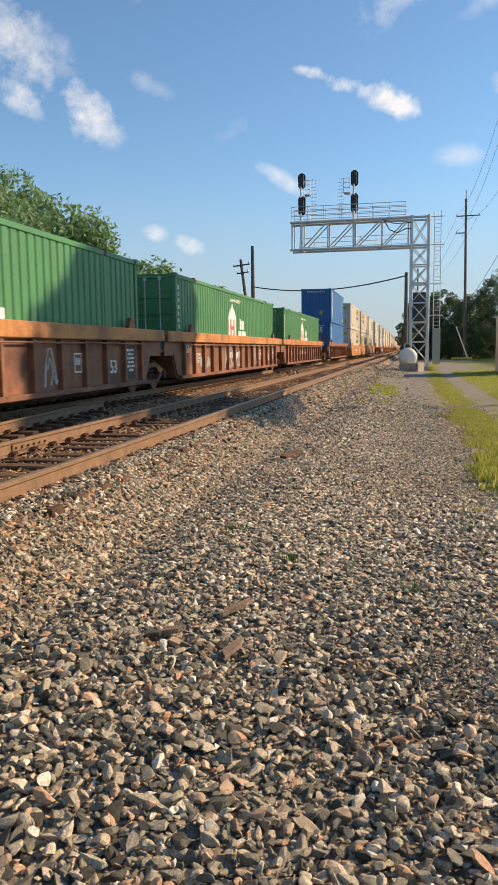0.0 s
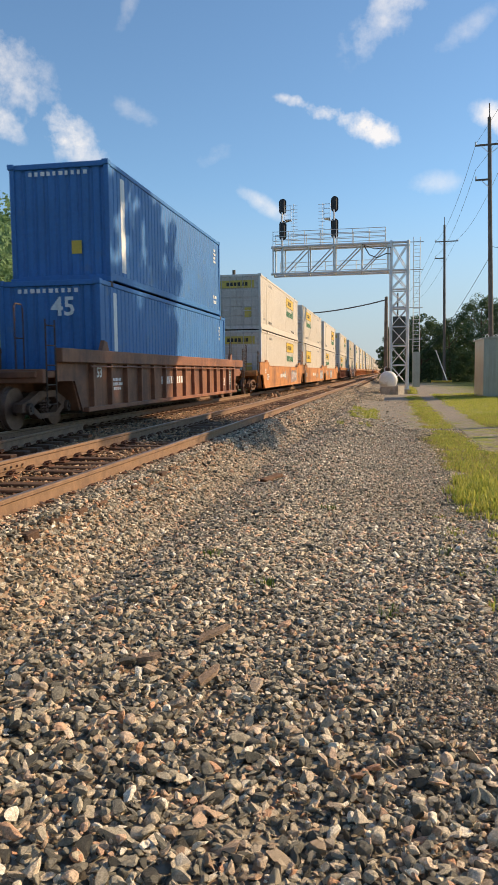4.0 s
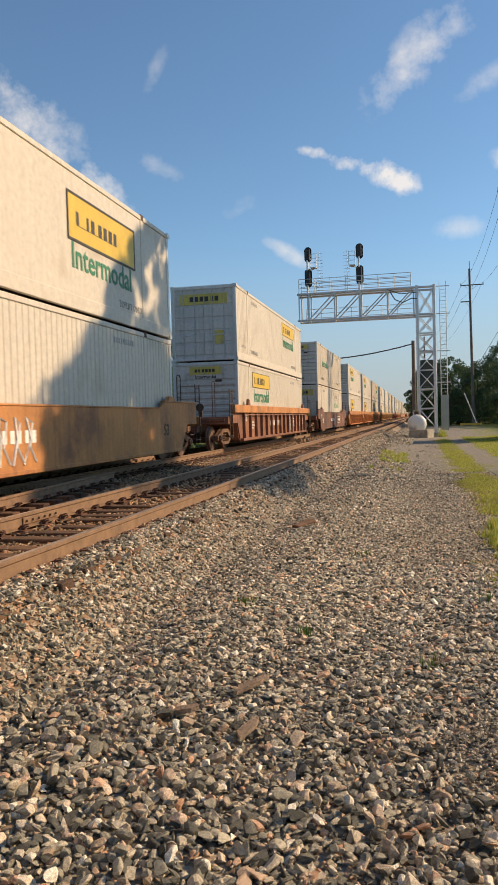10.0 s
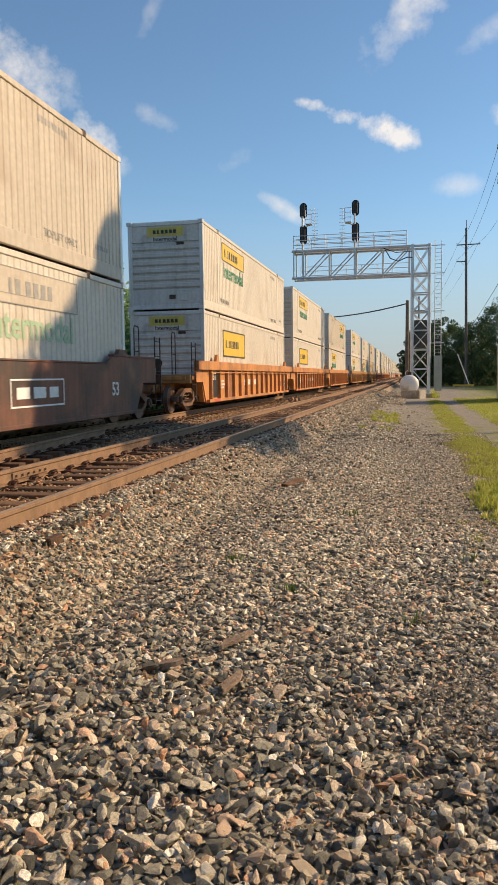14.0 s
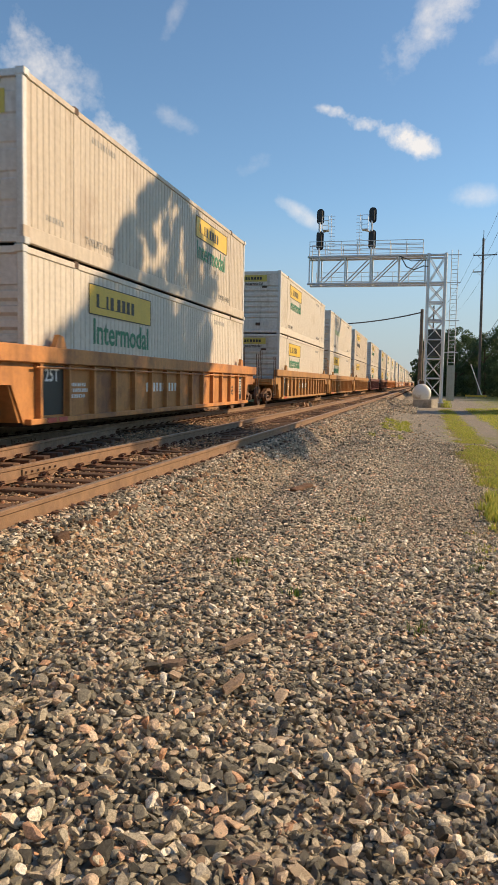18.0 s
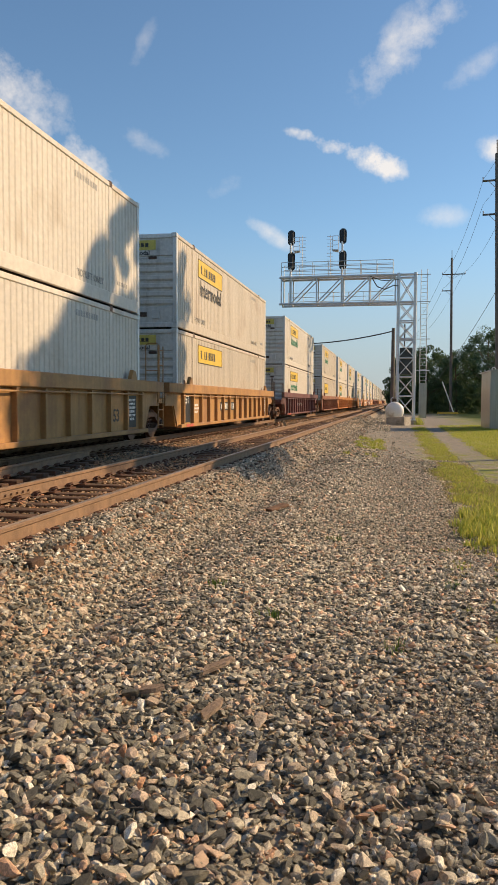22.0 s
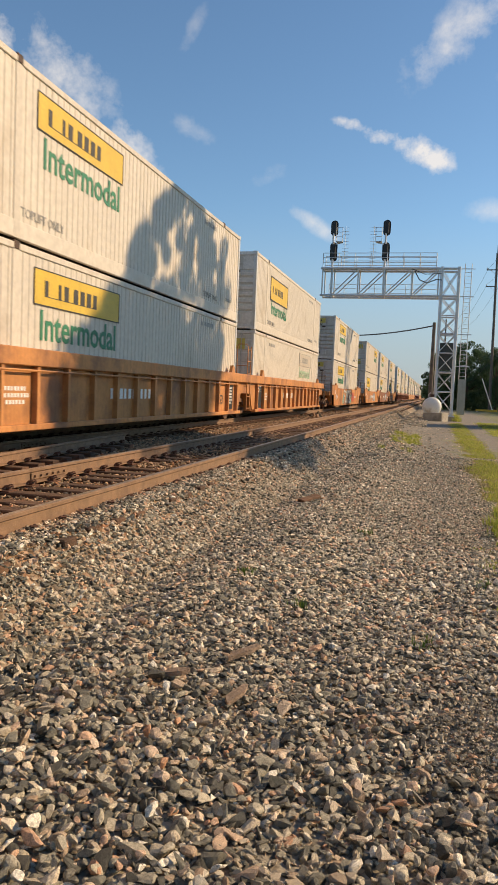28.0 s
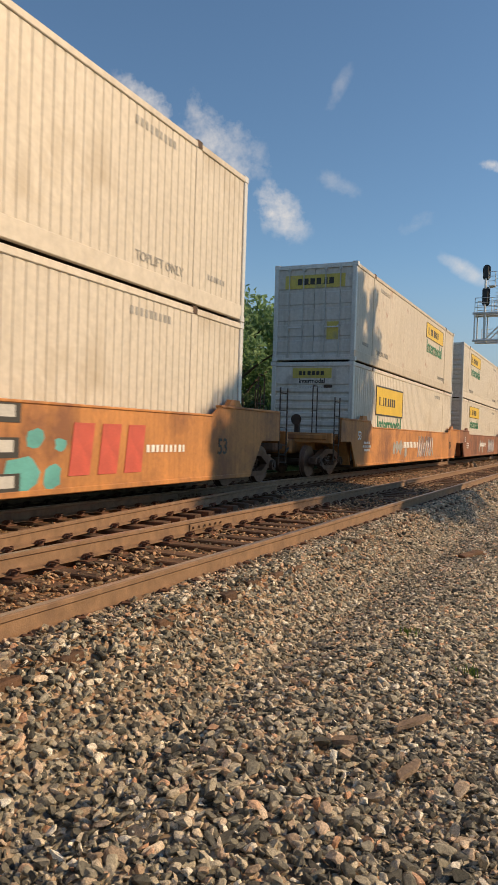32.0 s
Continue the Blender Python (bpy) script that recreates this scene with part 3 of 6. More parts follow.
def ground_z(x, y):
    z = np.interp(x, PROFILE_X, PROFILE_Z)
    a = np.sin(x * 2.1 + y * 0.7) * np.sin(y * 1.3 - x * 0.4) * 0.022 + np.sin(x * 5.3 + 1.7) * np.sin(y * 4.1 + x) * 0.010
    return z + a * np.clip((x - 0.2) * 2, 0, 1)


def graded(stops):
    out = []
    for a, b, d in stops:
        out += list(np.arange(a, b, d))
    return np.array(out + [stops[-1][1]])


gx = graded([(-1200, -100, 110), (-100, -14, 8), (-14, -1.5, 0.4), (-1.5, 6.0, 0.09), (6.0, 16, 0.7), (16, 100, 8), (100, 1200, 110)])
gy = graded([(-200, -5, 15), (-5, 1.5, 0.8), (1.5, 14, 0.12), (14, 45, 0.45), (45, 150, 3.5), (150, 2600, 120)])
GX, GY = np.meshgrid(gx, gy)
gv = np.stack([GX.ravel(), GY.ravel(), ground_z(GX.ravel(), GY.ravel())], 1)
nx, ny = len(gx), len(gy)
ii, jj = np.meshgrid(np.arange(nx - 1), np.arange(ny - 1))
q0 = (jj * nx + ii).ravel()
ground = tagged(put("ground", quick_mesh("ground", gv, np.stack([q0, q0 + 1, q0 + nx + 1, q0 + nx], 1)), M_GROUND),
                "grey crushed-stone ground with a grassy two-rut lane", "ground", kind="structure")
ground.data.shade_smooth()

# ---- tracks ----
RAIL_PROFILE = [(-0.070, -0.178), (0.070, -0.178), (0.070, -0.166), (0.016, -0.146), (0.012, -0.050), (0.036, -0.036), (0.036, -0.008),
                (0.026, 0.0), (-0.026, 0.0), (-0.036, -0.008), (-0.036, -0.036), (-0.012, -0.050), (-0.016, -0.146), (-0.070, -0.166)]


def rail_mesh(y0, y1):
    g = Geo()
    g.extrude([(px, pz) for px, pz in RAIL_PROFILE], 1, y0, y1)
    return g


def track(name, x, label, joints):
    t = thing(name, label, "railway track", at=(x, 0, 0), kind="structure")
    for side in (-0.7525, 0.7525):
        r = part("rail", rail_mesh(-40, 1200), M_RAIL, t, at=(side, 0, 0))
        part("rail_head", Geo().box(-0.024, -40, -0.002, 0.024, 1200, 0.0025), M_RAILTOP, r, "rolled bright running surface")
        for jy in joints.get(side, ()):
            j = Geo()
            for s in (-1, 1):
                j.box(s * 0.014, jy - 0.45, -0.140, s * 0.034, jy + 0.45, -0.052, 0.006)
                for k in range(6):
                    j.tube([(s * 0.03, jy - 0.38 + k * 0.152, -0.096), (s * 0.062, jy - 0.38 + k * 0.152, -0.096)], 0.016, 6)
            part("joint_bar", j, M_RAIL, r, "bolted rail joint bar")
    return t


near_track = track("near_track", TRACK_X, "empty rusty railway track on stone ballast", {-0.7525: (8.85, 20.7)})
main_track = track("main_track", TRAIN_X, "rusty railway track that carries the freight train", {0.7525: (12.8,)})
tie_me = Geo().box(-1.18, -0.11, -0.17, 1.18, 0.11, 0.0, 0.012).mesh("tie")
tie_me.materials.append(M_TIE)
clip = Geo()
clip.tube([(0.0, -0.055, 0.02), (0.03, -0.05, 0.055), (0.075, -0.03, 0.062), (0.10, 0.0, 0.045), (0.075, 0.03, 0.062), (0.03, 0.05, 0.055), (-0.02, 0.05, 0.03)], 0.012, 6)
clip.box(0.02, -0.03, 0.0, 0.07, 0.03, 0.04, 0.006)
clip_me = clip.mesh("rail_clip")
clip_me.materials.append(M_CLIP)
rng = random.Random(5)
plates, more_clips = Geo(), Geo()
for trk in (near_track, main_track):
    for k in range(111):
        y = -6.8 + k * 0.52 if k < 105 else 48 + (k - 105) * 3
        z = -0.195 + rng.uniform(-0.012, 0.008)
        put("tie", tie_me, None, trk, at=pose(rng.uniform(-0.05, 0.05), y + rng.uniform(-0.03, 0.03), z, 0, 0, rng.uniform(-1.2, 1.2)))
        if k < 99:
            for side in (-0.7525, 0.7525):
                plates.box(trk.location.x + side - 0.17, y - 0.10, -0.196, trk.location.x + side + 0.17, y + 0.10, -0.180)
                for d in (-1, 1):
                    if 15 <= k < 45 and not (trk is near_track and side > 0):
                        put("rail_clip", clip_me, None, trk, at=pose(side + d * 0.065, y, -0.182, 0, 0, 0 if d > 0 else 180))
                    else:
                        x = trk.location.x + side + d * 0.10
                        more_clips.tube([(x - 0.04, y - 0.05, -0.165), (x, y - 0.03, -0.125), (x + 0.04 * d, y, -0.13), (x, y + 0.03, -0.125), (x - 0.04, y + 0.05, -0.165)], 0.013, 5)
for nm, gg, lab in (("tie_plates", plates, "flat rusty tie plates under the rails"), ("rail_clips", more_clips, "rusty rail clips along the tracks")):
    me = bpy.data.meshes.new(nm)
    me.from_pydata(gg.v, [], gg.f)
    tagged(put(nm, me, M_CLIP), lab, "rail fastenings", kind="stuff")
far_ties = Geo()
for k in range(500):
    for x in (TRACK_X, TRAIN_X):
        far_ties.box(x - 1.3, 66.5 + k * 0.52, -0.36, x + 1.3, 66.72 + k * 0.52, -0.195)
tagged(put("railway_ties", far_ties.mesh("railway_ties"), M_TIE), "dark weathered wooden ties of the tracks far off", "railway ties", kind="stuff")


# a third rail closes in on the train's track, and ends beside it
def bent_rail(pts):
    g = Geo()
    loops = [[(x + px, y, pz) for px, pz in RAIL_PROFILE] for x, y in pts]
    n = len(RAIL_PROFILE)
    g.poly([q for lp in loops for q in lp], [(i * n + k, i * n + (k + 1) % n, (i + 1) * n + (k + 1) % n, (i + 1) * n + k) for i in range(len(pts) - 1) for k in range(n)] + [tuple(range(n))[::-1], tuple((len(pts) - 1) * n + k for k in range(n))])
    return g


BEND = [(-1.60, -3.0), (-1.95, 2.0), (-2.15, 4.0), (-2.42, 6.2), (-2.66, 8.0), (-2.92, 10.4), (-3.14, 12.6), (-3.32, 14.6), (-3.40, 15.8)]
turnout = thing("turnout_rail", "rusty rail with clips between the two tracks", "rail", kind="structure")
part("rail", bent_rail(BEND), M_RAIL, turnout)
for k in range(24):
    y = 2.0 + k * 0.58
    x = float(np.interp(y, [b for _, b in BEND], [a for a, _ in BEND]))
    for d in (-1, 1):
        put("rail_clip", clip_me, None, turnout, at=pose(x + d * 0.065, y, -0.182, 0, 0, 0 if d > 0 else 180))
    put("tie", tie_me, None, turnout, at=Matrix.Translation((x - 0.25, y, -0.20)) @ Matrix.Diagonal((0.5, 1, 1, 1)))


# ---- crushed stone ----
PHI = (1 + 5 ** 0.5) / 2
ICO_V = np.array([(-1, PHI, 0), (1, PHI, 0), (-1, -PHI, 0), (1, -PHI, 0), (0, -1, PHI), (0, 1, PHI), (0, -1, -PHI), (0, 1, -PHI), (PHI, 0, -1), (PHI, 0, 1), (-PHI, 0, -1), (-PHI, 0, 1)]) / 1.902
ICO_F = np.array([(0, 11, 5), (0, 5, 1), (0, 1, 7), (0, 7, 10), (0, 10, 11), (1, 5, 9), (5, 11, 4), (11, 10, 2), (10, 7, 6), (7, 1, 8),
                  (3, 9, 4), (3, 4, 2), (3, 2, 6), (3, 6, 8), (3, 8, 9), (4, 9, 5), (2, 4, 11), (6, 2, 10), (8, 6, 7), (9, 8, 1)])
rs = np.random.RandomState(11)


def split_faces(v, f):
    """Each triangle in four, the new points on the ball."""
    v, cut, out = [tuple(p) for p in v], {}, []
    for a, b, c in f:
        m = []
        for i, j in ((a, b), (b, c), (c, a)):
            k = (min(i, j), max(i, j))
            if k not in cut:
                q = np.array(v[i]) + np.array(v[j])
                cut[k] = len(v)
                v.append(tuple(q / np.linalg.norm(q)))
            m.append(cut[k])
        out += [(a, m[0], m[2]), (b, m[1], m[0]), (c, m[2], m[1]), tuple(m)]
    return np.array(v), np.array(out)


FINE_V, FINE_F = split_faces(ICO_V, ICO_F)


def rock_shapes(n, ball=ICO_V, cuts=8):
    """Angular broken-rock shapes: points of a ball pushed onto a few random flat cuts."""
    out = []
    for _ in range(n):
        v = ball * (1 + rs.uniform(-0.22, 0.22, (len(ball), 1)) * (1 if cuts == 8 else 0.15))
        for _ in range(cuts):
            d = rs.normal(size=3)
            d /= np.linalg.norm(d)
            h = rs.uniform(0.38, 0.72) if cuts == 8 else rs.uniform(0.36, 0.66)
            over = np.maximum(v @ d - h, 0)
            v = v - over[:, None] * d
        out.append(v * np.array([rs.uniform(0.9, 1.65), rs.uniform(0.64, 1.08), rs.uniform(0.40, 0.82)]))
    return np.array(out)


ROCKS = rock_shapes(40)
BROKEN = rock_shapes(60, FINE_V, 10)
OCTA_V = np.array([(1, 0, 0), (-1, 0, 0), (0, 1, 0), (0, -1, 0), (0, 0, 1), (0, 0, -1)], float)
OCTA_F = np.array([(0, 2, 4), (2, 1, 4), (1, 3, 4), (3, 0, 4), (2, 0, 5), (1, 2, 5), (3, 1, 5), (0, 3, 5)])
CHIPS = rock_shapes(40, OCTA_V) * 1.25


def turns(n, tilt):
    a, b, c = rs.uniform(0, 2 * np.pi, n), rs.normal(0, tilt, n), rs.normal(0, tilt, n)
    R = np.zeros((n, 3, 3))
    ca, sa, cb, sb, cc, sc = np.cos(a), np.sin(a), np.cos(b), np.sin(b), np.cos(c), np.sin(c)
    R[:, 0, 0], R[:, 0, 1], R[:, 0, 2] = ca * cb, ca * sb * sc - sa * cc, ca * sb * cc + sa * sc
    R[:, 1, 0], R[:, 1, 1], R[:, 1, 2] = sa * cb, sa * sb * sc + ca * cc, sa * sb * cc - ca * sc
    R[:, 2, 0], R[:, 2, 1], R[:, 2, 2] = -sb, cb * sc, cb * cc
    return R


def stone_field(name, x, y, size, label, lift=0.25, shapes=None, faces=None, tilt=0.3):
    n = len(x)
    shapes, faces = (ROCKS, ICO_F) if shapes is None else (shapes, faces)
    v = shapes[rs.randint(0, len(shapes), n)] * size[:, None, None]
    v = np.einsum("nij,nkj->nki", turns(n, tilt), v)
    v[:, :, 0] += x[:, None]
    v[:, :, 1] += y[:, None]
    v[:, :, 2] += (ground_z(x, y) + size * lift * rs.uniform(-0.5, 2.6, n))[:, None]
    f = (faces[None] + (np.arange(n) * shapes.shape[1])[:, None, None]).reshape(-1, 3)
    return tagged(put(name, quick_mesh(name, v.reshape(-1, 3), f), M_STONE_J), label, "crushed stone", kind="stuff")


def scatter(x0, x1, y0, y1, per_m2, lo, hi):
    n = int((x1 - x0) * (y1 - y0) * per_m2)
    x, y = rs.uniform(x0, x1, n), rs.uniform(y0, y1, n)
    return x, y, lo + (hi - lo) * rs.beta(1.6, 2.6, n)


def wedge(x, y, s):
    """Keeps the stones that lie inside the stretch that the camera sweeps."""
    keep = (x > 3.3 - 0.85 * y - 1.2) & (x < 3.4 + 0.2 * y + 1.4)
    return x[keep], y[keep], s[keep]


def thin_right(x, y, s):
    """Small grit and bare earth towards the lane and the grass."""
    p = np.clip(1.15 - (x - 3.0) * 0.3 - np.clip(y - 11, 0, 30) * 0.05 * (x > 1.7), 0.05, 1)
    keep = rs.uniform(0, 1, len(x)) < p
    return x[keep], y[keep], s[keep] * np.clip(1.2 - 0.13 * x[keep], 0.6, 1.0)


def grit_patch(x, y, s):
    """Few large stones where the ground is packed grit."""
    d = ((x - 3.95) / 0.62) ** 2 + ((y - 4.05) / 0.62) ** 2
    keep = (d > 1.0) | (rs.uniform(0, 1, len(x)) < 0.25 + 0.5 * np.clip(d, 0, 1) ** 3)
    return x[keep], y[keep], s[keep] * np.where(d[keep] > 1, 1.0, 0.75)


near_x, near_y, near_s = grit_patch(*wedge(*scatter(0.05, 5.6, 1.7, 9.0, 980, 0.015, 0.048)))
big_x, big_y, big_s = wedge(*scatter(0.4, 5.0, 1.7, 6.0, 6, 0.048, 0.062))
near_x, near_y, near_s = np.concatenate([near_x, big_x]), np.concatenate([near_y, big_y]), np.concatenate([near_s, big_s])
fine_x, fine_y, fine_s = wedge(*scatter(0.05, 5.4, 1.7, 12.0, 800, 0.008, 0.022))
pack_x, pack_y, pack_s = wedge(*scatter(2.4, 5.4, 7.0, 24.0, 620, 0.010, 0.026))
mid_x, mid_y, mid_s = thin_right(*wedge(*scatter(0.05, 5.5, 9.0, 20.0, 640, 0.017, 0.046)))
far_x, far_y, far_s = thin_right(*wedge(*scatter(0.05, 4.4, 20.0, 46.0, 200, 0.026, 0.058)))
end_x, end_y, end_s = scatter(0.05, 2.9, 46.0, 80.0, 70, 0.03, 0.07)
grit_x, grit_y = rs.normal(3.95, 0.36, 5200), rs.normal(4.05, 0.36, 5200)
grit_s = rs.uniform(0.005, 0.012, 5200)
# the nearest stones are single pieces
near_d = np.hypot(near_x - 2.9, near_y - 2.6)
order = np.argsort(near_d)
single, rest = order[:300], order[300:]
rock_me = []
for k in range(24):
    me = quick_mesh("stone", BROKEN[k], FINE_F)
    me.materials.append(M_STONE_O)
    rock_me.append(me)
for k, i in enumerate(single):
    s = float(near_s[i])
    at = Matrix.LocRotScale((float(near_x[i]), float(near_y[i]), float(ground_z(near_x[i], near_y[i])) + s * 0.3),
                            Euler((rs.normal(0, 0.45), rs.normal(0, 0.45), rs.uniform(0, 6.28))), (s, s, s))
    put("stone", rock_me[k % 24], None, ground, at=at)
front, behind = rest[near_y[rest] < 4.1], rest[near_y[rest] >= 4.1]
stone_field("ballast_stones", near_x[front], near_y[front], near_s[front], "loose angular grey and tan crushed stones", 0.44, BROKEN, FINE_F, 0.42)
stone_field("ballast_bank", near_x[behind], near_y[behind], near_s[behind], "loose angular crushed stones towards the tracks", 0.23)
stone_field("gravel_chips", fine_x, fine_y, fine_s, "small grey stone chips between larger stones", 0.6, CHIPS, OCTA_F)
stone_field("packed_gravel", pack_x, pack_y, pack_s, "small packed gravel beside the grass verge", 0.25, CHIPS, OCTA_F)
stone_field("grit", grit_x, grit_y, grit_s, "patch of fine pale grit among the stones", 0.8, CHIPS, OCTA_F)
stone_field("ballast_shoulder", mid_x, mid_y, mid_s, "angular crushed stones sloping down from the track", 0.2)
stone_field("distant_ballast", far_x, far_y, far_s, "crushed stones along the track further off", 0.25, CHIPS, OCTA_F)
back_x, back_y, back_s = scatter(0.05, 6.0, -7.0, 1.7, 150, 0.02, 0.055)
stone_field("loose_stones", back_x, back_y, back_s, "loose crushed stones beside the track", 0.25, CHIPS, OCTA_F)
stone_field("far_ballast", end_x, end_y, end_s, "crushed stones beside the track far along", 0.25, CHIPS, OCTA_F)
bx, by, bs_ = scatter(-1.42, -0.05, 1.5, 60.0, 300, 0.020, 0.042)
heap = np.sin(by * 1.7 + np.sin(by * 0.6) * 2) + np.sin(bx * 4.0 + by * 0.9) > 0.1      # here and there the stones cover the ties
stone_field("track_bed_stones", bx[~heap], by[~heap], bs_[~heap], "rust-stained stones between the ties of the empty track", 0.2)
stone_field("heaped_bed_stones", bx[heap], by[heap], bs_[heap], "rust-stained stones heaped over the ties", 0.85)
bx, by, bs_ = scatter(-3.9, -1.58, 1.5, 60.0, 100, 0.022, 0.044)
stone_field("middle_stones", bx, by, bs_, "rust-stained stones between the two tracks", 0.2, CHIPS, OCTA_F)

# pale rubble between the tracks, and a dark plank on the slope
for k in range(9):
    r_ = put("rubble_piece", rock_me[k], None, None, at=Matrix.LocRotScale((-3.2 + rs.uniform(-0.5, 0.5), 41.0 + rs.uniform(-0.7, 0.7), -0.16), Euler((k, 2 * k, 3 * k)), (0.16, 0.13, 0.12)))
    tagged(r_, "pale broken rubble piece between the tracks", "rubble", "rubble between the tracks")

# ---- the train ----
CAR_CACHE = {}


def cached(key, make, material, smooth=False):
    if key not in CAR_CACHE:
        me = make().mesh(key if isinstance(key, str) else key[0], smooth)
        me.materials.append(material)
        CAR_CACHE[key] = me
    return CAR_CACHE[key]


def rib_wall(length, z0, z1, pitch, groove, depth, thick=0.03):
    """A corrugated wall along y, facing +x, its face at x = 0."""
    n = max(2, int(round(length / pitch)))
    p = length / n
    line = []
    for k in range(n):
        y = -length / 2 + k * p
        s = groove * 0.28
        line += [(0, y), (0, y + p - groove), (-depth, y + p - groove + s), (-depth, y + p - s)]
    line.append((0, length / 2))
    g = Geo()
    m = len(line)
    pts = [(x, y, z0) for x, y in line] + [(x, y, z1) for x, y in line]
    g.poly(pts, [(i, i + 1, m + i + 1, m + i) for i in range(m - 1)])
    g.box(-depth - thick, -length / 2, z0, -depth - 0.004, length / 2, z1)
    return g


def nose_wall(w, h):
    """The front end: a framed plate with pressed ribs that run across, facing -y, its face at y = 0."""
    g = Geo()
    line = [(0.05, 0.16), (-0.02, 0.16), (-0.02, 0.64), (0.03, 0.67)]
    for k in range(6):
        z = 0.70 + k * 0.25
        line += [(0.03, z), (-0.035, z + 0.055), (-0.035, z + 0.165), (0.03, z + 0.185)]
    line += [(0.03, h - 0.68), (-0.015, h - 0.66), (-0.015, h - 0.10), (0.05, h - 0.10)]
    g.extrude(line, 0, -w / 2, w / 2)
    return g


def door_leaf(w, h):
    """One rear door leaf with shallow pressed panels, facing +y, its face at y = 0."""
    g = Geo()
    line = [(-0.05, 0.14), (0.0, 0.14)]
    for k in range(5):
        z = 0.24 + k * 0.48
        line += [(0.0, z), (0.02, z + 0.03), (0.02, z + 0.36), (0.0, z + 0.39)]
    line += [(0.0, h - 0.14), (-0.05, h - 0.14)]
    g.extrude(line, 0, -w / 2, w / 2)
    return g


TEXTS = {}


def text_mesh(words, size, material, bold=0.0):
    key = (words, size, material.name)
    if key not in TEXTS:
        me = lettering(words, size, 0.003, bold)
        me.materials.append(material)
        TEXTS[key] = me
    return TEXTS[key]


def bars(rows, size, gap, material, key):
    """Rows of small upright bars that stand for writing too small to read."""
    if key not in CAR_CACHE:
        g = Geo()
        r = random.Random(len(CAR_CACHE))
        for i, n in enumerate(rows):
            y = -n * gap / 2
            for _ in range(n):
                g.box(0, y, -i * size * 1.6, 0.004, y + gap * r.uniform(0.45, 0.7), -i * size * 1.6 + size)
                y += gap
        me = g.mesh("marking")
        me.materials.append(material)
        CAR_CACHE[key] = me
    return CAR_CACHE[key]


def mark(data, parent, label="", at=None):
    ob = put("marking", data, None, parent, label, at)
    ob["kind"] = "stuff"
    return ob


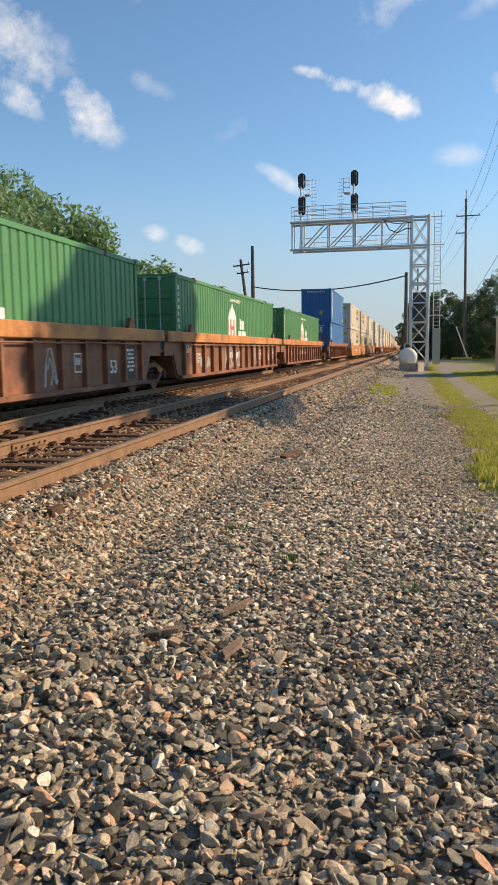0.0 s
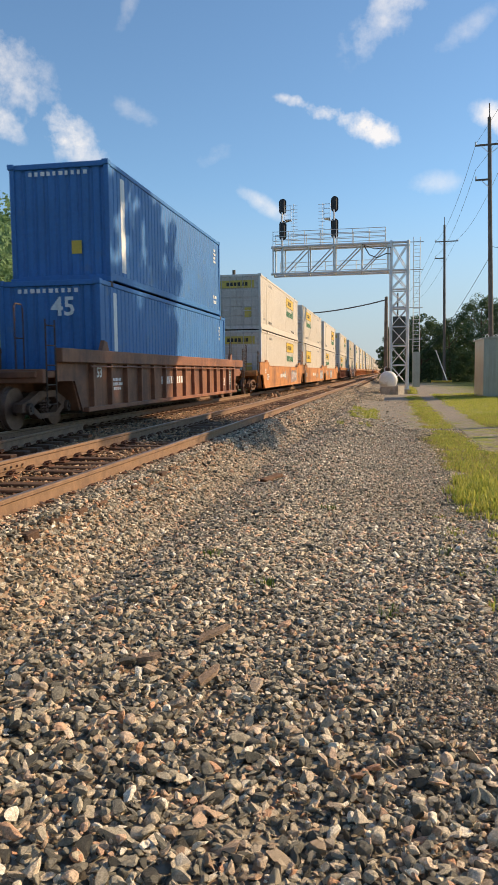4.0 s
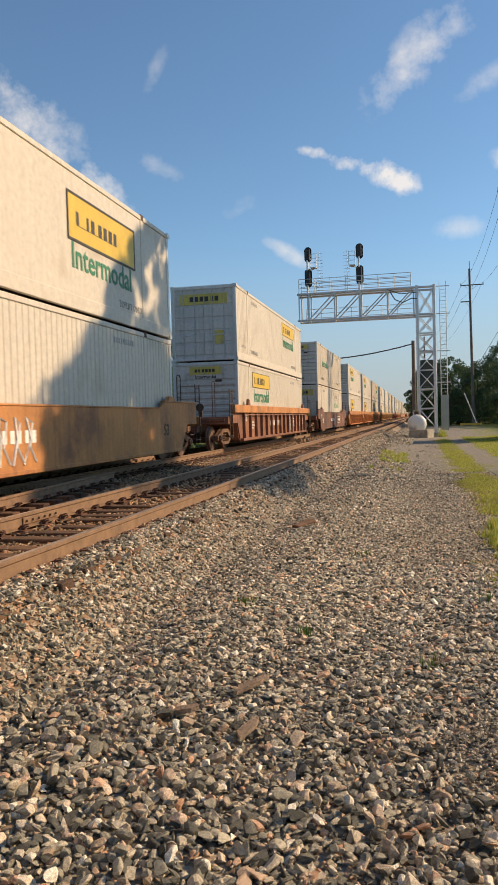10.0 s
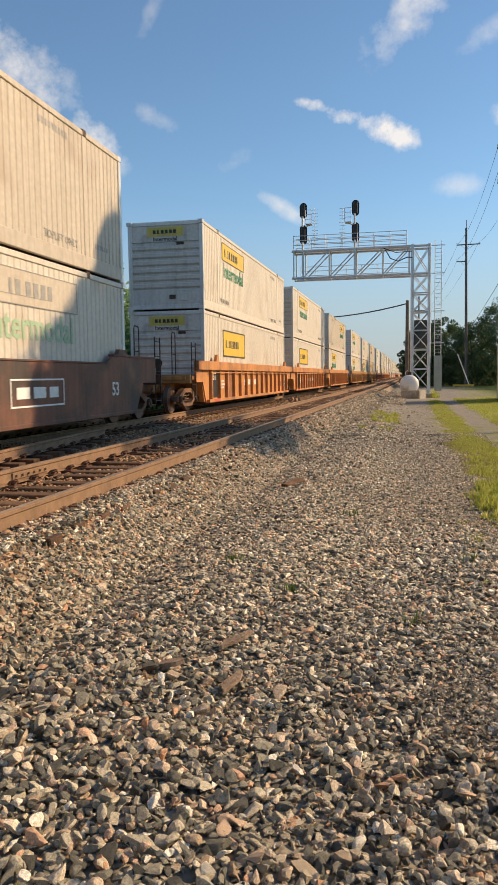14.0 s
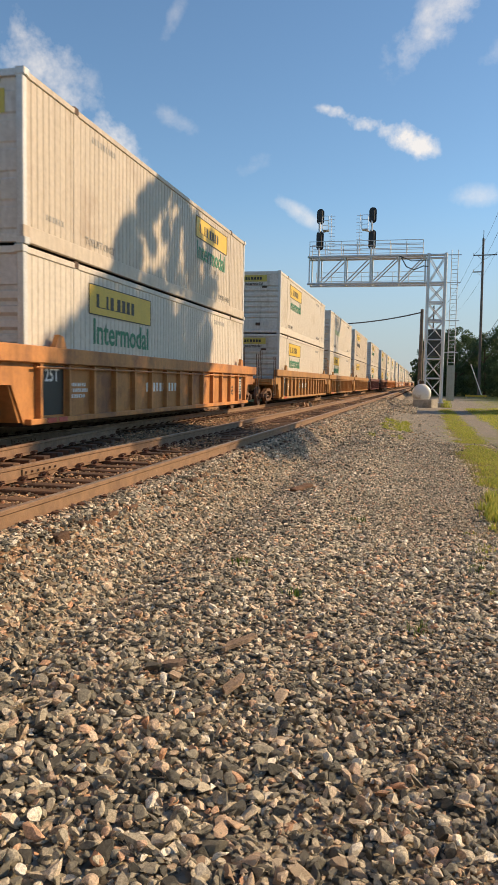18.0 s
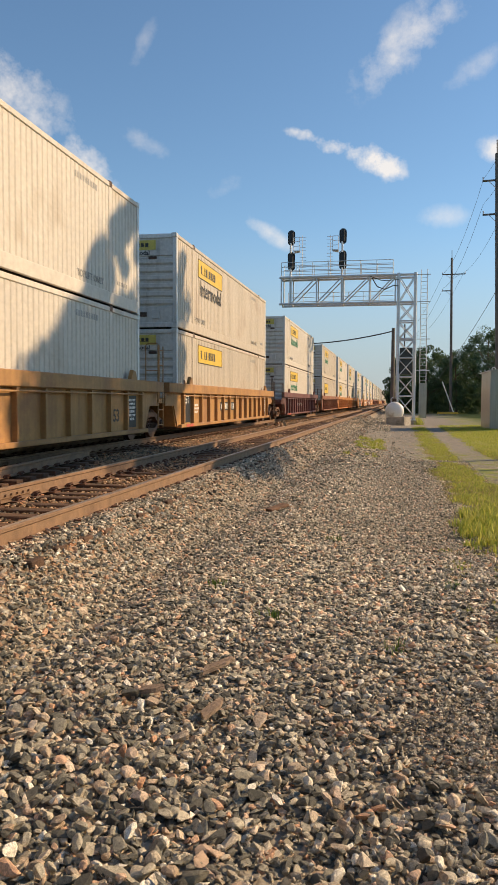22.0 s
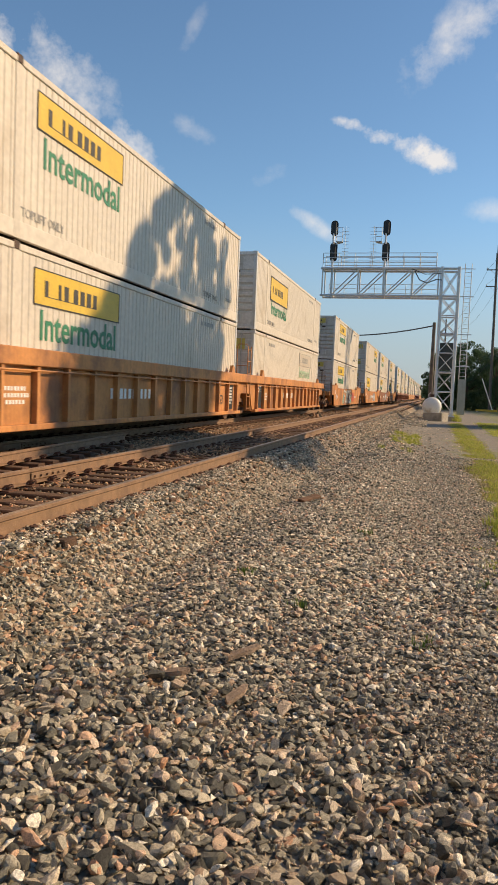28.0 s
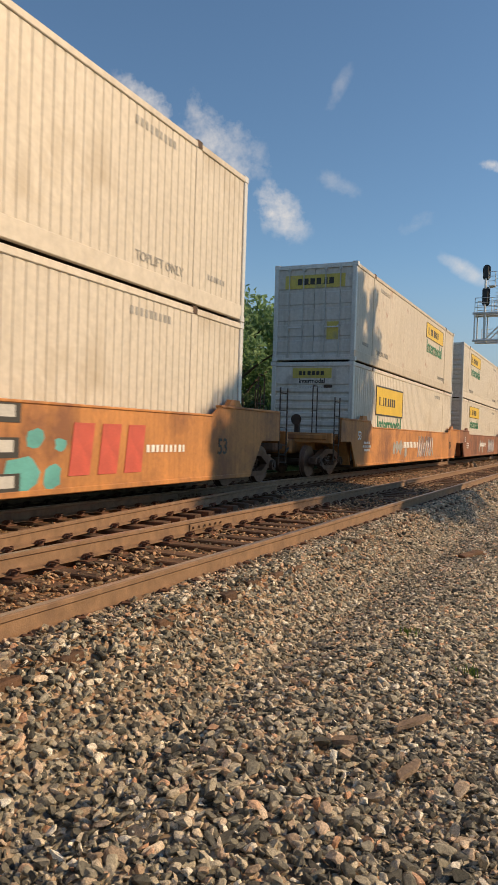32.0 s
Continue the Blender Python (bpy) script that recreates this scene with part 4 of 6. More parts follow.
def container(at, length, colour, door_near, panel, words, label, smooth_side=False, group="containers on the train"):
    """A box container, its middle and underside at the pose; its front end points to -y, or its doors do."""
    w, h = 1.30, 2.90
    half = length / 2
    paint = {"white": M_WHITE, "cream": M_WHITE_B, "green": M_GREEN, "blue": M_BLUE}[colour]
    white = colour in ("white", "cream")
    post = M_ALU if white else paint
    c = thing("container", label, "shipping container", group, at=at @ pose(0, 0, 0, 0, 0, 180 if door_near else 0))
    k = f"{colour}_{length}"
    pitch, groove, depth = (0.215, 0.055, 0.0125) if white else (0.30, 0.11, 0.03) if colour == "green" else (0.28, 0.10, 0.016)
    if smooth_side:
        side = cached(("side_panel", k, 1), lambda: Geo().box(-0.03, -half + 0.12, 0.315, 0.0, half - 0.12, h - 0.11), M_SPOTTED if colour == "cream" else paint)
    else:
        side = cached(("side_panel", k, 0), lambda: rib_wall(length - 0.24, 0.315 if white else 0.20, h - 0.11, pitch, groove, depth), paint)
    put("side_panel", side, None, c, at=(w - 0.02, 0, 0))
    put("side_panel", side, None, c, at=pose(-w + 0.02, 0, 0, 0, 0, 180))
    put("front_wall", cached(("front_wall", k), lambda: nose_wall(2 * w - 0.24, h) if white else rib_wall(2 * w - 0.24, 0.16, h - 0.10, 0.29, 0.14, 0.04), M_END if white else paint), None, c,
        at=(0, -half + 0.05, 0) if white else pose(0, -half + 0.04, 0, 0, 0, -90))
    for s in (-1, 1):
        d = put("door", cached(("door", k), lambda: door_leaf(w - 0.135, h), M_END if white else paint), None, c, at=(s * (w - 0.12) / 2, half - 0.05, 0))
        for r in (-0.24, 0.22):
            rod = cached(("lock_rod",), lambda: Geo().tube([(0, 0.045, 0.08), (0, 0.045, 2.82)], 0.019, 8).box(-0.05, 0.0, 0.10, 0.05, 0.06, 0.17).box(-0.05, 0.0, 2.70, 0.05, 0.06, 2.78).box(-0.05, 0.02, 1.0, 0.05, 0.055, 1.06), M_ROD)
            put("lock_rod", rod, None, d, "dull steel door lock rod", at=(s * r, 0, 0))
        put("door_handle", cached(("door_handle",), lambda: Geo().box(-0.2, 0.05, 0.98, 0.24, 0.075, 1.02, 0.006), M_GALV), None, d)
    put("roof", cached(("roof", k), lambda: Geo().box(-w + 0.06, -half + 0.05, h - 0.075, w - 0.06, half - 0.05, h - 0.035), paint), None, c)
    put("floor", cached(("floor", k), lambda: Geo().box(-w + 0.06, -half + 0.05, 0.10, w - 0.06, half - 0.05, 0.17), M_GRIME), None, c)
    for s in (-1, 1):
        put("top_rail", cached(("top_rail", k), lambda: Geo().box(-0.05, -half, h - 0.125, 0.05, half, h - 0.01, 0.012), paint), None, c, at=(s * (w - 0.045), 0, 0))
        put("bottom_rail", cached(("bottom_rail", k), lambda: Geo().box(-0.05, -half, 0.03, 0.038, half, 0.32 if white else 0.205, 0.012), paint), None, c, at=(s * (w - 0.045), 0, 0))
        for e in (-1, 1):
            put("corner_post", cached(("corner_post", k), lambda: Geo().box(-0.065, -0.07, 0.1, 0.065, 0.07, h - 0.1, 0.012).box(-0.10, -0.10, -0.012, 0.075, 0.078, 0.115, 0.012).box(-0.10, -0.10, h - 0.12, 0.075, 0.078, h + 0.012, 0.012), post), None, c, at=(s * (w - 0.065), e * (half - 0.07), 0))
            if length > 13:
                put("lift_post", cached(("lift_post", k), lambda: Geo().box(-0.02, -0.10, 0.03, 0.012, 0.10, h - 0.01, 0.006), paint), None, c,
                    at=pose(s * (w - 0.018), e * 6.05, 0, 0, 0, 0 if s > 0 else 180))
                put("lift_casting", cached(("lift_casting",), lambda: Geo().box(-0.10, -0.09, -0.12, 0.022, 0.09, 0.022, 0.012), M_GRIME), None, c, "dark steel lifting casting", at=pose(s * (w - 0.012), e * 6.05, h, 0, 0, 0 if s > 0 else 180))
    for e in (-1, 1):
        put("end_header", cached(("end_header", k), lambda: Geo().box(-w + 0.13, -0.06, h - 0.14, w - 0.13, 0.06, h - 0.01, 0.012), post), None, c, at=(0, e * (half - 0.06), 0))
        put("end_sill", cached(("box_sill", k), lambda: Geo().box(-w + 0.13, -0.06, 0.02, w - 0.13, 0.06, 0.17, 0.012), post), None, c, at=(0, e * (half - 0.06), 0))
    if white:
        for s in (-1, 1):
            # the sign stands towards the front end
            side_at = lambda y, z, dx=0.0: pose(s * (w - 0.018 + dx), y, z, 0, 0, 0 if s > 0 else 180)
            py = -half + 4.4
            if panel:
                film = {"yellow": M_YELLOW, "framed": M_YELLOW, "faded": M_WHITE_B}[panel]
                pw, ph, pz = (1.80, 0.47, 1.90) if panel == "framed" else (1.77, 0.295, 2.28)
                pl = put("sign_panel", cached(("sign_panel", panel), lambda: Geo().box(0, -pw, -ph, 0.012, pw, ph), film), None, c, "yellow sign panel" if panel != "faded" else "faded white sign panel", at=side_at(py, pz))
                ink = M_INK if panel != "faded" else M_GREY_INK
                edge = 0.05 if panel == "framed" else 0.018
                put("sign_border", cached(("sign_border", panel), lambda: Geo().box(0.008, -pw - 0.02, -ph - 0.02, 0.018, pw + 0.02, -ph - 0.02 + edge).box(0.008, -pw - 0.02, ph + 0.02 - edge, 0.018, pw + 0.02, ph + 0.02).box(0.008, -pw - 0.02, -ph - 0.02 + edge, 0.018, -pw - 0.02 + edge, ph + 0.02 - edge).box(0.008, pw + 0.02 - edge, -ph - 0.02 + edge, 0.018, pw + 0.02, ph + 0.02 - edge), ink), None, pl)
                put("sign_emblem", cached(("sign_emblem", panel), sign_blocks, ink), None, pl, "dark block emblem")
            if words:
                put("lettering", text_mesh("Intermodal", 0.74, {"green": M_FADED_GREEN if panel == "faded" else M_GREEN_INK, "black": M_INK}[words], 0.012), None, c, "painted word Intermodal", at=side_at(py + 0.05, 1.10 if panel == "framed" else 1.60, 0.005))
            put("lettering", text_mesh("TOPLIFT ONLY", 0.22, M_GREY_INK, 0.002), None, c, "small painted words TOPLIFT ONLY", at=side_at(-half + 2.9, 0.48, 0.004))
            mark(bars([9], 0.13, 0.14, M_GREY_INK, "mark_b"), c, at=side_at(half - 3.4, 2.48))
            mark(bars([6], 0.10, 0.12, M_GREY_INK, "mark_c"), c, at=side_at(half - 1.2, 0.55))
            put("lettering", text_mesh("TOPLIFT ONLY", 0.22, M_GREY_INK, 0.002), None, c, "small painted words TOPLIFT ONLY", at=side_at(half - 3.2, 0.48, 0.004))
        np_ = put("sign_panel", cached(("end_sign",), lambda: Geo().box(-0.62, -0.012, -0.15, 0.62, 0, 0.15), M_SIGN), None, c, "aged yellow end sign panel", at=(0, -half + 0.032, h - 0.34))
        put("sign_emblem", cached(("end_emblem",), lambda: end_blocks(0.84, 0.12, -0.018, -0.011), M_INK), None, np_)
        put("lettering", text_mesh("Intermodal", 0.19, M_INK, 0.004), None, c, "small painted word Intermodal", at=pose(0, -half + 0.031, h - 0.58, 0, 0, -90))
        mark(bars([10], 0.09, 0.085, M_GREY_INK, "end_number"), c, at=pose(-0.05, -half + 0.034, h - 0.86, 0, 0, -90))
        put("upper_vent", cached(("upper_vent",), lambda: Geo().box(-0.13, -0.035, -0.045, 0.13, 0, 0.045, 0.008), M_GRIME), None, c, "dark slotted vent", at=(0.52, -half + 0.04, h - 0.74))
        put("grab_bar", cached(("grab_bar",), lambda: Geo().tube([(-0.22, 0, 0), (-0.22, -0.05, 0), (0.22, -0.05, 0), (0.22, 0, 0)], 0.012, 6), M_ALU), None, c, at=(0.12, -half + 0.045, h - 0.74))
        put("vent_plate", cached(("vent_plate",), lambda: Geo().box(-0.11, -0.03, -0.07, 0.11, 0, 0.07, 0.008), M_GRIME), None, c, at=(0.22, -half + 0.03, 0.42))
        put("document_box", cached(("document_box",), lambda: Geo().box(-0.12, -0.04, -0.14, 0.12, 0, 0.14, 0.012), M_ALU), None, c, at=(0.62, -half + 0.03, 0.42))
        dp = put("sign_panel", cached(("door_sign",), lambda: Geo().box(-0.95, 0, -0.2, 0.95, 0.012, 0.2), M_SIGN), None, c, "yellow door sign panel", at=(0, half - 0.03, h - 0.52))
        put("sign_emblem", cached(("door_emblem",), lambda: end_blocks(1.2, 0.19, 0.011, 0.017), M_INK), None, dp)
        put("sign_panel", cached(("door_sign_small",), lambda: Geo().box(-0.2, 0, -0.26, 0.2, 0.01, 0.26), M_SIGN), None, c, at=(-0.62, half - 0.03, 0.9))
    if colour == "blue":
        for s in (-1, 1):
            side_at = lambda y, z, dx=0.0: pose(s * (w - 0.018 + dx), y, z, 0, 0, 0 if s > 0 else 180)
            put("sign_panel", cached(("white_strip",), lambda: Geo().box(0, -0.15, 0.30, 0.006, 0.15, 2.65), M_WHITE_INK), None, c, "white upright marking strip", at=side_at(-s * (half - 1.0), 0))
            mark(bars([5, 4], 0.12, 0.12, M_WHITE_INK, "mark_e"), c, at=side_at(half - 0.9, 0.6))
            mark(bars([3, 4, 3, 4], 0.09, 0.10, M_WHITE_INK, "mark_f"), c, at=side_at(half - 0.9, 2.4))
        put("lettering", text_mesh("45", 0.62, M_WHITE_INK, 0.012), None, c, "large white number 45", at=pose(0.35, -half + 0.034, 2.25, 0, 0, -90)) if length > 13 else None
        put("sign_panel", cached(("blue_label",), lambda: Geo().box(-0.13, -0.01, -0.16, 0.13, 0, 0.16), M_YELLOW), None, c, "small yellow label", at=(0.42, -half + 0.038, 0.85))
        mark(bars([10], 0.10, 0.16, M_WHITE_INK, "mark_g"), c, at=pose(0, -half + 0.038, 2.6, 0, 0, -90))
    if colour == "green":
        for s in (-1, 1):
            side_at = lambda y, z, dx=0.0: pose(s * (w - 0.018 + dx), y, z, 0, 0, 0 if s > 0 else 180)
            put("emblem", cached(("green_emblem",), lambda: Geo().extrude([(-0.62, -0.62), (0.62, -0.62), (0.62, 0.25), (0.30, 0.55), (0.16, 0.55), (0, 0.78), (-0.16, 0.55), (-0.30, 0.55), (-0.62, 0.25)], 0, 0, 0.006), M_WHITE_INK), None, c, "white tower-shaped emblem", at=side_at(-s * 0.8, 1.66))
            put("emblem", cached(("red_emblem",), lambda: Geo().box(0.006, -0.36, -0.45, 0.011, -0.16, 0.15).box(0.006, 0.16, -0.45, 0.011, 0.36, 0.15).box(0.006, -0.16, -0.25, 0.011, 0.16, -0.1), M_RED_INK), None, c, "faded red block emblem", at=side_at(-s * 0.8, 1.66))
            put("emblem", cached(("word_blocks",), lambda: Geo().box(0, -0.65, -0.3, 0.006, -0.15, 0.0).box(0, -0.05, -0.3, 0.006, 0.7, 0.0).box(0, -0.4, 0.06, 0.006, -0.2, 0.5).box(0, -0.1, 0.06, 0.006, 0.35, 0.42), M_WHITE_INK), None, c, "white block emblem", at=side_at(s * 0.9, 1.40))
            mark(bars([14], 0.13, 0.13, M_WHITE_INK, "mark_h"), c, at=side_at(-s * 0.2, 2.48))
            put("lettering", text_mesh("53", 0.46, M_WHITE_INK, 0.01), None, c, "white number 53", at=side_at(s * (half - 1.0), 0.55, 0.004))
            put("lettering", text_mesh("53", 0.46, M_WHITE_INK, 0.01), None, c, "white number 53", at=side_at(-s * (half - 0.9), 0.55, 0.004))
            mark(bars([1] * 9, 0.12, 0.16, M_WHITE_INK, "mark_i"), c, at=side_at(-s * (half - 0.35), 2.45))
    return c


def end_blocks(wide, tall, y0, y1):
    """A row of plain dark blocks on one thin base line, for the small signs on the ends."""
    n, loop = 6, [(-wide / 2, -tall / 2), (wide / 2, -tall / 2)]
    for k in reversed(range(n)):
        a = -wide / 2 + wide * k / n
        b = a + wide / n * (0.5 if k == 1 else 0.72)
        loop += [(b, -tall * 0.44), (b, tall / 2), (a, tall / 2), (a, -tall * 0.44)]
    return Geo().extrude(loop, 1, y0, y1)


def sign_blocks():
    """The plain dark blocks on a yellow sign, upright on one thin base line."""
    teeth, y = [(-1.42, -1.30, 0.13)], -0.92
    for wide, gap in ((0.10, 0.12), (0.17, 0.20), (0.18, 0.10), (0.18, 0.10), (0.18, 0.10), (0.16, 0.10)):
        teeth.append((y, y + wide, 0.125))
        y += wide + gap
    loop = [(teeth[0][0], -0.15), (teeth[-1][1], -0.15)]
    for a, b, top in reversed(teeth):
        loop += [(b, -0.138), (b, top), (a, top), (a, -0.138)]
    return Geo().extrude(loop, 0, 0.011, 0.017)


def truck(car, y):
    """A two-axle truck under the car."""
    fr = put("truck_frame", cached(("truck_frame",), truck_frame, M_TRUCK), None, car, "grimy cast truck side frames", at=(0, y, 0))
    for dy in (-0.88, 0.88):
        for s in (-1, 1):
            put("wheel", cached(("wheel",), wheel_geo, M_WHEEL), None, fr, at=pose(s * 0.7525, dy, 0.42, 0, 0, 0 if s > 0 else 180))
        put("axle", cached(("axle",), lambda: Geo().tube([(-0.74, 0, 0), (0.74, 0, 0)], 0.08, 10), M_GRIME), None, fr, at=(0, dy, 0.42))
    for s in (-1, 1):
        put("spring_nest", cached(("spring_nest",), spring_geo, M_WHEEL), None, fr, "rusty coil springs", at=(s * 1.0, 0, 0.30))
        for dy in (-0.88, 0.88):
            put("bearing_cap", cached(("bearing_cap",), lambda: Geo().disc((0, 0, 0), (1, 0, 0), 0.12, 0.09, 12).disc((0, 0, 0), (1, 0, 0), 0.06, 0.11, 8), M_GRIME), None, fr, at=(s * 1.06, dy, 0.42))
    return fr


def wheel_geo():
    g = Geo()
    g.disc((0.0, 0, 0), (1, 0, 0), 0.42, 0.055, 28).disc((-0.06, 0, 0), (1, 0, 0), 0.45, 0.016, 28).disc((0.02, 0, 0), (1, 0, 0), 0.14, 0.10, 14)
    return g


def spring_geo():
    g = Geo()
    for dy in (-0.15, 0.0, 0.15):
        pts = [(0.045 * math.cos(a), dy + 0.055 * math.sin(a), 0.02 + 0.021 * a / 1.2) for a in (i * 0.6 for i in range(24))]
        g.tube(pts, 0.014, 5)
    return g


def truck_frame():
    g = Geo()
    for s in (-1, 1):
        x0, x1 = sorted((s * 0.92, s * 1.08))
        # upper and lower members with the spring window between them
        g.extrude([(-1.12, 0.36), (-0.72, 0.36), (-0.62, 0.46), (-0.30, 0.63), (0.30, 0.63), (0.62, 0.46), (0.72, 0.36), (1.12, 0.36), (1.12, 0.52), (0.80, 0.60), (0.36, 0.76), (-0.36, 0.76), (-0.80, 0.60), (-1.12, 0.52)], 0, x0, x1)
        g.extrude([(-0.72, 0.36), (-0.42, 0.20), (0.42, 0.20), (0.72, 0.36), (0.62, 0.45), (0.36, 0.30), (-0.36, 0.30), (-0.62, 0.45)], 0, x0, x1)
    g.box(-0.95, -0.18, 0.48, 0.95, 0.18, 0.72, 0.03)
    g.tube([(-0.86, 0.5, 0.55), (-0.86, 1.3, 0.62), (0.86, 1.3, 0.62), (0.86, 0.5, 0.55)], 0.035, 6)
    return g


def ladder_geo(h, w, rungs):
    g = Geo()
    for s in (-1, 1):
        g.tube([(0, s * w / 2, 0), (0, s * w / 2, h)], 0.018, 6)
    for k in range(rungs):
        z = 0.08 + (h - 0.2) * k / (rungs - 1)
        g.tube([(0, -w / 2, z), (0, w / 2, z)], 0.014, 6)
    return g


def well_side(kind, L, top):
    """One long side of a well car: plate, sills and end gussets, facing +x with its face at x = 0."""
    g = Geo()
    H = L / 2
    if kind == "smooth":
        loop = [(-H + 0.10, 0.27), (H - 0.10, 0.27), (H + 0.42, 0.98), (H + 1.35, 0.98), (H + 1.35, top + 0.18), (H - 1.5, top + 0.18), (H - 1.85, top), (-H + 1.85, top), (-H + 1.5, top + 0.18), (-H - 1.35, top + 0.18), (-H - 1.35, 0.98), (-H - 0.42, 0.98)]
        g.extrude(loop, 0, -0.06, 0.0)
    else:
        loop = [(-H + 0.05, 0.28), (H - 0.05, 0.28), (H + 0.35, 0.95), (H + 1.2, 0.95), (H + 1.2, top - 0.02), (-H - 1.2, top - 0.02), (-H - 1.2, 0.95), (-H - 0.35, 0.95)]
        g.extrude(loop, 0, -0.16, -0.12)
    return g


def rib_row(L, top, n):
    g = Geo()
    for k in range(n):
        y = -L / 2 + 0.5 + (L - 1.0) * k / (n - 1)
        g.extrude([(-0.13, y - 0.055), (-0.012, y - 0.045), (-0.012, y + 0.045), (-0.13, y + 0.055)], 2, 0.355, top - 0.295)
    return g


CARS, BOXES = [], []


def well_car(yc, kind, paint, chord, L=16.6, near_end="link", far_end="link", marks="", label=""):
    """A container well car whose middle lies at yc. Ends: 'link' shares a truck with the next unit, 'coupler' has ladders and a coupler."""
    top = 1.42 if kind == "smooth" else 1.62
    pm, cm = CAR_PAINT[paint], CAR_PAINT[chord]
    car = thing("well_car", label, "freight car", "well cars of the train", at=(TRAIN_X, yc, 0))
    H = L / 2
    for s in (-1, 1):
        at = pose(s * 1.50, 0, 0, 0, 0, 0 if s > 0 else 180)
        sd = put("side_wall", cached(("side_wall", kind, L, paint), lambda: well_side(kind, L, top), pm), None, car, at=at)
        if kind == "ribbed":
            n = 15
            if s < 0:
                put("rib_row", cached(("rib_row", paint), lambda: rib_row(L, top, n), pm), None, sd)["kind"] = "stuff"
            for k in range(n) if s > 0 else ():
                y = -H + 0.5 + (L - 1.0) * k / (n - 1)
                put("rib", cached(("rib", paint), lambda: Geo().extrude([(-0.13, -0.055), (-0.012, -0.045), (-0.012, 0.045), (-0.13, 0.055)], 2, 0.355, top - 0.295), pm), None, sd, at=(0, y, 0))
            put("bottom_sill", cached(("bottom_sill", paint, L), lambda: Geo().box(-0.17, -H + 0.1, 0.255, 0.0, H - 0.1, 0.36, 0.012), pm), None, sd)
            put("brake_pipe", cached(("brake_pipe", paint, L), lambda: Geo().tube([(-0.02, -H + 0.3, top - 0.36), (-0.02, H - 0.3, top - 0.36)], 0.022, 6), pm), None, sd)
            put("top_chord", cached(("top_chord", chord, L), lambda: Geo().box(-0.17, -H - 1.22, top - 0.285, 0.012, H + 1.22, top + 0.012, 0.015), cm), None, sd)
            for e in (-1, 1):
                put("guide_post", cached(("guide_post", paint), lambda: Geo().extrude([(-0.22, 0), (0.22, 0), (0.12, 0.20), (-0.06, 0.24)], 0, -0.10, 0.0), pm), None, sd, at=(0, e * (H - 1.2), top + 0.01))
        else:
            put("bottom_sill", cached(("sill_s", paint, L), lambda: Geo().box(-0.10, -H + 0.15, 0.25, 0.02, H - 0.15, 0.33, 0.01), pm), None, sd)
            put("top_flange", cached(("flange_s", paint, L), lambda: Geo().box(-0.10, -H + 1.85, top - 0.01, 0.02, H - 1.85, top + 0.03, 0.01), pm), None, sd)
            for e in (-1, 1):
                put("end_flange", cached(("end_flange", paint), lambda: Geo().box(-0.12, -1.4, -0.02, 0.025, 1.4, 0.03, 0.01), pm), None, sd, at=(0, e * (H - 0.1), top + 0.185))
                put("guide_post", cached(("guide_s", paint), lambda: Geo().extrude([(-0.30, 0), (0.30, 0), (0.18, 0.13), (-0.18, 0.13)], 0, -0.10, 0.0), pm), None, sd, at=(0, e * (H - 0.9), top + 0.21))
    put("well_floor", cached(("well_floor", L), lambda: Geo().box(-1.34, -H + 0.1, 0.22, 1.34, H - 0.1, 0.42, 0.02), M_GRIME), None, car)
    for e, end in ((-1, near_end), (1, far_end)):
        reach = 1.20 if end == "link" else 1.75
        flip = pose(0, 0, 0, 0, 0, 0 if e > 0 else 180)
        put("end_bulkhead", cached(("end_bulkhead", paint), lambda: Geo().extrude([(-0.05, 0.30), (0.05, 0.30), (0.40, 0.98), (0.40, 1.18), (-0.05, 1.18)], 0, -1.34, 1.34), pm), None, car, at=Matrix.Translation((0, e * H, 0)) @ flip)
        put("end_platform", cached(("end_platform", paint, end), lambda: Geo().box(-1.32, 0.3, 1.02, 1.32, 0.3 + reach, 1.16, 0.02).box(-0.4, 0.2, 0.62, 0.4, 0.5 + reach, 1.02, 0.05), pm), None, car, at=Matrix.Translation((0, e * H, 0)) @ flip)
        if end == "coupler":
            base = Matrix.Translation((0, e * (H + 1.55), 0)) @ flip
            put("end_sill", cached(("end_sill", paint), lambda: Geo().box(-1.45, 0.30, 0.92, 1.45, 0.46, 1.20, 0.02), pm), None, car, at=base)
            for s in (-1, 1):
                put("ladder", cached(("ladder",), lambda: ladder_geo(1.75, 0.42, 5), M_GRIME), None, car, at=base @ pose(s * 1.46, 0.10, 0.42, 0, 0, 0))
                put("handrail", cached(("handrail",), lambda: Geo().tube([(0, 0, 0), (0, 0, 1.25), (0, 0.05, 1.32), (0, 0.30, 1.32), (0, 0.35, 1.25), (0, 0.35, 0)], 0.017, 6).tube([(0, 0, 0.65), (0, 0.35, 0.65)], 0.014, 6), M_GRIME), None, car, at=base @ pose(s * 0.85, 0.02, 1.16))
                put("air_hose", cached(("air_hose",), lambda: Geo().tube([(0, 0, 0.2), (0, 0.25, 0.1), (0.04, 0.5, -0.12), (0.08, 0.8, -0.1)], 0.028, 6), M_BLACK), None, car, at=base @ pose(s * 0.32, 0.4, 0.7))
            put("brake_stand", cached(("brake_stand",), lambda: Geo().box(-0.07, 0.12, 1.15, 0.07, 0.24, 1.62, 0.02).disc((0, 0.27, 1.55), (0, 1, 0), 0.15, 0.015, 16), M_GRIME), None, car, at=base @ pose(-0.35, 0, 0))
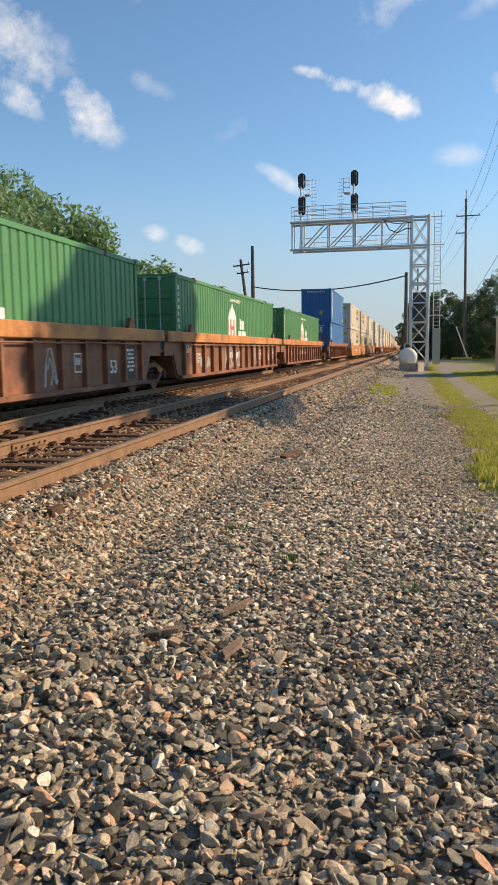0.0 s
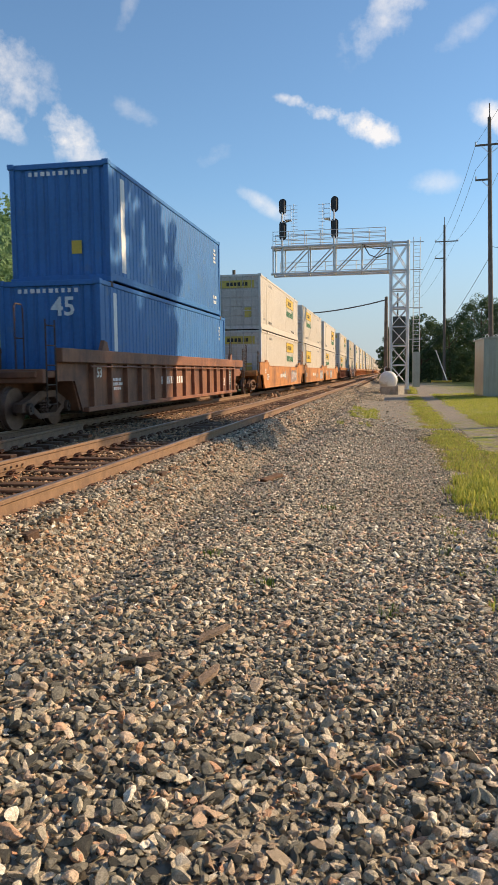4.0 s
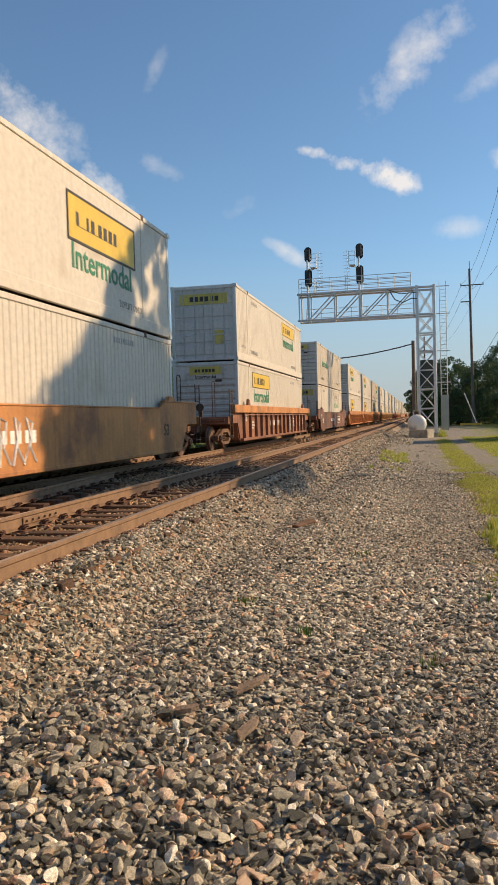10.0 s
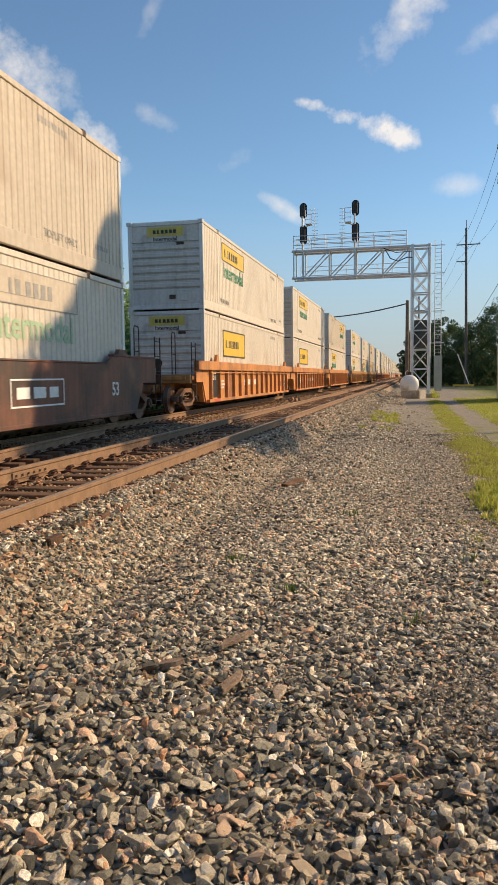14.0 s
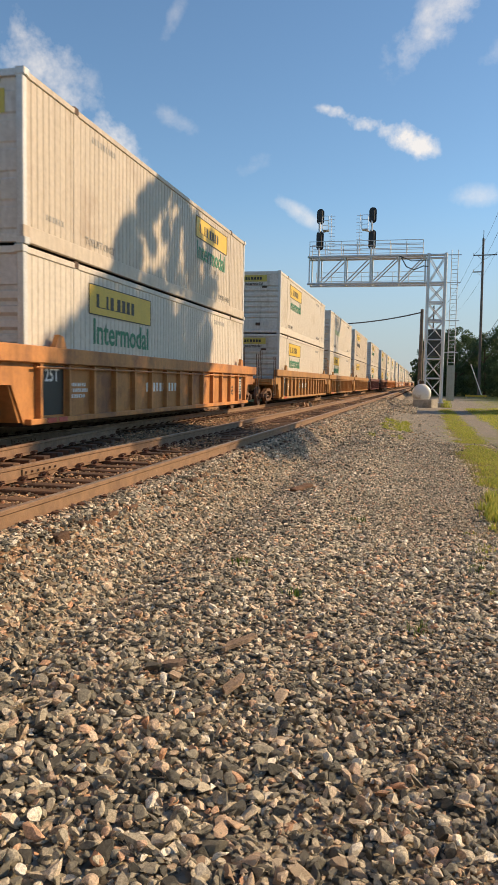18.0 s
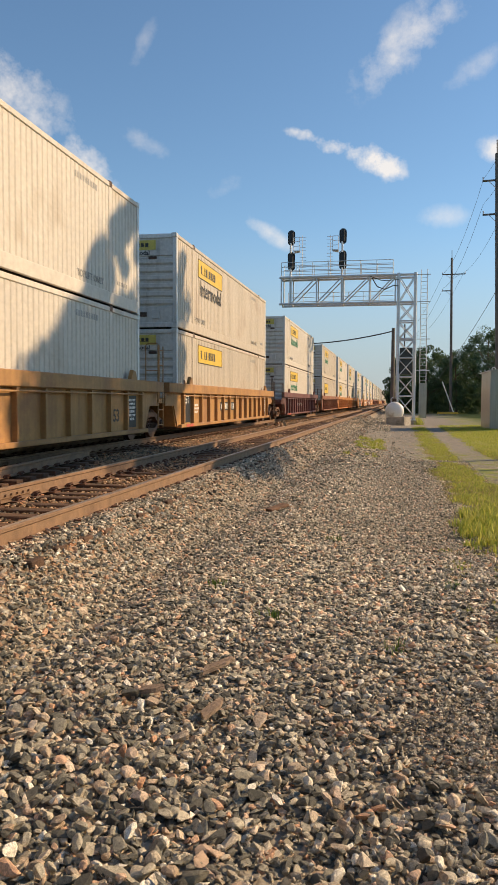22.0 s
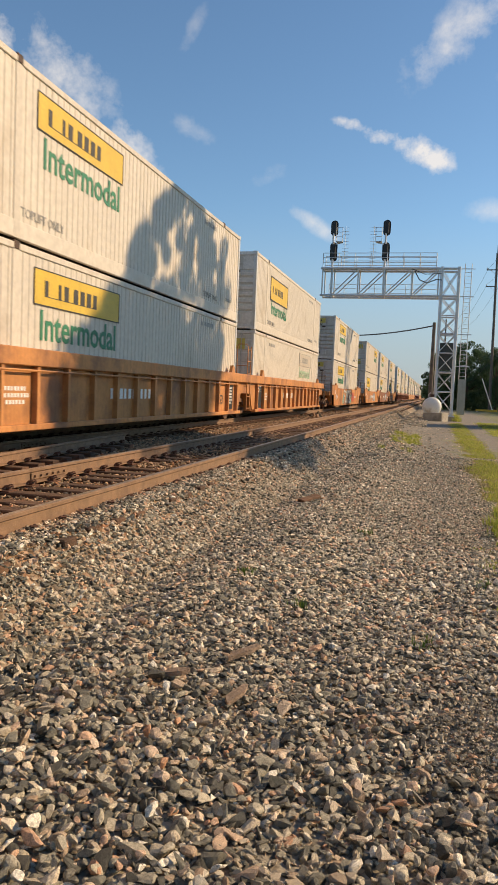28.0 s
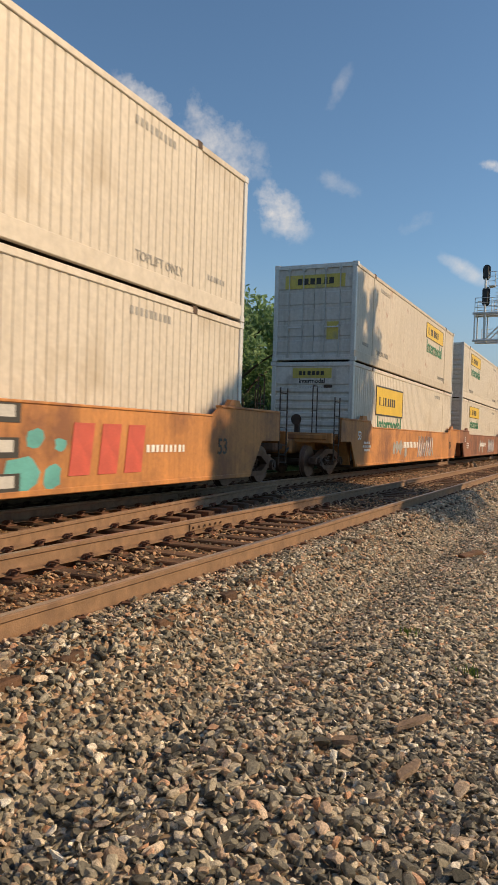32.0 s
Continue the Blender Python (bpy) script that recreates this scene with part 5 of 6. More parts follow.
            put("coupler", cached(("coupler",), lambda: Geo().box(-0.14, 0.2, 0.72, 0.14, 1.15, 0.94, 0.03).box(-0.22, 1.05, 0.66, 0.22, 1.42, 0.98, 0.06), M_GRIME), None, car, at=base)
            truck(car, e * (H + 1.05))
        elif e > 0:
            truck(car, H + 1.38)
            for s in (1,) if "ladder" in marks else ():
                put("ladder", cached(("link_ladder", paint), lambda: ladder_geo(2.3, 0.46, 6), cm), None, car, at=(s * 1.47, H + 1.05, 0.34))
                put("handrail", cached(("link_rail", paint), lambda: Geo().tube([(0, 0, 0), (0, 0, 1.5), (-0.06, 0, 1.58), (-0.34, 0, 1.58), (-0.40, 0, 1.5), (-0.40, 0, 0)], 0.018, 6).tube([(0, 0, 0.8), (-0.40, 0, 0.8)], 0.014, 6), cm), None, car, at=(s * 1.35, H + 1.30, 1.16))
            put("articulation", cached(("articulation",), lambda: Geo().box(-0.35, 0.9, 0.62, 0.35, 1.9, 1.05, 0.06), M_GRIME), None, car, at=(0, H, 0))
    if marks:
        side_at = lambda y, z, dx=0.016: (1.50 + dx, y, z)
        mark(bars([10], 0.22, 0.24, M_WHITE_INK, "car_number") if "FORGE" not in marks else bars([9], 0.12, 0.14, M_WHITE_INK, "car_number_small"),  car, "stencilled car number", at=side_at(-1.2 if "FORGE" not in marks else 4.9, 0.78, 0.006 if kind == "smooth" else -0.117))
        mark(bars([7, 9, 6], 0.07, 0.10, M_WHITE_INK, "car_data"),  car, "stencilled data block", at=side_at(-H + (1.2 if kind == "smooth" else 2.17), 0.92, 0.006 if kind == "smooth" else -0.117))
        if kind == "ribbed":
            yb = -H + 0.5 + (L - 1.0) * 13.5 / 14
            put("data_panel", cached(("data_panel",), lambda: Geo().box(0, -0.30, 0.42, 0.006, 0.30, 1.22), M_BLACK), None, car, "dark stencil panel", at=side_at(yb, 0, -0.122))
            mark(bars([5, 4, 5, 4, 5, 3], 0.06, 0.10, M_WHITE_INK, "panel_data"), car, at=side_at(yb, 1.08, -0.114))
            yn = -H + 1.06
            if paint in ("tan", "yellow", "maroon"):
                put("data_panel", cached(("near_panel",), lambda: Geo().box(0, -0.46, 0.40, 0.005, 0.46, 1.30), M_BLACK), None, car, "dark stencil panel", at=side_at(yn, 0, -0.121))
                for dy in (-0.22, 0.22):
                    put("reflector", cached(("reflector",), lambda: Geo().box(0, -0.17, 0, 0.006, 0.17, 0.09), M_RED_INK), None, car, "red reflective strip", at=side_at(yn + dy, 0.27, 0.004))
            put("number_panel", cached(("number_panel",), lambda: Geo().box(0, -1.3, -0.05, 0.004, 1.3, 0.27), M_BLACK), None, car, "dark number panel", at=side_at(-1.2, 0.78, -0.121)) if paint == "yellow" else None
        if "53" in marks:
            put("lettering", text_mesh("53", 0.42, M_INK if paint in ("tan", "yellow") else M_WHITE_INK, 0.006), None, car, "stencilled number 53", at=side_at(H - 1.4, 0.85, 0.006) if kind == "smooth" else side_at(H - 2.17, 0.72, -0.117))
            put("lettering", text_mesh("53" if kind == "smooth" or paint == "rust" else "25T", 0.34, M_WHITE_INK, 0.006), None, car, "stencilled number", at=side_at(-H + 0.4, 1.15, 0.006) if kind == "smooth" else side_at(-H + 1.06, 1.12, -0.117))
        if "logo" in marks:
            pale = "pale" in marks
            g = cached(("car_logo", pale, kind), lambda: (box_outline() if kind == "smooth" else arch_scrawl()) if pale else slanted_blocks(), M_WHITE_INK if pale else M_RED_INK)
            for dy in (0.0,) if pale else (-0.65, 0.0, 0.65):
                em = put("emblem", g, None, car, "pale line-drawn emblem" if pale else "faded red slanting block", at=side_at(3.3 + dy, 0.86, 0.006 if kind == "smooth" else -0.117))
                if pale:
                    em["kind"] = "stuff"
        if "spray" in marks:
            graffiti(car, marks, kind)
    CARS.append((car, yc))
    return car


def box_outline():
    """A thin rectangle drawn round a row of blocks."""
    g = Geo()
    for y0, z0, y1, z1 in ((-1.0, -0.25, 1.0, -0.22), (-1.0, 0.22, 1.0, 0.25), (-1.0, -0.22, -0.97, 0.22), (0.97, -0.22, 1.0, 0.22), (-0.8, -0.1, -0.35, 0.1), (-0.2, -0.1, 0.25, 0.1), (0.4, -0.1, 0.75, 0.1)):
        g.box(0, y0, z0, 0.005, y1, z1)
    return g


def arch_scrawl():
    """A chalked arch with loops in it, and a small framed block beside it."""
    g = Geo()
    for line in ([(-0.55, -0.42), (-0.50, -0.05), (-0.38, 0.28), (-0.26, 0.30), (-0.14, -0.02), (-0.05, -0.40)], [(-0.42, -0.10), (-0.32, 0.12), (-0.24, -0.02), (-0.20, -0.20)],
                 [(-0.30, -0.40), (-0.22, -0.20), (-0.08, -0.38), (0.06, -0.26)]):
        g.tube([(0, a, b) for a, b in line], 0.016, 5)
    for y0, z0, y1, z1 in ((0.75, -0.2, 1.10, -0.17), (0.75, 0.17, 1.10, 0.2), (0.75, -0.17, 0.78, 0.17), (1.07, -0.17, 1.10, 0.17), (0.84, -0.05, 0.90, 0.1), (0.95, -0.05, 1.01, 0.1)):
        g.box(0, y0, z0, 0.005, y1, z1)
    return g


def slanted_blocks():
    """One faded slanting block of an emblem."""
    return Geo().extrude([(-0.28, -0.38), (0.18, -0.38), (0.28, 0.34), (-0.18, 0.34)], 0, 0, 0.004)


def graffiti(car, marks, kind):
    """Sprayed scrawls and patches on the side that faces the camera."""
    r = random.Random(marks)
    if "FORGE" in marks:
        put("spray_lettering", text_mesh("FORGE", 1.45, M_SPRAY, 0.01), None, car, "large pale sprayed word FORGE", at=(1.507, -0.9, 0.82))
        put("spray_shadow", text_mesh("FORGE", 1.46, M_INK, 0.06), None, car, "dark sprayed outline", at=(1.5035, -0.86, 0.80))
        for y, z, sz, m in ((1.50, 0.55, 0.26, M_TEAL_INK), (2.05, 0.48, 0.20, M_TEAL_INK), (1.72, 0.98, 0.15, M_TEAL_INK), (2.2, 0.9, 0.11, M_TEAL_INK), (-3.3, 0.55, 0.30, M_TEAL_INK), (-3.0, 0.95, 0.22, M_TEAL_INK)):
            put("spray_patch", Geo().extrude([(y + sz * r.uniform(0.7, 1.35) * math.cos(a), z + sz * r.uniform(0.7, 1.2) * math.sin(a)) for a in (i * 0.628 for i in range(10))], 0, 1.490, 1.5015 + sz * 0.004).mesh("spray_patch"), m, car, "teal sprayed patch")
        return
    x = 1.503 if kind == "smooth" else 1.385
    y0 = {"a": 2.6, "b": 4.4, "c": -3.0, "d": 0.0, "e": 1.0}.get(marks[-1], -2.5)
    for k in range(7):
        y = y0 + k * 0.42
        pts = [(x, y + r.uniform(-0.06, 0.06), 0.42), (x, y + 0.10 + r.uniform(-0.1, 0.1), 0.85), (x, y + r.uniform(-0.05, 0.12), 1.22), (x, y + 0.26, 1.05 + r.uniform(-0.1, 0.1)), (x, y + 0.16, 0.72), (x, y + 0.34 + r.uniform(-0.08, 0.1), 0.45)]
        put("spray_stroke", Geo().tube(pts, 0.026, 5).mesh("spray_stroke"), M_WHITE_INK, car, "pale sprayed scrawl")
    for k in range(4):
        yy, zz = y0 - 2.2 - k * 0.5 + r.uniform(-0.2, 0.2), r.uniform(0.6, 1.1)
        loop = [(yy + r.uniform(0.10, 0.34) * math.cos(a), zz + r.uniform(0.10, 0.30) * math.sin(a)) for a in (i * 0.7 for i in range(9))]
        put("spray_patch", Geo().extrude(loop, 0, x - 0.012, x + 0.002 + k * 0.0006).mesh("spray_patch"), M_GREY_INK, car, "faded sprayed patch")


def stack(y_near, upper, lower, car, length=16.15, z0=0.44):
    """One well car and what stands in it. upper and lower: colour, doors to the near end, sign, words, smooth sides."""
    yc = y_near + length / 2
    well_car(yc, *car)
    for lev, spec in ((0, lower), (1, upper)):
        if not spec:
            continue
        colour, door_near, panel, words = spec[:4]
        smooth = len(spec) > 4 and spec[4]
        ln = spec[5] if len(spec) > 5 else length
        tone = {"white": "white", "cream": "weathered cream-white", "green": "green", "blue": "deep blue"}[colour]
        lab = f"{tone} {'smooth-sided' if smooth else 'corrugated'} container, {'upper of two' if lev else ('lower in the well' if upper else 'single in the well')}" + (" with a yellow sign" if panel in ("yellow", "framed") else "")
        b = container(pose(TRAIN_X, yc, z0 + lev * 2.93), ln, colour, door_near, panel, words, lab, smooth)
        BOXES.append((b, yc, z0 + lev * 2.93, door_near))
    return yc

W, C_ = "white", "cream"
N1 = lambda p="yellow", w="green", c=W, sm=False: (c, False, p, w, sm)     # front end towards the camera
D1 = lambda p="yellow", w="green", c=W, sm=False: (c, True, p, w, sm)      # doors towards the camera
SINGLE, FIRST, MIDDLE, LAST = ("coupler", "coupler"), ("coupler", "link"), ("link", "link"), ("link", "coupler")


def car(kind, paint, chord, ends, marks, label, L=16.6):
    return (kind, paint, chord, L, *ends, marks, label)


GREEN_CAR = "rust-brown ribbed well car with a faded orange top chord"
G_BOX = ("green", True, "", "")
CONSIST = [
    (-17.2, None, G_BOX, car("ribbed", "rust", "tan", FIRST, "53 logo pale", GREEN_CAR)),
    (2.15, None, G_BOX, car("ribbed", "rust", "tan", MIDDLE, "53 logo pale", GREEN_CAR)),
    (21.5, None, G_BOX, car("ribbed", "rust", "tan", MIDDLE, "53 logo pale spray", GREEN_CAR)),
    (41.0, None, G_BOX, car("ribbed", "rust", "tan", LAST, "53 logo pale", GREEN_CAR)),
    (64.35, ("blue", False, "", "", False, 12.19), ("blue", False, "", "", False, 13.72), car("ribbed", "rust", "rust", SINGLE, "53", "rust-brown ribbed well car with a blue container stack")),
    (88.2, D1(), D1(), car("smooth", "tan", "tan", FIRST, "53 ladder spray a", "smooth-sided faded orange well car with sprayed paint")),
    (107.5, N1(), N1("framed", ""), car("smooth", "tan", "tan", MIDDLE, "53 spray b", "smooth-sided faded orange well car with pale scrawls")),
    (126.7, D1("framed", "green", sm=True), N1(), car("smooth", "tan", "tan", LAST, "53 spray c", "smooth-sided faded orange well car with pale patches")),
    (150.8, D1(), N1("yellow", "green"), car("ribbed", "rust", "tan", SINGLE, "53 logo pale", "rust-brown ribbed well car with an orange chord")),
    (174.2, N1("", "green", C_), D1("faded", "green"), car("smooth", "grimy", "grimy", SINGLE, "53 logo pale", "dark grimy smooth-sided well car with a pale emblem")),
    (197.5, N1(), N1("framed", ""), car("ribbed", "tan", "tan", FIRST, "53", "faded orange ribbed well car")),
    (216.8, N1(), N1("framed", ""), car("ribbed", "tan", "tan", MIDDLE, "53", "faded orange ribbed well car")),
    (236.1, D1(c=C_), N1(), car("ribbed", "tan", "tan", LAST, "53", "faded orange ribbed well car")),
    (259.6, N1(), N1(), car("ribbed", "yellow", "yellow", FIRST, "53 ladder", "worn yellow-brown ribbed well car with ladders")),
    (279.1, N1("faded", "green"), N1(), car("ribbed", "yellow", "yellow", MIDDLE, "53 ladder", "worn yellow-brown ribbed well car")),
    (298.7, N1("yellow", "black", C_), N1("yellow", "", C_), car("ribbed", "yellow", "yellow", LAST, "53", "worn yellow-brown ribbed well car with ladders")),
    (321.7, N1(), N1(), car("ribbed", "maroon", "maroon", SINGLE, "53", "dark maroon ribbed well car")),
    (345.0, N1(c=C_), N1("framed", "", C_), car("ribbed", "rust", "rust", FIRST, "53", "rust-brown ribbed well car")),
    (363.9, N1("yellow", "green"), N1("yellow", "green"), car("ribbed", "tan", "tan", MIDDLE, "53 ladder", "faded orange ribbed well car with ladders")),
    (382.6, N1("framed", "green"), D1("faded", "green"), car("ribbed", "tan", "tan", LAST, "53", "faded orange ribbed well car with ladders")),
    (405.6, N1(), N1(), car("smooth", "tan", "tan", SINGLE, "53 logo spray FORGE", "smooth-sided faded orange well car with a large sprayed word")),
    (429.3, D1("yellow", "green", C_, True), N1("framed", "green"), car("smooth", "tan", "tan", FIRST, "53 spray d", "smooth-sided faded orange well car")),
    (448.6, N1(), N1(), car("smooth", "rust", "rust", MIDDLE, "53 spray e", "smooth-sided rust-brown well car")),
    (467.9, N1(), N1(), car("smooth", "tan", "tan", LAST, "53", "smooth-sided faded orange well car")),
]
y = 491.3
for n in range(12):
    CONSIST.append((y, N1(c=(W, C_)[n % 2]), N1(), car(("ribbed", "smooth")[n // 3 % 2], ("rust", "tan", "maroon", "yellow")[n // 3], ("rust", "tan", "maroon", "yellow")[n // 3], (FIRST, MIDDLE, LAST)[n % 3], "53", ("rust-brown", "faded orange", "dark maroon", "worn yellow-brown")[n // 3] + " well car far back in the train")))
    y += 19.3 if n % 3 < 2 else 23.4
for spec in CONSIST:
    stack(*spec)

# ---- signal bridge ----
GY0, GY1 = 62.0, 63.5      # front and back planes of the bridge
bridge = thing("signal_bridge", "galvanised steel cantilever signal bridge over the tracks", "signal bridge", at=(0, GY0, 0))
D = GY1 - GY0


def bar(name, pts, r, parent, material=None, label="", n=8):
    return part(name, Geo().tube(pts, r, n), material or M_GALV, parent, label)


for x in (3.30, 4.62):
    for yy in (0.0, D):
        leg = bar("leg", [(x, yy, -0.35), (x, yy, 11.35)], 0.128 if yy == 0 else 0.105, bridge, n=14)
        part("base_plate", Geo().box(x - 0.32, yy - 0.32, -0.38, x + 0.32, yy + 0.32, -0.33, 0.01), M_GALV, leg)
part("footing", Geo().box(2.75, -0.6, -1.0, 5.15, D + 0.6, -0.38, 0.03), M_CONC, bridge, "concrete footing block")
levels = [0.0, 1.55, 3.10, 4.60, 6.10, 7.55, 9.05, 11.2]
for a, b in zip(levels[:-1], levels[1:]):
    for yy in (0.0, D):
        bar("brace", [(3.30, yy, a), (4.62, yy, b)], 0.036, bridge)
        bar("brace", [(4.62, yy, a), (3.30, yy, b)], 0.036, bridge)
        bar("strut", [(3.30, yy, b), (4.62, yy, b)], 0.06, bridge)
    for x in (3.30, 4.62):
        bar("brace", [(x, 0, a), (x, D, b)], 0.034, bridge)
for yy in (0.0, D):
    for z in (9.05, 11.2):
        bar("chord", [(-6.3, yy, z), (4.62, yy, z)], 0.092, bridge, n=10)
xs = [-6.15, -5.35, -3.25, -1.15, 1.0, 3.05]
for x in xs:
    for yy in (0.0, D):
        bar("truss_post", [(x, yy, 9.05), (x, yy, 11.2)], 0.06, bridge)
    for z in (9.05, 11.2):
        bar("cross_strut", [(x, 0, z), (x, D, z)], 0.05, bridge)
for a, b in zip(xs[1:-1], xs[2:]):
    for yy in (0.0, D):
        bar("diagonal", [(a, yy, 9.1), (b - 0.05, yy, 11.15)], 0.05, bridge)
part("walkway", Geo().box(-6.25, 0.12, 11.28, 3.05, D - 0.12, 11.33), M_GALV, bridge, "open steel walkway grating")
part("lower_walkway", Geo().box(-5.9, D + 0.1, 9.12, 3.0, D + 0.9, 9.17), M_GALV, bridge)
for yy, z0, x0, x1 in ((-0.02, 11.30, -6.15, 2.85), (D + 0.02, 11.30, -6.15, 2.85), (D + 0.9, 9.15, -5.9, 3.0)):
    for dz in (0.38, 0.75, 1.12):
        bar("handrail", [(x0, yy, z0 + dz), (x1, yy, z0 + dz)], 0.026, bridge, n=6)
    for k in range(8):
        x = x0 + (x1 - x0) * k / 7
        bar("handrail_post", [(x, yy, z0), (x, yy, z0 + 1.14)], 0.028, bridge, n=6)
bar("conduit", [(1.2, -0.1, 11.0), (1.6, -0.15, 10.3), (2.2, -0.15, 10.05), (2.9, -0.1, 10.35), (3.3, -0.1, 10.3)], 0.04, bridge, M_BLACK, "hanging black cable")
bar("conduit", [(1.0, -0.1, 11.15), (2.0, -0.12, 10.75), (3.3, -0.1, 10.8)], 0.03, bridge, M_BLACK)
lad = part("ladder", Geo().tube([(5.05, 0.2, 1.8), (5.05, 0.2, 11.6)], 0.03, 6).tube([(5.55, 0.2, 1.8), (5.55, 0.2, 11.6)], 0.03, 6), M_GALV, bridge, "caged access ladder")
for k in range(33):
    bar("rung", [(5.05, 0.2, 1.95 + k * 0.29), (5.55, 0.2, 1.95 + k * 0.29)], 0.018, lad, n=5)
for z in (3.6, 6.1, 9.05, 11.2):
    bar("bracket", [(4.62, 0.1, z), (5.8, 0.15, z)], 0.035, bridge, n=6)
part("ladder_guard", Geo().box(5.02, 0.1, -0.2, 5.62, 0.16, 2.6, 0.01), M_SHED, bridge, "plain sheet-metal ladder guard")
part("equipment_box", Geo().box(3.46, 0.4, 3.3, 4.48, 1.0, 5.45, 0.03), M_CASE, bridge, "dark green-grey equipment box")


def signal_head(x, z, h, parent):
    """A dark oval signal target with hooded lamps, facing away from the camera."""
    n = 24
    loop = []
    for k in range(n):
        a = 2 * math.pi * k / n
        px, pz = 0.30 * math.cos(a), 0.30 * math.sin(a)
        pz += (h / 2 - 0.30) * (1 if pz >= 0 else -1)
        loop.append((x + px, z + pz))
    hd = part("signal_head", Geo().poly([(px, -0.02, pz) for px, pz in loop] + [(px, 0.03, pz) for px, pz in loop], [tuple(range(n))[::-1], tuple(range(n, 2 * n))] + [(i, (i + 1) % n, n + (i + 1) % n, n + i) for i in range(n)]), M_BLACK, parent, "black oval signal target")
    part("lamp_case", Geo().box(x - 0.17, -0.22, z - h / 2 + 0.16, x + 0.17, -0.02, z + h / 2 - 0.16, 0.04), M_BLACK, hd)
    for k in range(3):
        zz = z - h / 2 + 0.3 + (h - 0.6) * k / 2
        part("hood", Geo().tube([(x, 0.03, zz), (x, 0.32, zz - 0.02)], 0.12, 12, cap=False), M_BLACK, hd)


for x, side in ((-5.42, 1), (-1.22, -1)):
    sg = thing("railway_signal", "tall two-headed railway signal on the bridge", "railway signal", "signals on the bridge", at=(0, GY0 + 0.25, 0))
    bar("signal_mast", [(x, -0.12, 9.1), (x, -0.12, 14.0)], 0.085, sg, M_GALV, "galvanised mast", 10)
    signal_head(x + 0.05, 14.45, 1.25, sg)
    signal_head(x + 0.05, 12.55, 1.55, sg)
    x0, x1 = x + side * 0.28, x + side * 0.78
    part("service_platform", Geo().box(min(x0, x1), -0.5, 13.28, max(x0, x1), 0.2, 13.33), M_GALV, sg)
    bar("platform_bracket", [(x, -0.12, 13.1), (x1, -0.12, 13.28)], 0.035, sg)
    for xx in (x0, x1):
        bar("guard_post", [(xx, -0.45, 13.3), (xx, -0.45, 14.4)], 0.024, sg, n=6)
    for zz in (13.68, 14.05, 14.4):
        bar("guard_rail", [(x0, -0.45, zz), (x1, -0.45, zz)], 0.022, sg, n=6)
    ld = part("signal_ladder", Geo().tube([(x + side * 0.95, 0, 11.3), (x + side * 0.95, 0, 14.6)], 0.02, 6), M_GALV, sg)
    for k in range(12):
        bar("rung", [(x + side * 0.75, 0, 11.5 + k * 0.27), (x + side * 1.25, 0, 11.5 + k * 0.27)], 0.017, ld, n=5)

# ---- tank and blocks by the bridge ----
tank = thing("gas_tank", "white painted horizontal gas tank on concrete blocks", "tank", at=(3.12, 60.4, 0.36))
body = Geo()
prof = [(-0.0, 0.02)] + [(0.42 * (1 - math.cos(a)), 0.74 * math.sin(a)) for a in (math.pi / 2 * k / 8 for k in range(1, 9))]
prof += [(2.4, 0.74)] + [(2.82 - 0.42 * (1 - math.cos(a)), 0.74 * math.sin(a)) for a in (math.pi / 2 * k / 8 for k in range(7, 0, -1))]
n = 32
pts = [(r * math.cos(2 * math.pi * j / n), d, r * math.sin(2 * math.pi * j / n)) for d, r in prof for j in range(n)]
body.poly(pts, [(i * n + j, i * n + (j + 1) % n, (i + 1) * n + (j + 1) % n, (i + 1) * n + j) for i in range(len(prof) - 1) for j in range(n)] + [tuple(range(n))])
part("shell", body, M_TANK, tank, smooth=True)
part("valve_dome", Geo().tube([(0, 1.2, 0.70), (0, 1.2, 0.98)], 0.16, 14), M_GRIME, tank, "dark valve cover")
bar("filler_pipe", [(-0.25, 0.9, 0.62), (-0.30, 0.9, 0.95), (-0.15, 0.7, 1.08)], 0.035, tank)
blk = tagged(part("support_block", Geo().box(-0.62, -0.35, 0.0, 0.72, 0.35, 0.62, 0.04), M_CONC, None), "weathered concrete support block under the tank", "concrete block")
blk.matrix_basis = Matrix.Translation((3.1, 60.8, -0.74))
blk2 = tagged(part("support_block", Geo().box(-0.62, -0.35, 0.0, 0.72, 0.35, 0.62, 0.04), M_CONC, None), "weathered concrete support block under the tank", "concrete block")
blk2.matrix_basis = Matrix.Translation((3.1, 62.3, -0.74))
blk3 = tagged(part("concrete_block", Geo().extrude([(-0.75, 0.0), (0.75, 0.0), (0.72, 0.70), (-0.70, 0.66)], 1, -0.5, 0.5), M_CONC, None), "precast concrete block lying askew before the tank", "concrete block")
blk3.matrix_basis = pose(3.475, 59.2, -0.76, 0, 0, -28)

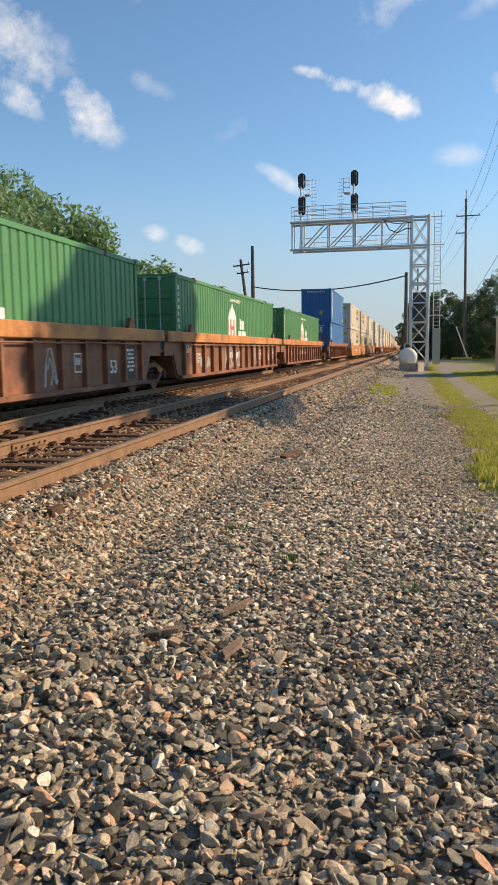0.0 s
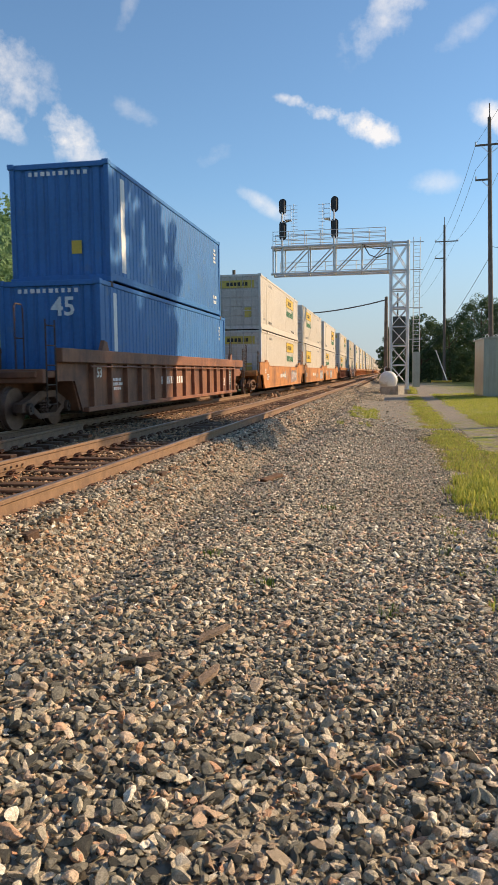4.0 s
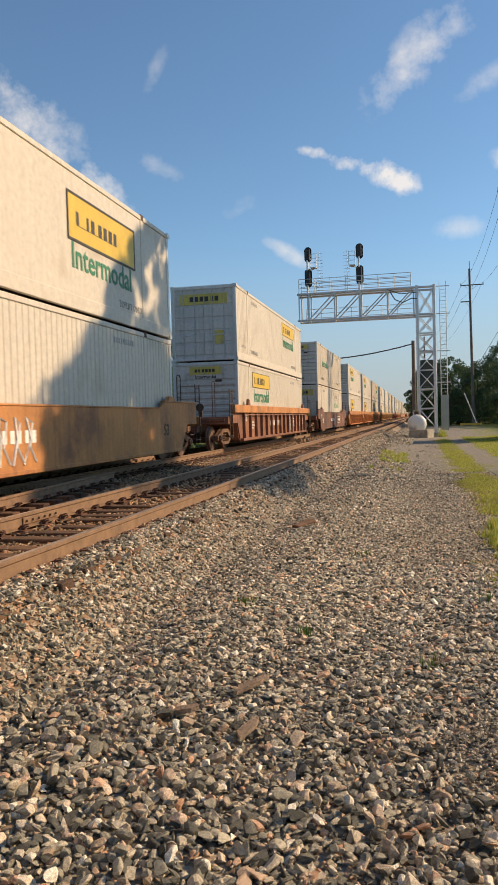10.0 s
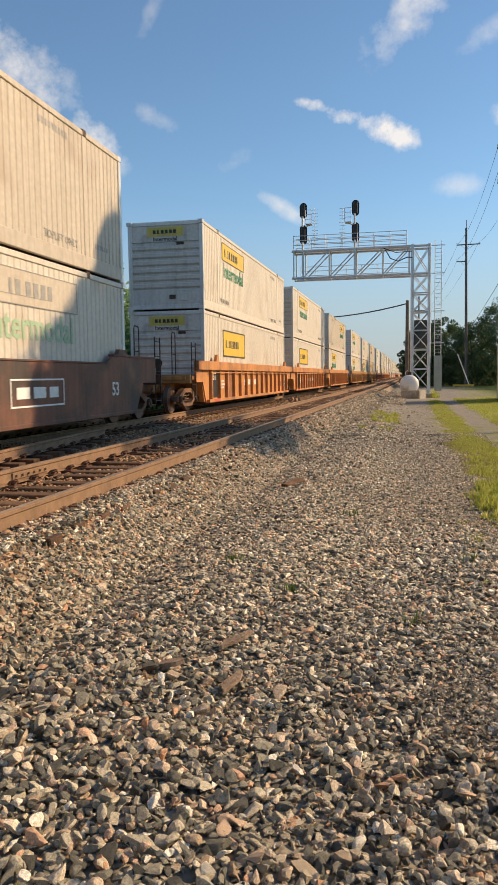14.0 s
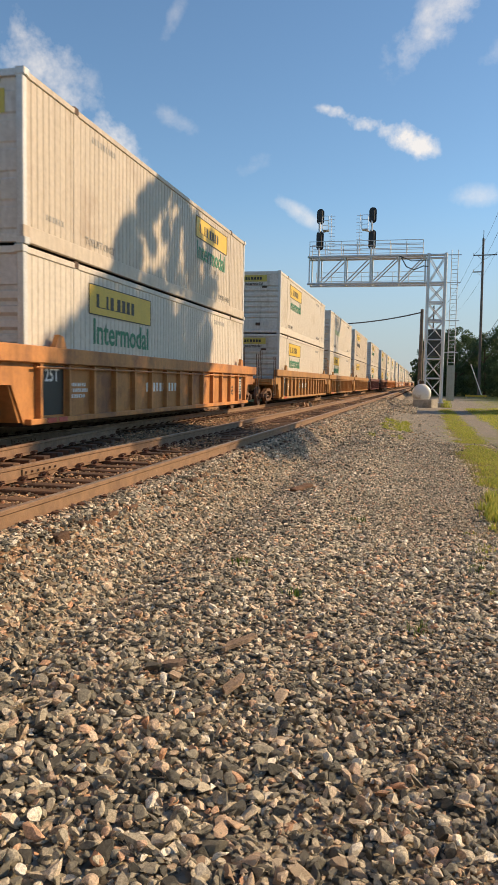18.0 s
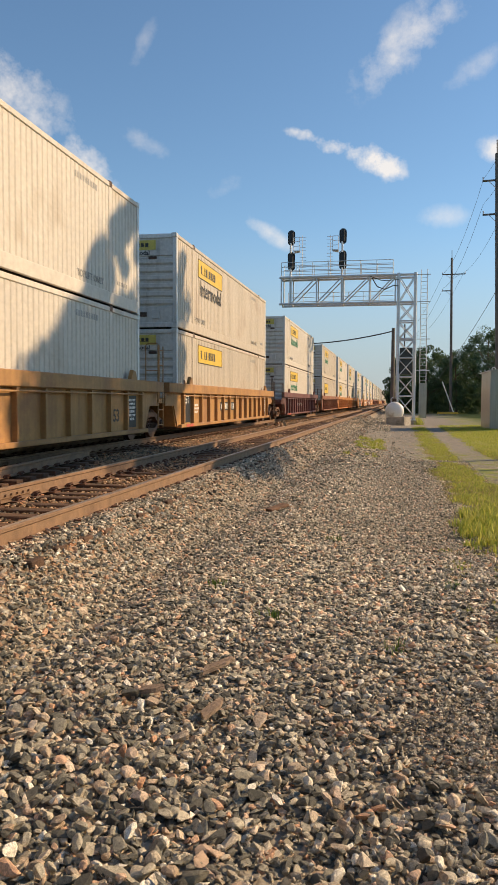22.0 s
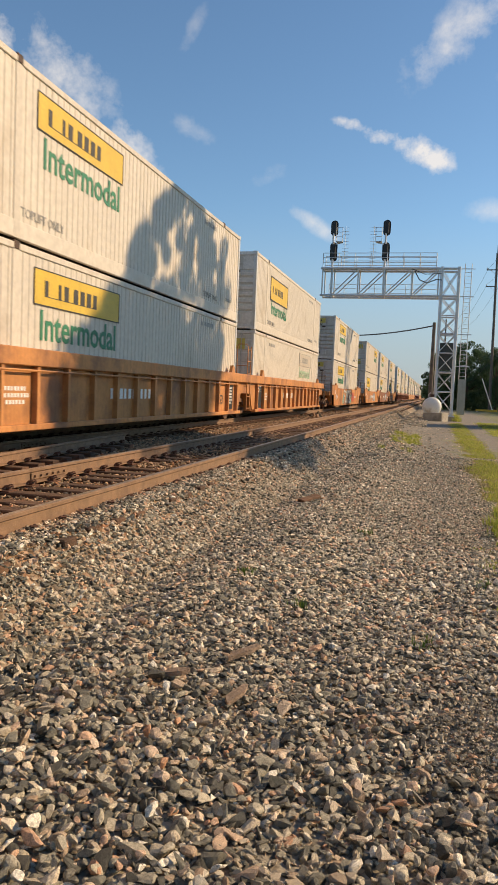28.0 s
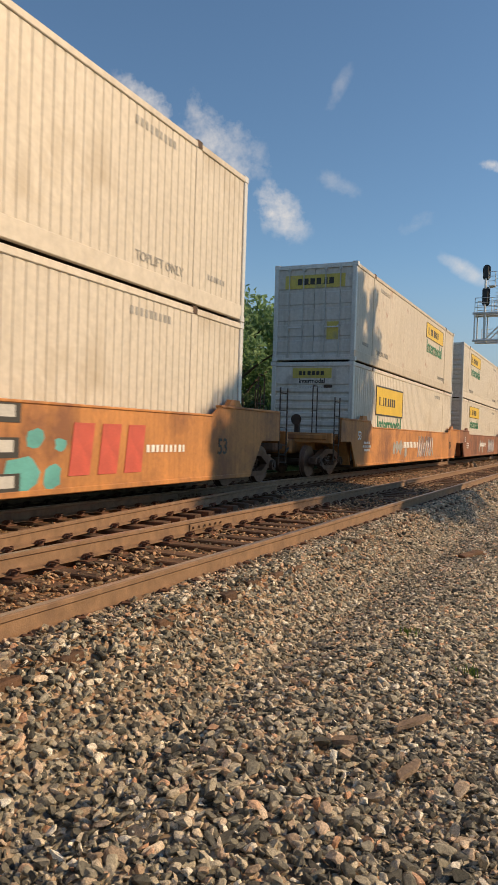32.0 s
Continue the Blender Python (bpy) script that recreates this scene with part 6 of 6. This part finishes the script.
# ---- equipment shed ----
shed = thing("equipment_shed", "silver metal railway equipment shed beside the lane", "shed", at=(9.1, 50.0, -0.66))
SW, SD, SH = 4.6, 5.2, 3.72
part("wall_panel", Geo().box(0, 0, 0.05, SW, 0.05, SH), M_SHED, shed, "front wall of flat silver panels")
part("wall_panel", Geo().box(0, 0.05, 0.05, 0.05, SD, SH), M_SHED, shed)
part("wall_panel", Geo().box(SW - 0.05, 0.05, 0.05, SW, SD, SH), M_SHED, shed)
part("wall_panel", Geo().box(0.05, SD - 0.05, 0.05, SW - 0.05, SD, SH), M_SHED, shed)
part("base", Geo().box(-0.05, -0.05, -0.12, SW + 0.05, SD + 0.05, 0.05, 0.02), M_CONC, shed)
part("roof", Geo().extrude([(-0.12, SH), (SW + 0.12, SH), (SW + 0.12, SH + 0.06), (SW / 2, SH + 0.32), (-0.12, SH + 0.06)], 1, -0.12, SD + 0.12), M_SHED, shed, "low pitched metal roof")
for x in (0.55, 3.3):
    part("seam", Geo().box(x, -0.018, 0.05, x + 0.03, 0.002, SH - 0.02), M_SHED, shed)
dr = part("door", Geo().box(1.2, -0.03, 0.12, 2.75, -0.004, SH - 0.42, 0.01), M_SHED, shed, "plain metal door")
part("door_handle", Geo().box(1.28, -0.09, 1.55, 1.36, -0.03, 1.85, 0.01), M_GALV, dr, "steel door handle")
for k, (x0, x1, z) in enumerate(((1.56, 2.40, 2.50), (1.50, 2.62, 2.24), (1.72, 2.34, 1.98), (1.72, 2.46, 1.74))):
    sp = part("sign_plate", Geo().box(x0, -0.045, z, x1, -0.028, z + 0.20), M_WHITE_INK, shed, "small white warning plate")
    part("sign_writing", Geo().box(x0 + 0.06, -0.05, z + 0.06, x1 - 0.06, -0.044, z + 0.14), M_INK, sp)
for x in (0.1, 0.62):
    part("lifting_eye", Geo().tube([(x, 0.2, SH), (x, 0.2, SH + 0.2), (x + 0.12, 0.2, SH + 0.26), (x + 0.2, 0.2, SH + 0.2), (x + 0.2, 0.2, SH)], 0.025, 6), M_GALV, shed)


# ---- poles and wires ----
def utility_pole(name, x, y, z0, h, arms, lean=0.0, label="", r=0.17):
    p = thing(name, label, "utility pole", "utility poles along the line", at=pose(x, y, z0, 0, lean, 0))
    part("shaft", Geo().tube([(0, 0, -0.3), (0, 0, h * 0.5), (0, 0, h)], r * 1.3, 12, r * 0.85), M_POLE, p)
    if arms and h > 15:
        bar("top_pin", [(0.02, 0, h - 0.4), (0.02, 0, h + 1.1)], 0.045, p, M_POLE, n=6)
    for z, x0, x1 in arms:
        a = part("crossarm", Geo().box(x0, -0.06, z - 0.07, x1, 0.06, z + 0.07, 0.01), M_POLE, p)
        for xx in (x0, x1):
            if h > 15 and abs(xx) > 0.5:
                bar("arm_brace", [(0, -0.09, z - 0.75), (xx * 0.6, -0.09, z - 0.05)], 0.025, p, n=6)
        for xx in (x0 + 0.06, x1 - 0.06):
            if abs(xx) > 0.3:
                part("insulator", Geo().tube([(xx, 0, z + 0.06), (xx, 0, z + 0.30)], 0.06, 8), M_GALV, a, "grey insulator")
    return p


P1, P2, P3 = (11.6, 66.0), (10.85, 112.0), (5.0, 205.0)
utility_pole("utility_pole", *P1, -0.7, 22.2, [(20.05, -1.15, 1.7), (17.3, -1.15, 0.1)], -1.4, "tall weathered wooden power pole behind the shed")
utility_pole("utility_pole", *P2, -0.7, 22.2, [(19.9, -1.3, 1.9), (17.6, -1.3, 0.1)], -0.6, "tall weathered wooden power pole among trees")
utility_pole("utility_pole", *P3, -0.7, 22.2, [(18.6, -2.0, 2.0)], 0, "distant wooden power pole above the trees", 0.2)
post = utility_pole("wooden_post", 2.92, 64.2, -0.7, 7.9, [], 0, "bare wooden post beside the signal bridge", 0.15)
utility_pole("utility_pole", -13.0, 80.0, -0.9, 11.6, [(11.0, -0.9, 0.9), (10.2, -0.6, 0.7)], -7, "leaning old wooden pole beyond the train")
utility_pole("utility_pole", -12.3, 76.0, -0.9, 12.3, [], 0, "pale straight pole beyond the train", 0.19)


def wire(name, a, b, sag, label, r=0.022):
    a, b = Vector(a), Vector(b)
    pts = [a.lerp(b, k / 14) - Vector((0, 0, sag * 4 * (k / 14) * (1 - k / 14))) for k in range(15)]
    return tagged(part(name, Geo().tube(pts, r, 5), M_WIRE, None), label, "cable")


wire("overhead_cable", (2.92, 64.2, 6.95), (-12.3, 76.0, 7.4), 0.75, "thick black cable slung across the tracks", 0.055)
wire("overhead_cable", (-12.3, 76.0, 7.4), (-13.4, 80.0, 6.2), 0.3, "black cable between two poles", 0.05)
for dx, z in ((-1.1, 19.5), (1.65, 19.5), (-1.1, 17.4)):
    wire("power_line", (P1[0] + dx - 0.45, P1[1], z), (P2[0] + dx - 0.2, P2[1], z - 0.1), 1.3, "thin power line between poles", 0.015)
    wire("power_line", (P2[0] + dx - 0.2, P2[1], z - 0.1), (P3[0] + dx * 1.4, P3[1], z - 1.0), 2.5, "thin power line running off to the distance", 0.016)
    wire("power_line", (P1[0] + dx - 0.45, P1[1], z), (P1[0] + 1.5 + dx, 12.0, z + 0.3), 1.2, "thin power line overhead", 0.012)
wire("service_line", (P1[0] - 0.2, P1[1], 10.6), (P2[0] - 3, P2[1] - 4, 3.2), 0.6, "thin service line towards the trees")
wire("service_line", (P1[0] - 0.2, P1[1], 11.2), (24.0, 58.0, 9.0), 0.5, "thin service line to the side")

# ---- barrier and sign past the lane ----
bg = thing("lane_barrier", "low yellow lane barrier with a slanting pale pole", "barrier", at=(10.0, 108.0, -0.7))
part("beam", Geo().box(-1.2, -0.1, 0.15, 1.6, 0.1, 0.42, 0.02), M_YELLOW, bg, "yellow beam")
for x in (-1.0, 1.4):
    part("foot", Geo().box(x - 0.1, -0.2, 0.0, x + 0.1, 0.2, 0.16), M_CONC, bg)
bar("slanting_pole", [(1.0, 0.0, 0.3), (-0.6, 0.0, 4.6)], 0.07, bg, M_WHITE_INK, "pale slanting pole")
ss = thing("lane_sign", "small post with a pale marker plate", "sign", at=(6.5, 100.0, -0.7))
bar("post", [(0, 0, 0), (0, 0, 3.3)], 0.06, ss, M_GALV)
part("plate", Geo().box(-0.2, -0.07, 2.6, 0.2, -0.05, 3.3), M_WHITE_INK, ss)


# ---- trees ----
def leaf_cloud(centres, radii, per, size, rg):
    """Leaves as small bent blades round the centres of clumps."""
    cs = np.repeat(centres, per, axis=0)
    rr = np.repeat(radii, per)
    n = len(cs)
    d = rg.normal(size=(n, 3))
    d /= np.linalg.norm(d, axis=1)[:, None]
    p = cs + d * (rr * rg.uniform(0.35, 1.0, n) ** 0.6)[:, None] * np.array([1, 1, 0.8])
    a = rg.normal(size=(n, 3)) + d * 0.7
    a /= np.linalg.norm(a, axis=1)[:, None]
    b = np.cross(a, rg.normal(size=(n, 3)))
    b /= np.linalg.norm(b, axis=1)[:, None]
    c = np.cross(a, b)
    s = size * rg.uniform(0.6, 1.3, n)[:, None]
    v = np.stack([p - b * s, p - c * s * 0.45 + a * s * 0.12, p + b * s, p + c * s * 0.45 + a * s * 0.12], 1).reshape(-1, 3)
    f = np.arange(4 * n).reshape(-1, 4)
    return v, f


def tree(name, x, y, h, spread, leaves, leaf, seed, label, material, base=0.25, group="", trunk=0.22, clumps=60, puffs=(0.16, 0.34), airy=0.0):
    rg = np.random.RandomState(seed)
    r = random.Random(seed)
    t = thing(name, label, "tree", group, at=(x, y, float(ground_z(np.array(x), np.array(y))) - 0.1))
    top = Vector((r.uniform(-0.3, 0.3), r.uniform(-0.3, 0.3), h * 0.8))
    part("trunk", Geo().tube([(0, 0, -0.2), (0.05, 0.02, h * 0.2), (top.x * 0.5, top.y * 0.5, h * 0.5), top], trunk, 9, trunk * 0.25), M_BARK, t)
    cen, rad = [], []
    for k in range(7):
        z0 = h * r.uniform(base, 0.6)
        a = k * 2.4 + r.uniform(-0.4, 0.4)
        reach = spread * r.uniform(0.5, 0.85)
        tip = Vector((math.cos(a) * reach, math.sin(a) * reach, z0 + h * r.uniform(0.12, 0.3)))
        part("limb", Geo().tube([(top.x * z0 / h, top.y * z0 / h, z0), (tip.x * 0.5, tip.y * 0.5, z0 + (tip.z - z0) * 0.6), tip], trunk * 0.42, 6, trunk * 0.1), M_BARK, t)
    for k in range(clumps):
        u = r.uniform(0, 1)
        z = h * (base + (1 - base) * u)
        wide = spread * (0.35 + 1.0 * math.sin(math.pi * min(1, 0.12 + u * 0.88)) ** 0.8) * 0.78
        a, q = r.uniform(0, 6.28), r.uniform(0.25, 1.0) ** 0.5
        cen.append((math.cos(a) * wide * q, math.sin(a) * wide * q, z - 0.12 * h * q * u))
        rad.append(spread * r.uniform(*puffs) * (1 + airy * (0.5 - u)))
    v, f = leaf_cloud(np.array(cen), np.array(rad), max(1, leaves // clumps), leaf, rg)
    put("crown", quick_mesh("crown", v, f), material, t)
    return t


LEFT = "leafy green trees beyond the train"
tree("tree", -15.2, 37.5, 9.9, 5.2, 18000, 0.17, 1, "broad green sunlit tree beyond the train", M_LEAF, 0.15, LEFT)
tree("tree", -21.5, 43.0, 14.0, 5.2, 15000, 0.16, 2, "dense green tree beyond the train", M_LEAF, 0.1, LEFT)
tree("tree", -15.8, 29.5, 10.6, 4.2, 12000, 0.13, 3, "dense green tree beyond the train", M_LEAF, 0.1, LEFT)
tree("tree", -17.5, 45.0, 8.0, 3.8, 5000, 0.2, 4, "dense dark green tree beyond the train", M_LEAF_D, 0.1, LEFT)
tree("tree", -15.6, 55.0, 9.2, 3.4, 5000, 0.2, 5, "green tree with a ragged top beyond the train", M_LEAF, 0.1, LEFT)
tree("tree", -13.8, 64.0, 8.0, 3.2, 4500, 0.2, 6, "green tree with a ragged top beyond the train", M_LEAF, 0.1, LEFT)
tree("tree", -13.5, 17.0, 7.0, 3.6, 6000, 0.16, 7, "dense green tree close behind the train", M_LEAF_D, 0.05, LEFT)
tree("tree", -14.0, 9.5, 7.2, 3.8, 5000, 0.16, 8, "dense green tree close behind the train", M_LEAF_D, 0.05, LEFT)
tree("tree", -15.0, 1.0, 8.0, 4.2, 4000, 0.18, 9, "dense green tree close behind the train", M_LEAF_D, 0.05, LEFT)
tree("bush", -13.0, 47.0, 3.6, 3.0, 3000, 0.18, 10, "dark leafy bush beyond the train", M_LEAF_D, 0.0, LEFT, 0.08, 30)
tree("bush", -13.0, 33.0, 4.2, 3.2, 3500, 0.18, 12, "dark leafy bush beyond the train", M_LEAF_D, 0.0, LEFT, 0.08, 30)
tree("bush", -12.5, 24.0, 4.4, 3.0, 3500, 0.16, 13, "dark leafy bush beyond the train", M_LEAF_D, 0.0, LEFT, 0.08, 30)
RIGHT = "trees past the lane"
for k, (x, y, h, sp) in enumerate(((4.2, 124, 9.8, 3.3), (8.0, 122, 11.2, 4.0), (12.2, 120, 10.0, 4.2), (16.5, 118, 13.6, 5.0), (21.5, 114, 14.6, 5.2), (26.5, 108, 15.0, 5.5),
                                   (31.0, 100, 15.0, 5.5), (10.5, 134, 10.5, 4.5), (18.5, 130, 12.5, 5.0), (6.0, 140, 10.0, 4.0))):
    tree("tree", x, y, h, sp, 15000, 0.15, 30 + k, "dense dark green tree past the end of the lane", M_LEAF_D, 0.02, RIGHT, clumps=110, puffs=(0.12, 0.26))
tree("tree", 15.3, 28.7, 19.8, 4.5, 21000, 0.14, 60, "tall leafy roadside tree that shades the tracks", M_LEAF, 0.635, "roadside trees", clumps=190, puffs=(0.065, 0.15), airy=0.9)
tree("tree", 15.6, 25.9, 16.0, 4.5, 26000, 0.15, 62, "leafy roadside tree that shades the tracks", M_LEAF, 0.72, "roadside trees", clumps=190, puffs=(0.09, 0.19), airy=0.7)
tree("tree", 34.0, 36.0, 14.0, 5.0, 4000, 0.3, 61, "broad leafy green roadside tree", M_LEAF, 0.2, "roadside trees", clumps=44)

# far woods along the line
rg = np.random.RandomState(77)
cx, cy = [], []
for k in range(150):
    s = -1 if k % 2 else 1
    yy = rg.uniform(170, 760)
    cx.append(-16 - rg.uniform(0, 40) if s < 0 else 14 + rg.uniform(0, 50))
    cy.append(yy)
cen = np.array([(a, b, rg.uniform(1.5, 10)) for a, b in zip(cx * 3, cy * 3)])
v, f = leaf_cloud(cen, rg.uniform(2.5, 4.5, len(cen)), 60, 0.9, rg)
tagged(put("far_woods", quick_mesh("far_woods", v, f), M_LEAF_D), "dark green woods far along the railway", "woods", kind="stuff")
cen = np.array([(rg.uniform(-500, 500), rg.uniform(800, 1000), rg.uniform(0, 11)) for _ in range(900)])
v, f = leaf_cloud(cen, rg.uniform(4, 8, 900), 40, 2.2, rg)
tagged(put("horizon_woods", quick_mesh("horizon_woods", v, f), M_LEAF_D), "hazy line of woods at the horizon", "woods", kind="stuff")
cen = np.array([(rg.uniform(-26, -19), rg.uniform(-10, 160), rg.uniform(0.5, 4.5)) for _ in range(260)])
v, f = leaf_cloud(cen, rg.uniform(1.2, 2.4, 260), 90, 0.3, rg)
tagged(put("hedgerow", quick_mesh("hedgerow", v, f), M_LEAF_D), "dense dark undergrowth beyond the tracks", "hedge", kind="stuff")


# ---- grass and weeds ----
def blades(name, x, y, h, label, material, wide=0.006):
    n = len(x)
    z = ground_z(x, y)
    a = rs.uniform(0, 6.28, n)
    lean = rs.uniform(0.1, 0.7, n) * h
    dx, dy = np.cos(a), np.sin(a)
    w = wide * rs.uniform(0.7, 1.5, n)
    p0 = np.stack([x - dy * w, y + dx * w, z], 1)
    p1 = np.stack([x + dy * w, y - dx * w, z], 1)
    m = np.stack([x + dx * lean * 0.35, y + dy * lean * 0.35, z + h * 0.62], 1)
    q0, q1 = m + np.stack([-dy * w, dx * w, 0 * w], 1) * 0.7, m + np.stack([dy * w, -dx * w, 0 * w], 1) * 0.7
    tip = np.stack([x + dx * lean, y + dy * lean, z + h * rs.uniform(0.85, 1.05, n)], 1)
    v = np.stack([p0, p1, q1, q0, tip], 1).reshape(-1, 3)
    b = (np.arange(n) * 5)[:, None]
    f = np.concatenate([b + np.array([[0, 1, 2]]), b + np.array([[0, 2, 3]]), b + np.array([[3, 2, 4]])])
    return tagged(put(name, quick_mesh(name, v, f), material), label, "grass", kind="stuff")


def mottle(x, y, cell, seed):
    """Smooth random values between 0 and 1 over the ground."""
    grid = np.random.RandomState(seed).uniform(0, 1, (257, 257))
    u, v = x / cell, y / cell
    i, j = np.floor(u).astype(int), np.floor(v).astype(int)
    fu, fv = u - i, v - j
    fu, fv = fu * fu * (3 - 2 * fu), fv * fv * (3 - 2 * fv)
    at = lambda a, b: grid[a % 257, b % 257]
    return (at(i, j) * (1 - fu) + at(i + 1, j) * fu) * (1 - fv) + (at(i, j + 1) * (1 - fu) + at(i + 1, j + 1) * fu) * fv


def tufts(x0, x1, y0, y1, n, lo, hi, cover, each=24, spread=0.055):
    """Tufts of grass, thick and thin in patches, thinning out towards the stones."""
    x, y = rs.uniform(x0, x1, n), rs.uniform(y0, y1, n)
    thick = 0.55 * mottle(x, y, 1.3, 3) + 0.45 * mottle(x, y, 0.42, 4)
    edge = np.clip((x - 3.95 - 0.5 * mottle(x, y, 1.7, 5)) * 2.2, 0, 1) * np.clip((y - 5.5) * 0.16, 0.12, 1) if x0 > 3 else 1.0
    rut = (x > 5.05 + 0.25 * mottle(x, y, 0.8, 6)) & (x < 6.3) & (y > 17)
    keep = (thick * edge + rs.normal(0, 0.1, n) > 1 - cover) & ~rut
    x, y, thick = x[keep], y[keep], thick[keep]
    m = len(x)
    tall = np.repeat(rs.uniform(lo, hi, m) * (0.5 + thick), each)
    return np.repeat(x, each) + rs.normal(0, spread, m * each), np.repeat(y, each) + rs.normal(0, spread, m * each), tall * rs.uniform(0.5, 1.15, m * each)


gs = [tufts(4.0, 5.4, 5.8, 20, 5200, 0.02, 0.08, 0.64, 15, 0.07), tufts(5.3, 8.5, 12, 30, 3800, 0.02, 0.08, 0.56, 14, 0.07), tufts(4.2, 5.2, 18, 56, 2600, 0.02, 0.07, 0.60, 22, 0.09), tufts(4.15, 5.0, 9.2, 12.5, 260, 0.08, 0.2, 0.85, 26, 0.05), tufts(3.9, 4.9, 5.6, 9.5, 420, 0.02, 0.09, 0.84, 14, 0.05),
      tufts(6.3, 11.5, 24, 58, 4800, 0.04, 0.12, 0.70, 13, 0.11), tufts(1.7, 2.8, 24, 36, 260, 0.05, 0.14, 0.36), tufts(4.9, 5.8, 60, 66, 60, 0.3, 0.7, 0.9, 30, 0.12)]
blades("lane_grass", *[np.concatenate(q) for q in zip(*gs)], "short yellow-green sunlit grass in tufts along the lane", M_GRASS, 0.007)
gs = [tufts(3.95, 5.4, 6.5, 20, 2600, 0.02, 0.07, 0.78, 14, 0.09), tufts(5.2, 8.5, 12, 30, 2600, 0.02, 0.07, 0.70, 14, 0.09), tufts(4.2, 5.3, 18, 56, 1500, 0.02, 0.06, 0.7, 14, 0.12)]
blades("dry_grass", *[np.concatenate(q) for q in zip(*gs)], "thin dry straw-coloured grass between the green tufts", M_STRAW, 0.006)
wx, wy = [], []
for cx_, cy_ in ((2.36, 5.9), (3.9, 7.4), (1.75, 6.6), (3.35, 5.4), (2.6, 9.5), (4.3, 6.6)):
    m_ = 26
    wx.append(cx_ + rs.normal(0, 0.05, m_))
    wy.append(cy_ + rs.normal(0, 0.05, m_))
wx, wy = np.concatenate(wx), np.concatenate(wy)
blades("weed_sprigs", wx, wy, rs.uniform(0.04, 0.10, len(wx)), "tiny green weeds sprouting between stones", M_WEED, 0.005)

# ---- bits of wood among the stones ----
for x, y, ln, turn in ((2.34, 3.98, 0.22, 70), (2.22, 4.62, 0.26, 50), (1.95, 4.1, 0.16, 15)):
    w = Geo().extrude([(-ln / 2, -0.022), (ln * 0.2, -0.03), (ln / 2, -0.008), (ln * 0.45, 0.018), (-ln * 0.3, 0.028)], 2, 0.0, 0.028)
    sp_ = tagged(part("wood_splinter", w, M_SPLINTER, None), "broken weathered wood splinter lying on the stones", "wood splinter")
    sp_.matrix_basis = pose(x, y, float(ground_z(np.array(x), np.array(y))) + 0.05, 6, -8, turn)

# ---- a dark plank on the slope ----
plank = tagged(part("plank", Geo().box(-0.06, -0.28, -0.03, 0.06, 0.28, 0.02, 0.01), M_TIE, None), "dark weathered plank half sunk in the ballast slope", "plank")
plank.matrix_basis = pose(1.5, 11.7, float(ground_z(np.array(1.5), np.array(11.7))) + 0.05, 3, 8, -20)


# ---- motion ----
def travelled(t):
    """Metres that the train has come towards the camera."""
    return 12.0047 * t + 0.0275288 * t * t - 0.000135811 * t ** 3


def motions():
    times = [0, 2, 4, 8, 12, 16, 20, 24, 28, 30, 32]
    for car_, yc in CARS:
        walk(car_, [(t, pose(TRAIN_X, yc - travelled(t), 0)) for t in times])
    for box, yc, z, turned in BOXES:
        walk(box, [(t, pose(TRAIN_X, yc - travelled(t), z, 0, 0, 180 if turned else 0)) for t in times])


motions()
